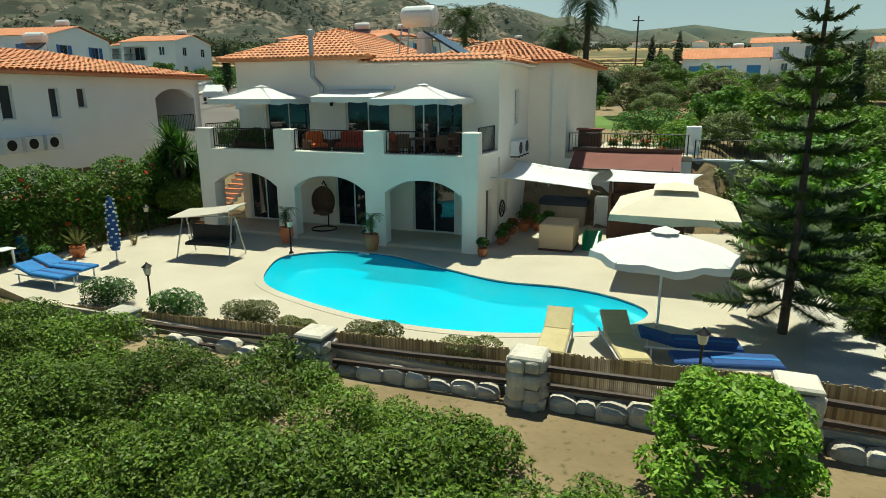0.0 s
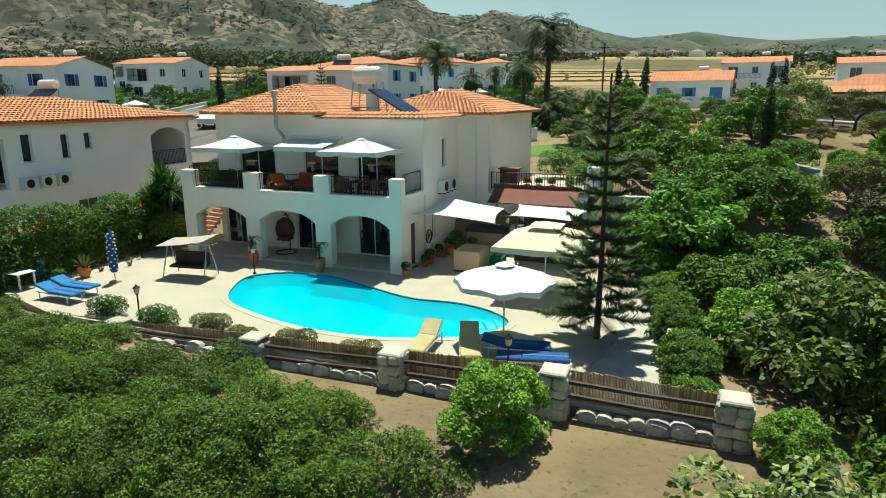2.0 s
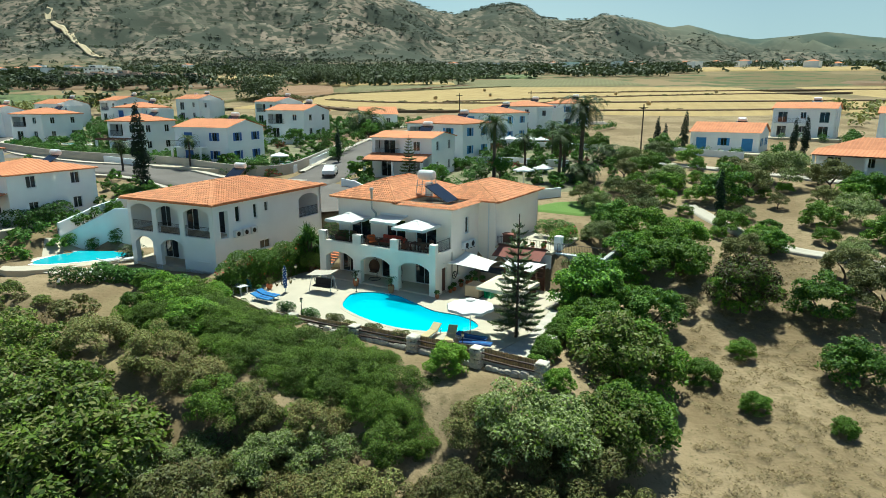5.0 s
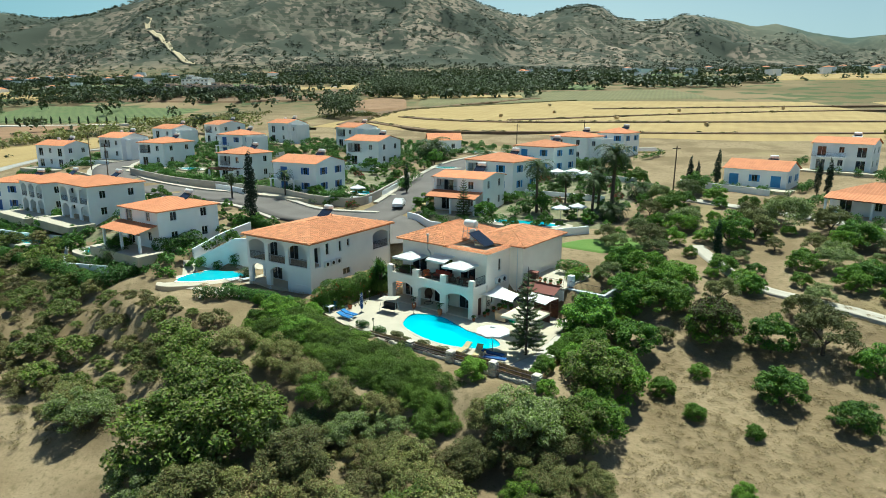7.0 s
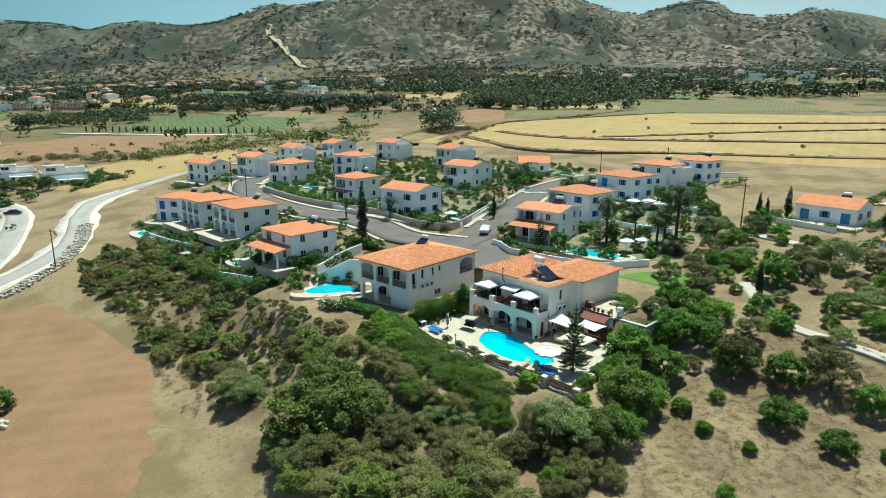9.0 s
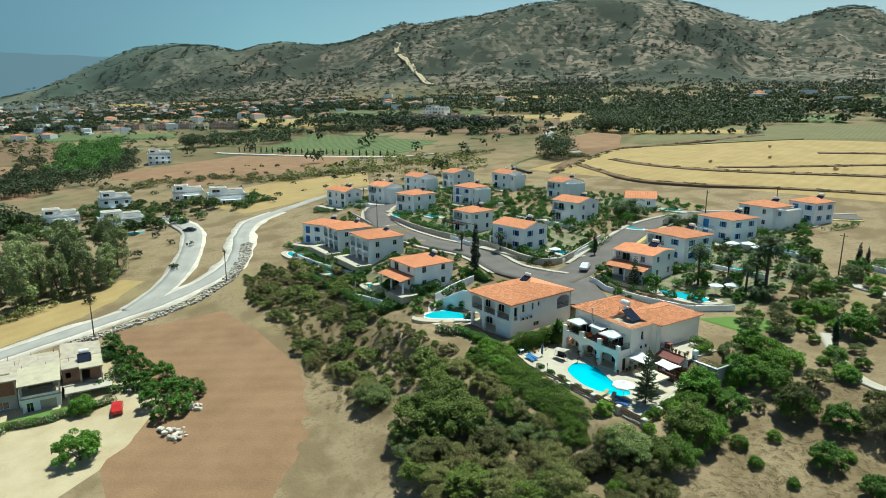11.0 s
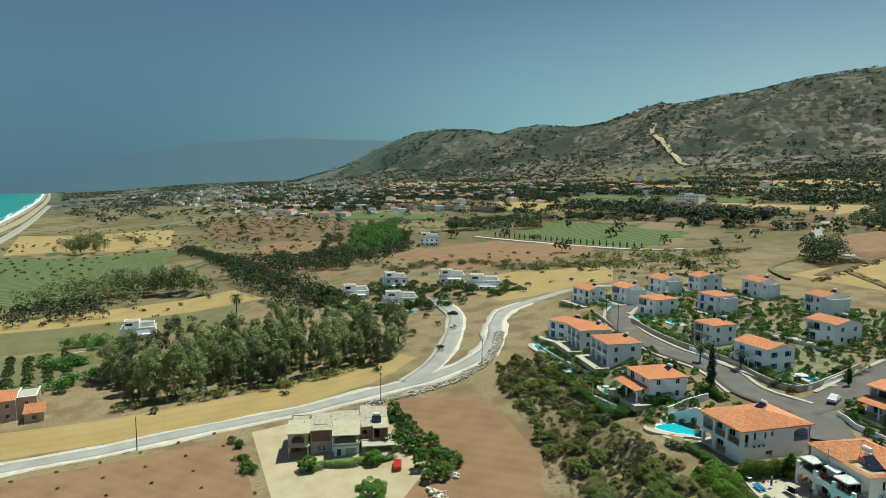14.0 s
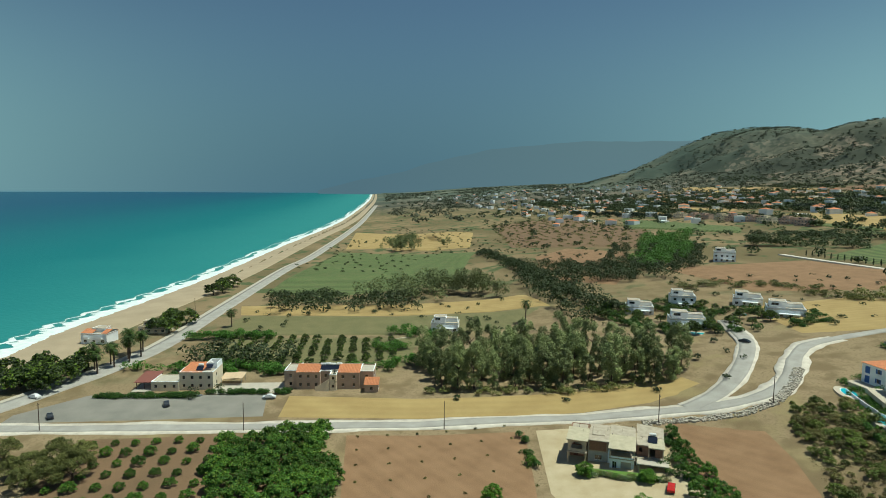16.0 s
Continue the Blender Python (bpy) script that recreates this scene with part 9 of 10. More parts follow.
annex = thing("annex", AP @ pose(28.6, -3.6, 0), "low annex with a small tiled roof", "house", "coast buildings")
blocks(annex, [("room", 0, 0, 4.6, 4.2, 2.8)], DUSKY)
ribbed_roof("roof", [((-0.3, -0.5, 2.95), (4.9, -0.5, 2.95), (4.9, 4.3, 4.3), (-0.3, 4.3, 4.3))], annex)
CYPRESS.put(-155.6, -96.9, 1.05, label="dark cypress before the apartment block")
flat_house(-232, -214, 80, 12, 9, 5.0, "small house with a red roof by the beach", PLASTER, roof=True, group="coast buildings")
flat_house(-250, -196, 80, 14, 8, 3.0, "low beach pavilion with a flat roof", CREAM, group="coast buildings")
for i in range(4):
    solar_heater(AP @ pose(12.9 + 1.9 * i, 4.0 + 0.4 * (i % 2), 6.0), "tanks on the apartment block", 1.2)
far_pool("swimming_pool", -222, -68, 75, 4, 2)
far_pool("swimming_pool", -180, 50, 65, 3.6, 1.8)
far_pool("swimming_pool", -206, 86, 60, 3.2, 1.6)
# pink mansion and scattered white houses of the far plain
for x, y, w, d, h, mtl in ((-346, 444, 24, 14, 8.5, PLASTER), (-334, 402, 18, 11, 5, PINK), (-308, 396, 16, 11, 5, PINK), (-284, 392, 16, 12, 6, PINK), (-258, 390, 18, 12, 5, PINK), (-232, 390, 16, 11, 4, PINK)):
    flat_house(x, y, 10, w, d, h, "large country mansion of pink and white blocks", mtl, group="far mansion")
for i in range(9):
    flat_house(-706 + 26 * i, 304 + 2.2 * i + 4 * (i % 2), 20, 17, 10, 5.6, "pinkish terrace house in a row", PINK if i % 3 else CREAM, group="terrace houses")
rs_f = random.Random(17)
town = Geo()
spots = sprinkle([(-1500, 200), (-700, 150), (-560, 330), (-420, 520), (-300, 620), (-700, 900), (-1500, 760)], 26, 50, 1800)[:210] + sprinkle([(-100, 640), (350, 560), (760, 700), (500, 980), (-80, 900)], 40, 51, 900)[:80] + sprinkle([(-2600, 150), (-1500, 150), (-1500, 900), (-2600, 800)], 60, 52, 700)[:90]
spots += [(-1340 + 22 * k + 6 * math.sin(3 * k), 396 + 10 * math.sin(2 * k)) for k in range(10)]
for x, y in spots:
    z, a = float(ground_height(x, y)), rs_f.uniform(0, 6.28)
    w, d, h = rs_f.uniform(8, 16), rs_f.uniform(7, 11), rs_f.choice((3.5, 6, 6.5))
    c, s = math.cos(a), math.sin(a)
    ring = [(x + c * p - s * q, y + s * p + c * q) for p, q in ((-w / 2, -d / 2), (w / 2, -d / 2), (w / 2, d / 2), (-w / 2, d / 2))]
    town.prism(ring, z - 2, z + h)
    if rs_f.random() < 0.45:
        top = [(*p, z + h) for p in ring]
        town.add([*top, (x, y, z + h + 1.8)], [(0, 1, 4), (1, 2, 4), (2, 3, 4), (3, 0, 4)], 1)
single("far_village", town, [PLASTER, TILE_FAR], Matrix(), "white houses scattered over the distant plain", "village", kind="stuff")


def pole(x, y, h=8.5):
    ob = thing("utility_pole", on_ground(x, y), "bare timber utility pole beside the road", "pole", "utility poles")
    part("mast", Geo().tube([(0, 0, -0.5), (0.03, 0, h)], 0.13, 0.09, 8), BARK, ob)
    part("crossarm", Geo().box(-0.7, -0.05, h - 0.6, 0.7, 0.05, h - 0.48), BARK, ob)


for x, y in ((-116, -63), (-122.5, -121), (-103, -4), (-129, -180), (-128, -192), (-296, -182), (-100, 28), (-101.5, 82), (-84, 68), (-44, 56.5), (-6, 118), (10, 130), (28, 80)):
    pole(x, y)


def car(m, paint, label, group="parked cars"):
    ob = thing("car", m, label, "car", group)
    side = [(-2.1, 0.35), (-2.1, 0.75), (-1.3, 0.9), (-0.7, 1.42), (0.75, 1.45), (1.5, 0.95), (2.1, 0.85), (2.15, 0.35)]
    body = Geo()
    n = len(side)
    body.add([(x, y * (0.82 if z > 1.0 else 1.0), z) for y in (-0.85, 0.85) for x, z in side], [tuple(range(n - 1, -1, -1)), tuple(range(n, 2 * n))] + [(i, (i + 1) % n, n + (i + 1) % n, n + i) for i in range(n)])
    part("body", body, paint, ob)
    part("windscreen", Geo().add([(-1.27, -0.72, 0.93), (-1.27, 0.72, 0.93), (-0.74, 0.64, 1.38), (-0.74, -0.64, 1.38)], [(0, 1, 2, 3)]).add([(-1.29, -0.72, 0.95), (-1.29, 0.72, 0.95), (-0.76, 0.64, 1.40), (-0.76, -0.64, 1.40)], [(3, 2, 1, 0)]), PANE, ob)
    part("rear_window", Geo().box(0.84, -0.62, 1.02, 1.42, 0.62, 1.04), PANE, ob, at=pose(0, 0, 0.28, 0, 20, 0))
    for s in (-1, 1):
        part("side_window", Geo().box(-0.75, s * 0.735 - 0.02, 0.98, 0.85, s * 0.735 + 0.02, 1.34), PANE, ob)
        for x in (-1.35, 1.35):
            wh = part("wheel", Geo().lathe(0, 0, [(-0.1, 0.2), (-0.1, 0.31), (0.1, 0.31), (0.1, 0.2)], 14), RUBBER, ob, at=pose(x, s * 0.78, 0.31, 90, 0, 0))
            part("rim", Geo().lathe(0, 0, [(-0.11, 0.18), (0.11, 0.18)], 10), STEEL, wh)
    return ob


def grounded(x, y, turn, lift=0.2):
    return on_ground(x, y, turn, lift)


car(grounded(-17.7, 59.7, -80), CAR_WHITE, "white car parked at the kerb of the lane")
car(grounded(-69.5, -17.0, -30, 0.15), CAR_RED, "red pickup parked in the chalky yard")
car(grounded(-157, 55.5, 40, 0.25), CAR_DARK, "dark car on the branch road")
car(grounded(-146, -150, 20), CAR_DARK, "dark car on the gravel car park")
car(grounded(-139, -182, 30), CAR_DARK, "black car by the coast road")
car(grounded(-158, -196, 65, 0.3), CAR_WHITE, "white car on the coast road")
car(grounded(-149, -118, 85, 0.2), CAR_WHITE, "white car before the apartment block")

# retaining walls, garden walls and the valley path
for k, (line, h) in enumerate((([(-88, 79), (-70, 71), (-55, 67.5), (-45, 65.5), (-33, 60), (-25, 60), (-23.5, 72), (-23.5, 84)], 1.5), ([(-105, 80), (-98, 76), (-88, 70)], 1.0), ([(-12, 100), (-10, 112), (-4, 117)], 1.2))):
    pts = curve_points(line, 6, closed=False)
    geo = Geo()
    rows_g = []
    for i, p in enumerate(pts):
        way = pts[min(i + 1, len(pts) - 1)] - pts[max(i - 1, 0)]
        way = way / np.hypot(*way)
        z = float(ground_height(*p))
        a, b = p - 0.15 * np.array([-way[1], way[0]]), p + 0.15 * np.array([-way[1], way[0]])
        rows_g.append([(*a, z - 0.5), (*a, z + h), (*b, z + h), (*b, z - 0.5)])
    geo.sheet(rows_g)
    single("garden_wall", geo, KERB_PALE, Matrix(), "pale rendered retaining wall along the lane", "wall", kind="structure")
ribbon("path", [(28, 47), (30, 40), (33, 34), (38, 31), (46, 27)], 1.8, KERB_PALE, "pale concrete path in the dry valley", "path", 0.15)
ribbon("path", [(27, 76), (34, 72), (44, 66), (56, 58), (70, 50)], 2.6, KERB_PALE, "pale lane edge above the valley", "path", 0.15)
ribbon("path", [(-350, 205), (-320, 207), (-260, 214), (-204, 224), (-180, 232)], 4.0, CHALK, "pale farm track along the cypress row", "road", 0.6)
ribbon("road", [(-98, 246), (-115, 270), (-148, 315), (-164, 357), (-190, 420), (-221, 487), (-250, 580)], 6.0, OLD_ASPHALT, "grey country road climbing to the hills", "road", 0.5)
ribbon("path", [(-2, 330), (-60, 290), (-105, 250), (-110, 200), (-90, 176)], 2.0, FALLOW, "grassy edge of the wheat terrace", "terrace", 0.9)
patch("lawn", [(9, 44), (13, 47), (20, 49), (22, 45), (16, 42)], LAWN, "small green lawn behind the villa", "lawn", 0.15, 2)
for line, w in (([(-79, 204), (-46, 176), (-22, 172), (1, 175), (60, 178), (140, 190)], 4.0), ([(-72, 227), (-48, 213), (-16, 208), (40, 214), (140, 226)], 5.0), ([(-23, 216), (-1, 226), (45, 249), (93, 267), (150, 280)], 4.0), ([(9, 277), (125, 299), (200, 305)], 5.0), ([(-84, 190), (-88, 231), (-86, 265), (-62, 299), (-25, 344)], 6.0)):
    ribbon("bank", line, w, DARK_EARTH, "brown bank between the wheat terraces", "terrace", 0.75)
ribbon("path", [(-770, 1056), (-800, 1070), (-840, 1100), (-945, 1193), (-1015, 1237), (-1036, 1272)], 11.0, YARD, "pale firebreak track cut up the hillside", "road", 2.2)
bales = sprinkle([(-60, 200), (60, 185), (110, 300), (-20, 300)], 30, 60, 400)[:7]
for i, (x, y) in enumerate(bales):
    single("hay_bale", Geo().tube([(-0.6, 0, 0.7), (0.6, 0, 0.7)], 0.7, n=12), REED, on_ground(x, y, 40 * i, 0.5), "round straw bale on the stubble", "hay bale", "hay bales")

stone_geo, rs_s = Geo(), random.Random(19)
for ax, ay in belt([(-104.5, -8), (-101.5, 4), (-98.5, 18), (-101, 30), (-110, 41), (-122, 52)], 3.2, 0.32, 88):
    z_s, r_s, t_s = float(ground_height(ax, ay)), rs_s.uniform(0.12, 0.42), rs_s.uniform(0, 3)
    stone_geo.prism([(ax + r_s * math.cos(t_s + k * 1.257) * rs_s.uniform(0.7, 1.1), ay + r_s * math.sin(t_s + k * 1.257) * rs_s.uniform(0.7, 1.1)) for k in range(5)], z_s - 0.1, z_s + r_s * 1.1)
single("roadside_stones", stone_geo, STONES, Matrix(), "loose pale stones along the road's edge", "stones", kind="stuff")

# ---- trees and shrubs ----
tops = lambda u: float(np.interp(u, [-10, -6, -3, 0, 3, 5.5, 7.5], [1.4, 0.6, 0.3, 0.34, 0.32, 0.05, -0.8]))
rs_c = random.Random(77)
for row, v in enumerate((-10.45, -11.6, -12.75, -13.85, -15.0)):
    u = -16.5 + 0.6 * (row % 2)
    while u < 9.4 - 0.2 * row:
        edge = -10.5 if u < 2.6 else -10.5 - 0.62 * (u - 2.6) if u < 6 else -12.6 - 0.2 * (u - 6)
        if v < edge + 0.2:
            m = plot(u + rs_c.uniform(-0.25, 0.25), v + rs_c.uniform(-0.2, 0.2))
            top = tops(u) - (0.40 if row == 0 else 0.0) - 0.12 * max(0, row - 2) + rs_c.uniform(-0.40, 0.26)
            THICKET.put(m.translation.x, m.translation.y, 0.88 + 0.42 * rs_c.random(), z=top - 1.8, group="slope shrubs")
        u += 1.3
for i in range(7):
    m = plot(-12.5 + 2.6 * i, -13.6 - 0.9 * (i % 2))
    (NEAR_SHRUB, OLIVE_SHRUB, NEAR_SHRUB)[i % 3].put(m.translation.x, m.translation.y, 0.9, z=tops(-12.5 + 2.6 * i) - 2.75, group="slope shrubs")
for i in range(8):
    u = -12.5 + 2.4 * i
    m = plot(u, -17.0 - 0.5 * (i % 2))
    (NEAR_SHRUB, OLIVE_SHRUB, NEAR_SHRUB, BLUE_SHRUB)[i % 4].put(m.translation.x, m.translation.y, 1.0, z=-3.8 - 0.1 * u, group="slope shrubs")
for i in range(7):
    u = -9.5 + 2.7 * i
    m = plot(u, -20.0 - 0.6 * (i % 2))
    (OLIVE_SHRUB, RUST_SHRUB, OLIVE_SHRUB, BLUE_SHRUB)[i % 4].put(m.translation.x, m.translation.y, 1.05, z=-5.0, group="slope shrubs")
for u, v, s, top in ((-13.6, -11.8, 1.1, 1.8), (-16.0, -10.0, 1.15, 2.2), (-13.5, -15.0, 1.2, 0.6)):
    m = plot(u, v)
    NEAR_SHRUB.put(m.translation.x, m.translation.y, s, z=top - 3.05 * s, group="slope shrubs")
for x, y, s, k in ((-12.5, 0.5, 1.9, SLOPE_TREE), (-16.5, 4.0, 1.5, SLOPE_TREE), (-20.5, 7.0, 1.3, SLOPE_TREE), (-17.0, -1.0, 1.9, SLOPE_TREE), (-5.0, -2.0, 1.5, OLIVE_SHRUB), (-29.5, 3.0, 1.5, BLUE_SHRUB), (-12.0, -5.5, 1.6, OLIVE_SHRUB)):
    k.put(x, y, s, group="slope trees", name="slope_bush", stretch=0.9)
for x, y, s in ((3.5, -1.0, 1.2), (10.0, 2.2, 1.1), (7.2, 1.0, 0.9), (12.7, 0.0, 1.1), (6.6, -5.0, 1.5), (-31.2, 3.5, 1.4), (-26.0, 10.0, 1.0), (1.5, -9.0, 1.5)):
    OLIVE_SHRUB.put(x, y, s, group="slope shrubs")
for x, y in sprinkle([(-19, 11), (-10, 2), (2, -3), (9, -4), (13, -3), (9, -13), (-6, -14), (-18, -6)], 3.3, 8):
    random.choice((SLOPE_TREE, SLOPE_TREE, OLIVE_SHRUB, OLIVE_SHRUB, RUST_SHRUB, BLUE_SHRUB)).put(x, y, 0.85 + 0.55 * random.random(), group="slope trees", name="slope_bush", stretch=0.9)
for x, y in sprinkle([(14, 25), (24, 21), (30, 31), (46, 31), (54, 46), (46, 64), (30, 78), (23, 66), (17, 46)], 4.1, 9):
    random.choice((VALLEY_BUSH, VALLEY_BUSH, VALLEY_BUSH, BLUE_SHRUB, BLUE_SHRUB, GREEN_TREE, OLIVE_TREE)).put(x, y, 0.5 + 0.75 * random.random() ** 1.4, group="bushes of the dry valley", name="valley_bush")
for i, (x, y, sz) in enumerate(((-4.7, 4.6, 0.95), (-0.7, 4.4, 0.9), (3.2, 3.6, 0.8), (8.0, 4.2, 0.95), (10.8, 3.4, 1.45), (13.6, 3.4, 1.15), (-8.9, 6.4, 1.0), (-6.4, 4.9, 1.0), (-12.0, 8.0, 1.1), (-2.6, 2.2, 1.0), (1.6, 0.6, 1.0), (6.0, 0.2, 1.0), (12.0, -1.0, 1.0), (16.0, 1.0, 0.9))):
    (OLIVE_SHRUB, RUST_SHRUB, NEAR_SHRUB, OLIVE_SHRUB, BLUE_SHRUB)[i % 5].put(x, y, sz, lift=-0.5, group="slope shrubs")
for x, y, sz in ((-15.2, 15.6, 1.05), (-12.2, 12.6, 1.1), (-17.4, 17.2, 0.85), (-13.6, 18.2, 0.7)):
    VALLEY_BUSH.put(x, y, sz, group="slope trees", name="slope_bush", label="dense green bush at the end of the patio", stretch=0.9)
for x, y, sz in ((15.6, 20.6, 1.15), (17.2, 11.9, 1.35), (14.4, 12.8, 0.75), (26.5, 22.9, 1.2), (20.2, 29.1, 1.2), (18.3, 26.9, 1.1), (15.0, 16.6, 0.85), (22.8, 31.5, 1.3), (16.2, 6.2, 1.1), (18.0, 14.6, 0.9), (25.0, 17.0, 0.45)):
    VALLEY_BUSH.put(x, y, sz * (0.9 if y > 26 else 1.2), group="trees of the dry valley")
LIME_SHRUB.put(5.9, 8.3, 1.35, label="bright green shrub before the stone wall")
LIME_SHRUB.put(12.2, 7.0, 0.9, label="small bright shrub at the corner of the wall")
for x, y, s, k in ((15.2, 20.3, 1.25, GREEN_TREE), (16.3, 11.4, 1.2, SLOPE_TREE), (14.7, 4.9, 0.9, SLOPE_TREE), (20.9, 35.0, 1.7, SLOPE_TREE), (22.9, 27.1, 1.8, SLOPE_TREE), (19.3, 19.3, 1.0, GREEN_TREE), (26.5, 22.4, 1.2, RUST_TREE), (31.8, 21.7, 1.0, GREEN_TREE), (31.0, 14.4, 0.9, GREEN_TREE), (36.2, 22.0, 1.2, OLIVE_TREE), (35.6, 11.5, 0.75, GREEN_TREE), (39.7, 19.3, 0.85, GREEN_TREE), (35.7, 27.1, 1.2, OLIVE_TREE), (32.0, 32.3, 0.9, GREEN_TREE), (43.0, 41.7, 1.6, SLOPE_TREE), (44.8, 36.5, 1.3, GREEN_TREE), (41.4, 58.0, 2.3, SLOPE_TREE), (32.2, 47.9, 1.8, GREEN_TREE), (26.6, 64.9, 1.6, SLOPE_TREE), (16.3, 46.4, 1.0, OLIVE_TREE), (18.4, 36.3, 1.4, GREEN_TREE), (27, 55, 1.6, SLOPE_TREE), (36, 52, 1.5, OLIVE_TREE), (48, 50, 1.6, GREEN_TREE), (22, 45, 1.3, OLIVE_TREE), (52, 44, 1.5, SLOPE_TREE), (50, 30, 1.3, OLIVE_TREE), (46, 24, 1.1, GREEN_TREE), (30, 38, 1.2, SLOPE_TREE), (25, 72, 1.5, SLOPE_TREE), (31, 80, 1.6, GREEN_TREE), (22, 88, 1.5, SLOPE_TREE)):
    if k is SLOPE_TREE and x > 17:
        k = BLUE_SHRUB if int(x) % 2 else VALLEY_BUSH
    k.put(x, y, s * (0.8 if y > 26 else 1.15), group="trees of the dry valley")
for x, y, s in ((21.5, 13.5, 1.2), (23.9, 10.7, 0.95), (28, 9, 0.8), (33, 17, 0.8), (40, 12, 0.9), (26, 2, 0.9)):
    BRIGHT_SHRUB.put(x, y, s)
bush_stuff("dry_grass", sprinkle([(14, -8), (50, -8), (52, 34), (24, 30), (20, 8)], 0.62, 3, 5200), 0.5, 0.22, STRAW, "dry tufts of straw grass on the bare slope", 60, 0.06, "grass")
for x, y in sprinkle([(-22, 16), (-34, 18), (-50, 26), (-70, 40), (-92, 44), (-100, 32), (-82, 22), (-62, 16), (-48, 8), (-36, 2), (-24, 6)], 2.1, 5, 6000):
    (SCRUB_BUSH if random.random() < 0.55 else DRY_BUSH).put(x, y, 0.36 + 0.9 * random.random() ** 1.9, group="scrub of the scarp", stretch=0.9)
bush_stuff("dry_scrub", sprinkle([(-20, 14), (-34, 16), (-50, 24), (-70, 38), (-92, 42), (-96, 32), (-82, 22), (-62, 14), (-48, 6), (-36, 0), (-22, 2)], 1.5, 6, 5000), 0.7, 0.7, LEAF_DRY, "dry scrub over the eroded scarp", 60, 0.10, "scrub")
CYPRESS.put(-37.0, 45.5, 1.5, stretch=1.1, label="tall dark cypress beside the lane")
for x, y, s in ((29.5, 40.9, 0.8), (31.0, 83.0, 0.9), (32.5, 84.0, 0.75), (36.5, 88.0, 1.0), (52, 82, 0.9), (53.5, 81.5, 0.95), (-62, 88, 1.0), (-66, 90, 0.8), (-20, 71, 0.8)):
    CYPRESS.put(x, y, s)
for x, y, s, k in ((-50.5, 61, 0.8, PALM), (-41, 63.5, 0.75, PALM), (9.5, 68.0, 0.9, PALM), (-56, 50, 0.7, DATE_PALM), (-49, 30, 0.7, DATE_PALM), (-26, 112, 1.6, DATE_PALM), (17.2, 62.2, 1.6, PALM), (15.0, 64.8, 1.2, PALM), (5.4, 60.6, 1.25, PALM), (14.2, 59.5, 1.15, PALM), (17, 58, 0.85, DATE_PALM), (14, 84, 0.8, PALM), (22, 74, 0.9, DATE_PALM), (-12.0, 108, 1.0, DATE_PALM), (-7, 112, 0.9, DATE_PALM)):
    k.put(x, y, s, group="palms of the estate")
# garden greenery between the villas
for x, y in sprinkle([(-96, 52), (-60, 34), (-40, 30), (-30, 38), (-36, 46), (-60, 56), (-90, 66)], 7.0, 11):
    GARDEN_TREE.put(x, y, 0.5 + 0.5 * random.random(), group="garden trees")
for x, y in sprinkle([(-60, 70), (-28, 58), (-22, 72), (-22, 110), (-60, 128), (-90, 124), (-92, 100), (-70, 88)], 7.4, 12):
    GARDEN_TREE.put(x, y, 0.5 + 0.6 * random.random(), group="garden trees")
for x, y in sprinkle([(-12, 50), (6, 48), (20, 52), (24, 80), (20, 108), (-12, 104), (-14, 70)], 7.0, 13):
    GARDEN_TREE.put(x, y, 0.45 + 0.55 * random.random(), group="garden trees")
# small bushes and clipped hedges in the gardens
taken = [(-98, 62, 9), (-87, 58, 9), (-70, 48, 9), (-47, 37, 9), (-123, 94, 8), (-109, 99, 8), (-92, 94, 7), (-108, 124, 8), (-101, 136, 8), (-79, 109, 8), (-78, 134, 8), (-57, 75, 7), (-40, 69, 8), (-57, 134, 8), (-39, 101, 8), (-27, 130, 8), (-5, 60, 8), (-3, 78, 8), (4, 96, 9), (10, 117, 9), (-22, 31, 12), (-31, 24, 6)]
lanes = [tuple(p) for p in curve_points(LANE, 4, False) + curve_points(LANE_UP, 4, False) + curve_points(CUL, 4, False)]
GARDEN_BUSH = round_tree("garden_bush", "rounded green garden bush by a villa", LEAF_HEDGE, 1.0, 1.5, 0.0, 1400, 0.107, 3, 8, extra=(LEAF_BRIGHT, 0.4), trunk=False)
FLOWER_BUSH = round_tree("flower_bush", "garden bush covered in bright flowers", LEAF_HEDGE, 1.0, 1.4, 0.0, 2400, 0.08, 1, 8, extra=(PETAL_PINK, 0.3), trunk=False)
bush_spots = [(x, y) for x, y in sprinkle([(-100, 50), (-60, 30), (-38, 26), (-26, 44), (-10, 44), (8, 50), (24, 54), (26, 84), (18, 124), (-30, 142), (-70, 144), (-110, 144), (-124, 112), (-112, 88)], 2.7, 14, 7000)
              if all((x - a) ** 2 + (y - b) ** 2 > (c - 1.5) ** 2 for a, b, c in taken) and all((x - a) ** 2 + (y - b) ** 2 > 36 for a, b in lanes)]
bush_spots.sort(key=lambda q: math.hypot(q[0] - 20, q[1] + 40))
for x, y in bush_spots[:280]:
    (FLOWER_BUSH if random.random() < 0.08 else GARDEN_BUSH).put(x, y, 0.7 + 0.7 * random.random(), group="garden bushes")
bush_stuff("garden_bushes", bush_spots[280:], 1.1, 1.5, LEAF_HEDGE, "green bushes of the farther gardens", 260, 0.22, "bushes")
hedge_spots = []
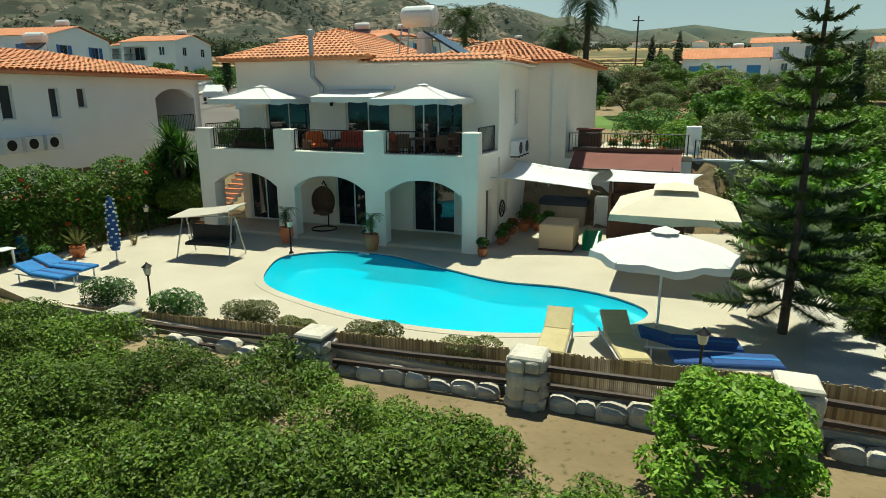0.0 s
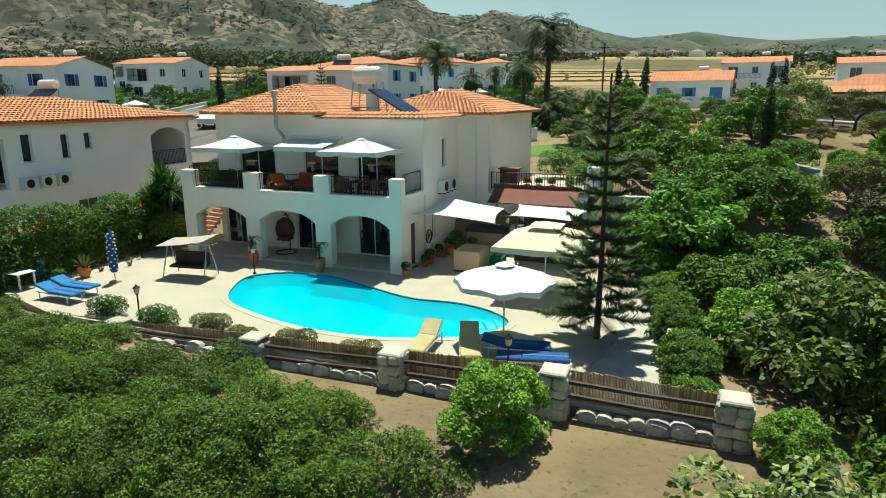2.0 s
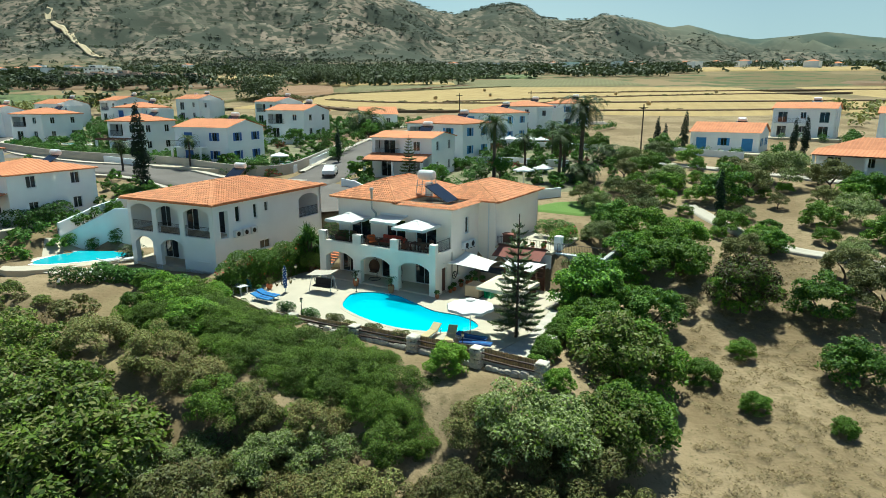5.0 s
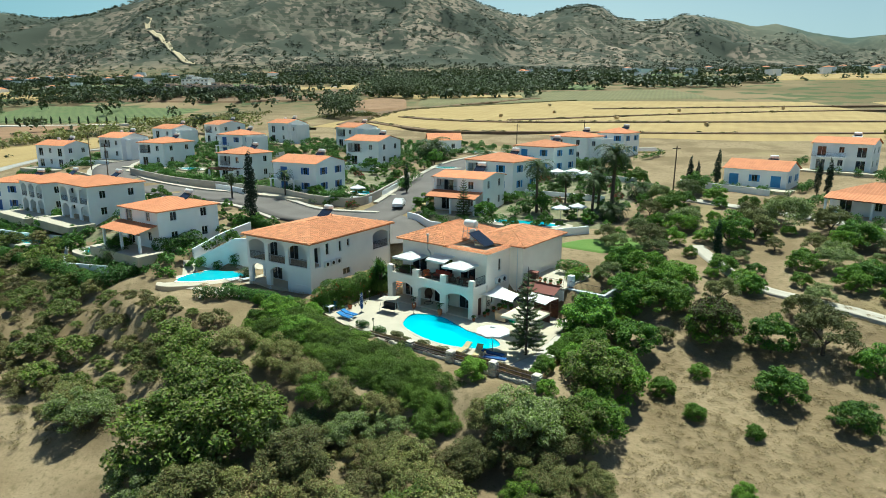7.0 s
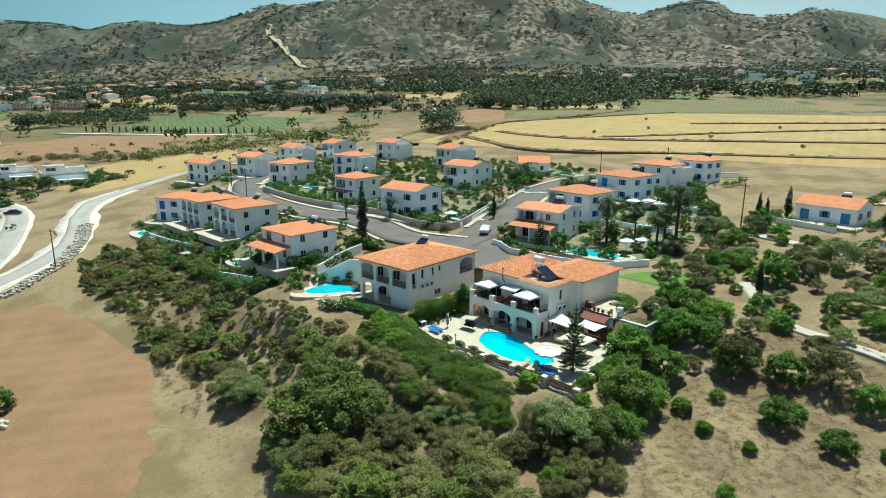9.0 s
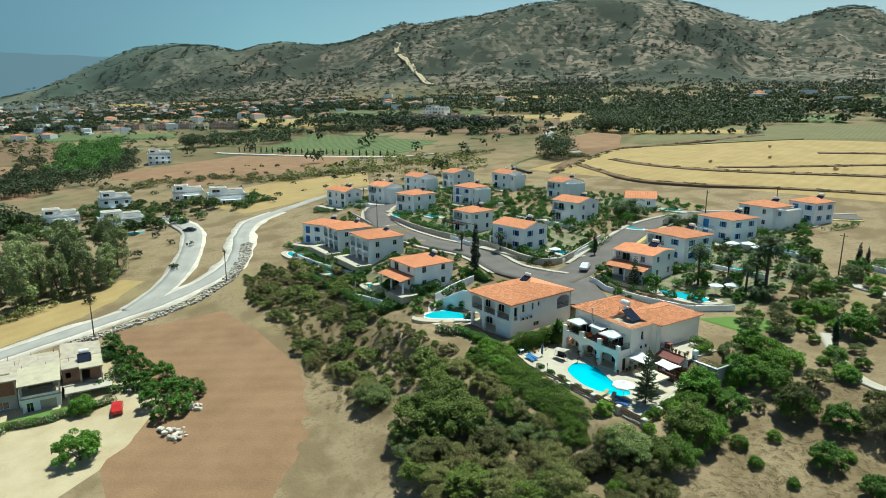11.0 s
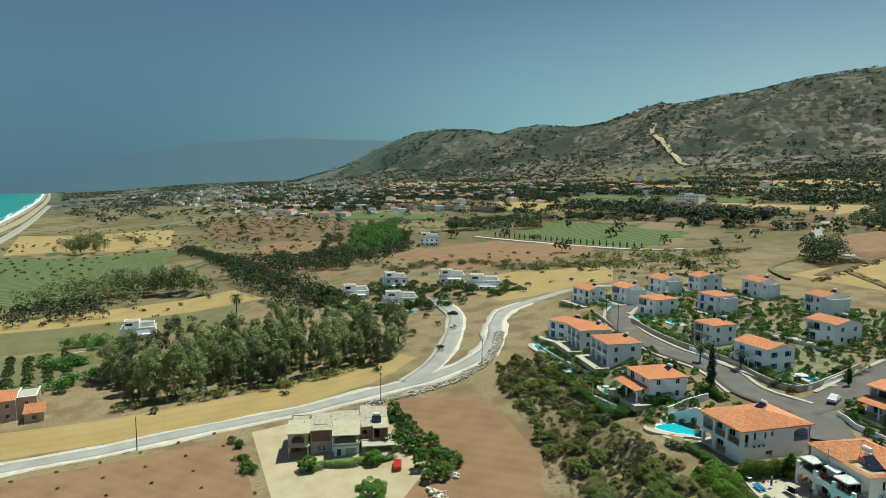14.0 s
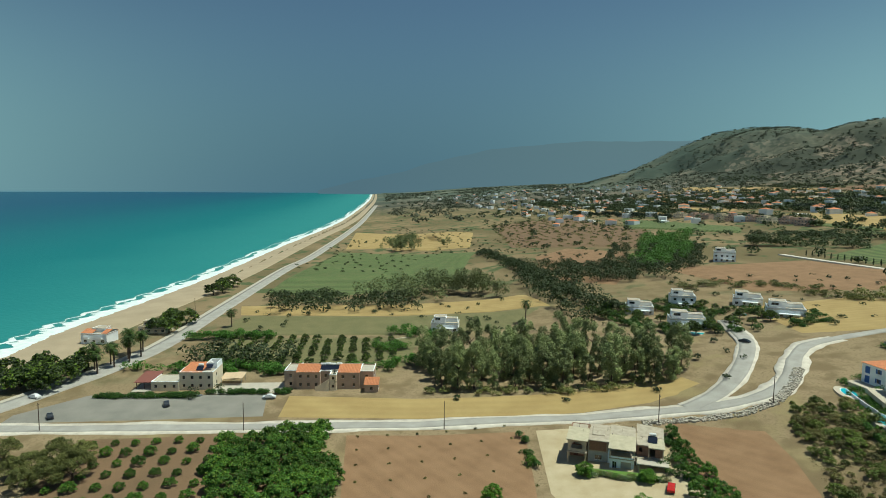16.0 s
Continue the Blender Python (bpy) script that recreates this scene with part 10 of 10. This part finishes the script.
for ob in list(bpy.data.objects):
    if ob.parent is None and ob.get("category") == "house" and ob.get("group") == "villas of the estate" and ob.name != N.name:
        px_h, py_h = ob.matrix_basis.translation.xy
        turn_h = ob.matrix_basis.to_euler().z
        c_h, s_h = math.cos(turn_h), math.sin(turn_h)
        ring_h = [(px_h + c_h * a - s_h * b, py_h + s_h * a + c_h * b) for a, b in ((-3.2, 9), (-3.2, -4.6), (6, -5.2), (13.5, -4.6), (13.5, 9))]
        hedge_spots += belt(ring_h, 1.0, 0.85, len(hedge_spots))
hedge_spots = [(x, y) for x, y in hedge_spots if all((x - a) ** 2 + (y - b) ** 2 > 30 for a, b in lanes)]
bush_stuff("garden_hedges", hedge_spots, 0.75, 1.5, LEAF_HEDGE, "green hedges round the gardens of the villas", 42, 0.2, "hedge")
lush = belt([(-178, -158), (-176, -120), (-172, -84)], 9, 3.2, 51) + belt([(-190, -178), (-186, -156)], 6, 3, 52) + belt([(-176, -84), (-188, -64), (-184, -40)], 9, 3.2, 53) + belt([(-206, -84), (-204, -60)], 10, 3.2, 54) + belt([(-186, -150), (-183, -118)], 3, 1.6, 55) + belt([(-240, -72), (-226, -66), (-218, -50)], 9, 3, 56)
lush += belt([(-233, -169), (-234, -149), (-231, -126)], 4, 1.6, 59)
bush_stuff("coast_greenery", lush, 2.4, 3.4, LEAF_HEDGE, "lush trees and bushes round the coast buildings", 110, 0.45)
under = belt([(-148, -66), (-136, -20), (-130, 14)], 5, 2.6, 57) + belt([(-184, -60), (-176, -20), (-160, 10)], 6, 3, 58)
bush_stuff("undergrowth", under, 1.7, 2.0, LEAF_OLIVE, "olive bushes at the foot of the grove", 70, 0.35, "bushes")
for i, (x, y) in enumerate([(-98, -171), (-100, -167), (-103, -163), (-92, -165), (-93, -160), (-96, -156), (-107, -158), (-108, -178)]):
    OLIVE_TREE.put(x, y, 1.7 + 0.35 * (i % 3), group="olive trees beside the orchard")
# tall grey trees of the plain, orchards and rows
for x, y in sprinkle([(-180, -66), (-150, -60), (-140, -20), (-130, 14), (-142, 24), (-165, 5), (-185, -30)], 5.8, 21):
    EUCALYPTUS.put(x, y, 0.85 + 0.4 * random.random(), group="eucalyptus grove", stretch=1.0 + 0.3 * random.random())
for x, y in sprinkle([(-112, -124), (-118, -98), (-82, -93), (-62, -95), (-60, -118)], 4.6, 22):
    GROVE_TREE.put(x, y, 1.25 + 0.35 * random.random(), group="carob grove", name="carob_tree", label="dense dark green carob tree")
for i in range(7):
    for j in range(7):
        GROVE_TREE.put(-116 + 6.4 * i + random.random(), -160 + 5.6 * j + random.random(), 0.5 + 0.3 * random.random() ** 2, group="young orchard trees", name="orchard_tree", label="small round orchard tree on brown earth")
for i in range(5):
    for j in range(6):
        FAR_BUSH.put(-114 + 9.0 * i, -88 + 8.5 * j, 0.5, group="saplings in rows", label="tiny sapling in the brown field")
for x, y in sprinkle([(-96, -4), (-60, -8), (-58, -16), (-80, -10)], 3.4, 23):
    GARDEN_TREE.put(x, y, 0.8 + 0.3 * random.random(), group="garden of the unfinished house")
for x, y, s in ((-60.5, -27.5, 1.6), (-80.5, -33.2, 1.1), (-74.5, -20.5, 1.1), (-89, -44, 0.8), (-74, -57, 1.2), (-95.9, -125, 1.0)):
    GREEN_TREE.put(x, y, s, group="garden of the unfinished house")
for i in range(8):
    for j in range(14):
        x, y = -232 + 6.4 * i + 0.9 * j + random.uniform(-0.5, 0.5), -148 + 5.6 * j
        if inside(x, y, [(-236, -150), (-225, -66), (-182, -72), (-182, -150)]) and random.random() < 0.9:
            FAR_TREE.put(x, y, 0.55 + 0.35 * random.random(), group="orchard trees", name="orchard_tree", label="round dark orchard tree in a row")
for x, y in sprinkle([(-240, 20), (-232, 80), (-190, 96), (-176, 50), (-200, 30)], 7.5, 25):
    FAR_TREE.put(x, y, 0.9 + 0.5 * random.random(), group="trees by the white houses")
for x, y in ((-176, -203), (-186, -206), (-168, -206), (-169, -209), (-168, -203), (-166, -196), (-174, -195), (-182, -206), (-182, -217), (-181, -194), (-190, -194), (-266, -178), (-248, -181), (-259, -184), (-268, -186), (-250, -186), (-360, -182), (-372, -184), (-352, -186), (-382, -180)):
    FAR_TREE.put(x, y, 2.4, group="trees along the beach road")
for x, y in ((-203, -183), (-208, -184), (-196, -187), (-189, -190), (-214, -181), (-199, -181), (-192, -184), (-206, -179), (-184, -187), (-235, -9), (-258, -154), (-212, -186)):
    PALM.put(x, y, 1.6, group="palms by the coast road")
bush_stuff("grove", sprinkle([(-640, -70), (-690, -50), (-700, -30), (-640, -45)], 8, 30) + sprinkle([(-330, -90), (-300, -45), (-350, -20), (-380, -50)], 8, 31), 5, 10, LEAF_GREY, "distant groves of tall grey trees", 90, 0.9)
bush_stuff("tree_row", sprinkle([(-420, 20), (-300, 10), (-220, 10), (-225, 30), (-300, 40), (-400, 70)], 9, 32) + sprinkle([(-330, 40), (-300, 100), (-350, 110), (-400, 60)], 9, 33) + sprinkle([(-320, -140), (-285, -140), (-285, -60), (-320, -60)], 9, 34) + sprinkle([(-205, -150), (-185, -150), (-185, -115), (-200, -115)], 7, 35), 6, 7, LEAF_DARK, "dark belts of trees between the fields", 90, 0.9)
for i in range(26):
    SMALL_CYPRESS.put(-336 + 5.2 * i, 214 + 0.5 * i, 1.0, group="cypress row")
orchard_rows = []
for ring_o in ORCHARDS:
    (x0, y0), (x1, y1), (x2, y2), (x3, y3) = ring_o
    step_o = max(9.0, abs(y0) * 0.018)
    nu, nv = int((x1 - x0) / step_o), max(2, int((y3 - y0) / (step_o * 1.1)))
    for i in range(nu):
        for j in range(nv):
            s, q = (i + 0.5) / nu, (j + 0.5) / nv
            orchard_rows.append(((x0 + (x1 - x0) * s) * (1 - q) + (x3 + (x2 - x3) * s) * q + random.uniform(-1, 1), (y0 + (y1 - y0) * s) * (1 - q) + (y3 + (y2 - y3) * s) * q))
random.shuffle(orchard_rows)
bush_stuff("far_orchards", orchard_rows[:3600], 6.0, 5.0, LEAF_DARK, "dark orchards in rows on the far plain", 26, 1.9)
scrub = sprinkle([(-900, 60), (-400, 60), (-330, 210), (-120, 150), (-120, 480), (200, 500), (700, 480), (700, 1150), (-1400, 1150), (-1700, 300)], 24, 40, 3000)
for k, line in enumerate(HEDGEROWS):
    scrub += belt(line, 9, 6.5, 100 + k)
bush_stuff("distant_trees", scrub[:4200], 4.2, 5.5, LEAF_DARK, "dark hedgerows and single trees of the far plain", 22, 1.7)
# wooded hillsides, thicker in the gullies
rs_h = random.Random(41)
hills = []
while len(hills) < 15000:
    x, y = rs_h.uniform(-2300, 1700), rs_h.uniform(900, 2300)
    wood = math.sin(x * 0.011 + 1.3 * math.sin(y * 0.007)) + math.sin(y * 0.013 + 1.1 * math.sin(x * 0.009)) + 0.6 * math.sin(x * 0.043 + y * 0.031)
    if wood > rs_h.uniform(-1.6, 1.2):
        hills.append((x, y))
bush_stuff("hill_woods", hills, 6, 5, LEAF_HILL, "open pine woods over the hillsides", 6, 2.8)
# belts, groves and hedges of the near plain
dark = belt([(-502, 18), (-401, 28), (-310, 27), (-256, 27), (-236, 44)], 13, 5, 1) + sprinkle([(-375, 62), (-320, 66), (-312, 84), (-385, 96)], 6, 2) + sprinkle([(-325, 78), (-360, 108), (-370, 150), (-440, 158), (-455, 120), (-360, 84)], 8, 3, 3000) + belt([(-335, -149), (-327, -103)], 9, 4, 4) + belt([(-329, -83), (-322, -55)], 9, 4, 5) + belt([(-343, 92), (-333, 126), (-440, 185), (-463, 153)], 18, 6, 6) + belt([(-458, 253), (-376, 301), (-330, 320)], 14, 6, 7) + belt([(-344, 332), (-289, 344), (-240, 350)], 20, 7, 8)
bush_stuff("tree_belt", dark, 4.2, 5.0, LEAF_DARK, "thick dark belts of carob trees between the fields", 110, 0.7)
tall_row = belt([(-345, -46), (-303, -1)], 14, 4, 9) + belt([(-601, -71), (-585, -39)], 20, 5, 10) + belt([(-596, -12), (-592, -4)], 6, 3, 11)
bush_stuff("tall_trees", tall_row, 3.2, 13, LEAF_GREY, "rows of tall grey-green trees on the plain", 160, 0.7)
gardens = belt([(-243, 30), (-207, 31), (-176, 40)], 8, 3, 12) + belt([(-238, 60), (-215, 74), (-206, 100)], 12, 3.5, 13) + belt([(-171, 85), (-170, 96), (-190, 108)], 8, 3, 14) + belt([(-246, 40), (-250, 80)], 8, 3.5, 15) + belt([(-178, 58), (-172, 76)], 5, 3, 16)
bush_stuff("garden_greenery", gardens, 2.0, 2.6, LEAF_HEDGE, "lush bushes round the flat-roofed houses", 110, 0.4)
dull = sprinkle([(-542, 51), (-835, 90), (-927, 230), (-574, 212), (-447, 148)], 11, 17, 2500) + belt([(-280, 89), (-269, 120), (-244, 143), (-213, 140)], 14, 4, 18) + belt([(-213, 140), (-191, 161), (-168, 180), (-153, 199), (-147, 236)], 12, 3.5, 19) + belt([(-108, 219), (-91, 227), (-80, 232)], 7, 3, 20)
bush_stuff("dull_scrub", dull, 2.8, 2.4, LEAF_OLIVE, "olive brown scrub on rough ground", 60, 0.5, "scrub")
coast_hedge = belt([(-156.5, -176), (-153.5, -143)], 1.2, 0.6, 21) + belt([(-156, -140), (-154, -112)], 1.2, 0.7, 22) + belt([(-106, -42), (-86, -44)], 3, 2.5, 23) + belt([(-93, -8), (-78, -12), (-63, -9)], 6, 2.2, 24)
bush_stuff("roadside_hedge", coast_hedge, 1.3, 1.6, LEAF_HEDGE, "clipped hedges beside the car park and the yard", 130, 0.25, "hedge")
edge_line = belt([(-79, 204), (-46, 176), (-22, 172), (1, 175), (60, 178)], 3, 2, 25) + belt([(-72, 227), (-48, 213), (-16, 208), (40, 214)], 3, 2, 26) + belt([(-23, 216), (-1, 226), (45, 249), (93, 267)], 3, 2, 27) + belt([(9, 277), (125, 299)], 3, 2.4, 28) + belt([(-80, 178), (-84, 231), (-83, 265), (-60, 299), (-25, 344)], 4, 2, 29)
bush_stuff("terrace_edge", edge_line, 1.3, 0.9, LEAF_DRY, "brown scrub along the banks of the wheat terraces", 60, 0.3, "scrub")
lane_hedge = belt([(-86, 81), (-70, 73), (-55, 69.5), (-45, 67), (-33, 62), (-26, 62)], 1.2, 0.9, 30) + belt([(-22, 73), (-22, 84)], 1.2, 0.9, 31)
bush_stuff("lane_hedge", lane_hedge, 0.9, 1.7, LEAF_HEDGE, "leafy hedge on top of the retaining wall", 120, 0.16, "hedge")
woods = sprinkle([(-154, 352), (-97, 339), (-34, 400), (-59, 560), (-187, 495)], 9, 44, 2500) + sprinkle([(-439, 800), (-255, 774), (-352, 1040), (-554, 1031)], 15, 45, 1500)
bush_stuff("citrus_grove", woods, 4.6, 5.0, LEAF_DARK, "dense dark citrus groves below the hills", 70, 1.0)
low = sprinkle([(80, 100), (330, 160), (330, 420), (90, 170)], 12, 42, 3000) + sprinkle([(-215, 150), (-120, 150), (-110, 190), (-200, 220)], 10, 43, 600)
bush_stuff("scrub_belt", low, 4, 4, LEAF_OLIVE, "olive scrub along the field edges", 60, 0.8)
fine = sprinkle([(-560, -150), (-150, -150), (-120, 0), (-125, 150), (-330, 205), (-600, 330), (-1000, 300), (-900, -60)], 9, 70, 4200)
fine = [(x, y) for x, y in fine if math.sin(x * 0.031 + y * 0.017) + math.sin(y * 0.043 - x * 0.011) > -0.1]
bush_stuff("field_bushes", fine, 1.7, 1.9, LEAF_DARK, "small scattered bushes on the fields", 34, 0.5, "bushes")
# woods and groves of the far coast plain and the hills behind it
far_w = []
while len(far_w) < 5200:
    x, y = rs_h.uniform(-4000, -1000), rs_h.uniform(-40, 1900)
    if math.sin(x * 0.012 + 1.7 * math.sin(y * 0.006)) + math.sin(y * 0.017 + x * 0.004) > rs_h.uniform(-1.4, 1.3) and y > np.interp(-x, SHORE_X, SHORE_Y) + 70:
        far_w.append((x, y))
bush_stuff("far_woods", far_w, 8, 6, LEAF_HILL, "dusky groves over the distant coast plain and hills", 6, 3.6)

# hedges, rows and groves that can be told apart below the hills
rows_d = belt([(-971, 403), (-723, 452)], 16, 5, 201) + belt([(-984, 262), (-699, 299)], 14, 5, 202) + belt([(-672, 449), (-510, 428)], 12, 5, 203) + belt([(-785, 590), (-550, 533)], 16, 5, 204) + belt([(-477, 878), (-232, 829)], 34, 7, 205) + belt([(-523, 1035), (-348, 1074)], 34, 8, 206) + belt([(-363, 658), (-224, 636)], 6, 6, 207) + belt([(-338, 362), (-205, 376)], 16, 5, 208)
bush_stuff("far_hedges", rows_d, 4.2, 6.0, LEAF_CYPRESS, "dark hedges and windbreaks across the far fields", 60, 1.0)
groves_d = sprinkle([(-457, 278), (-406, 325), (-337, 258), (-389, 226)], 7, 210, 900) + sprinkle([(-1779, 991), (-1532, 1033), (-1430, 970), (-1686, 945)], 13, 211, 900) + sprinkle([(-136, 493), (-29, 571), (-13, 422), (-86, 343)], 7, 212, 1600)
bush_stuff("far_groves", groves_d, 4.4, 4.6, LEAF_DARK, "dark green citrus groves on the far plain", 80, 0.9)
bright_d = sprinkle([(-357, 98), (-506, 178), (-502, 218), (-361, 144), (-334, 105)], 7, 213, 1500)
bush_stuff("bright_grove", bright_d, 5.0, 7.5, LEAF_HEDGE, "fresh green grove beside the white house", 150, 0.7)
pines_d = sprinkle([(-166, 443), (-139, 478), (-94, 351), (-124, 338)], 8, 214, 700) + sprinkle([(-111, 223), (-115, 252), (-106, 252), (-91, 216)], 4.5, 215, 300) + belt([(-412, 213), (-388, 231)], 10, 4, 216)
bush_stuff("dark_pines", pines_d, 5.5, 9.0, LEAF_DARK, "tall dark pines in clumps on the plain", 170, 0.7)

# ---- single roof tiles of the villa, nearest slope ----
for m in front_tiles[:300]:
    t_ob = new("roof_tile", ROOF_TILE)
    t_ob.parent, t_ob.matrix_basis = roof, m
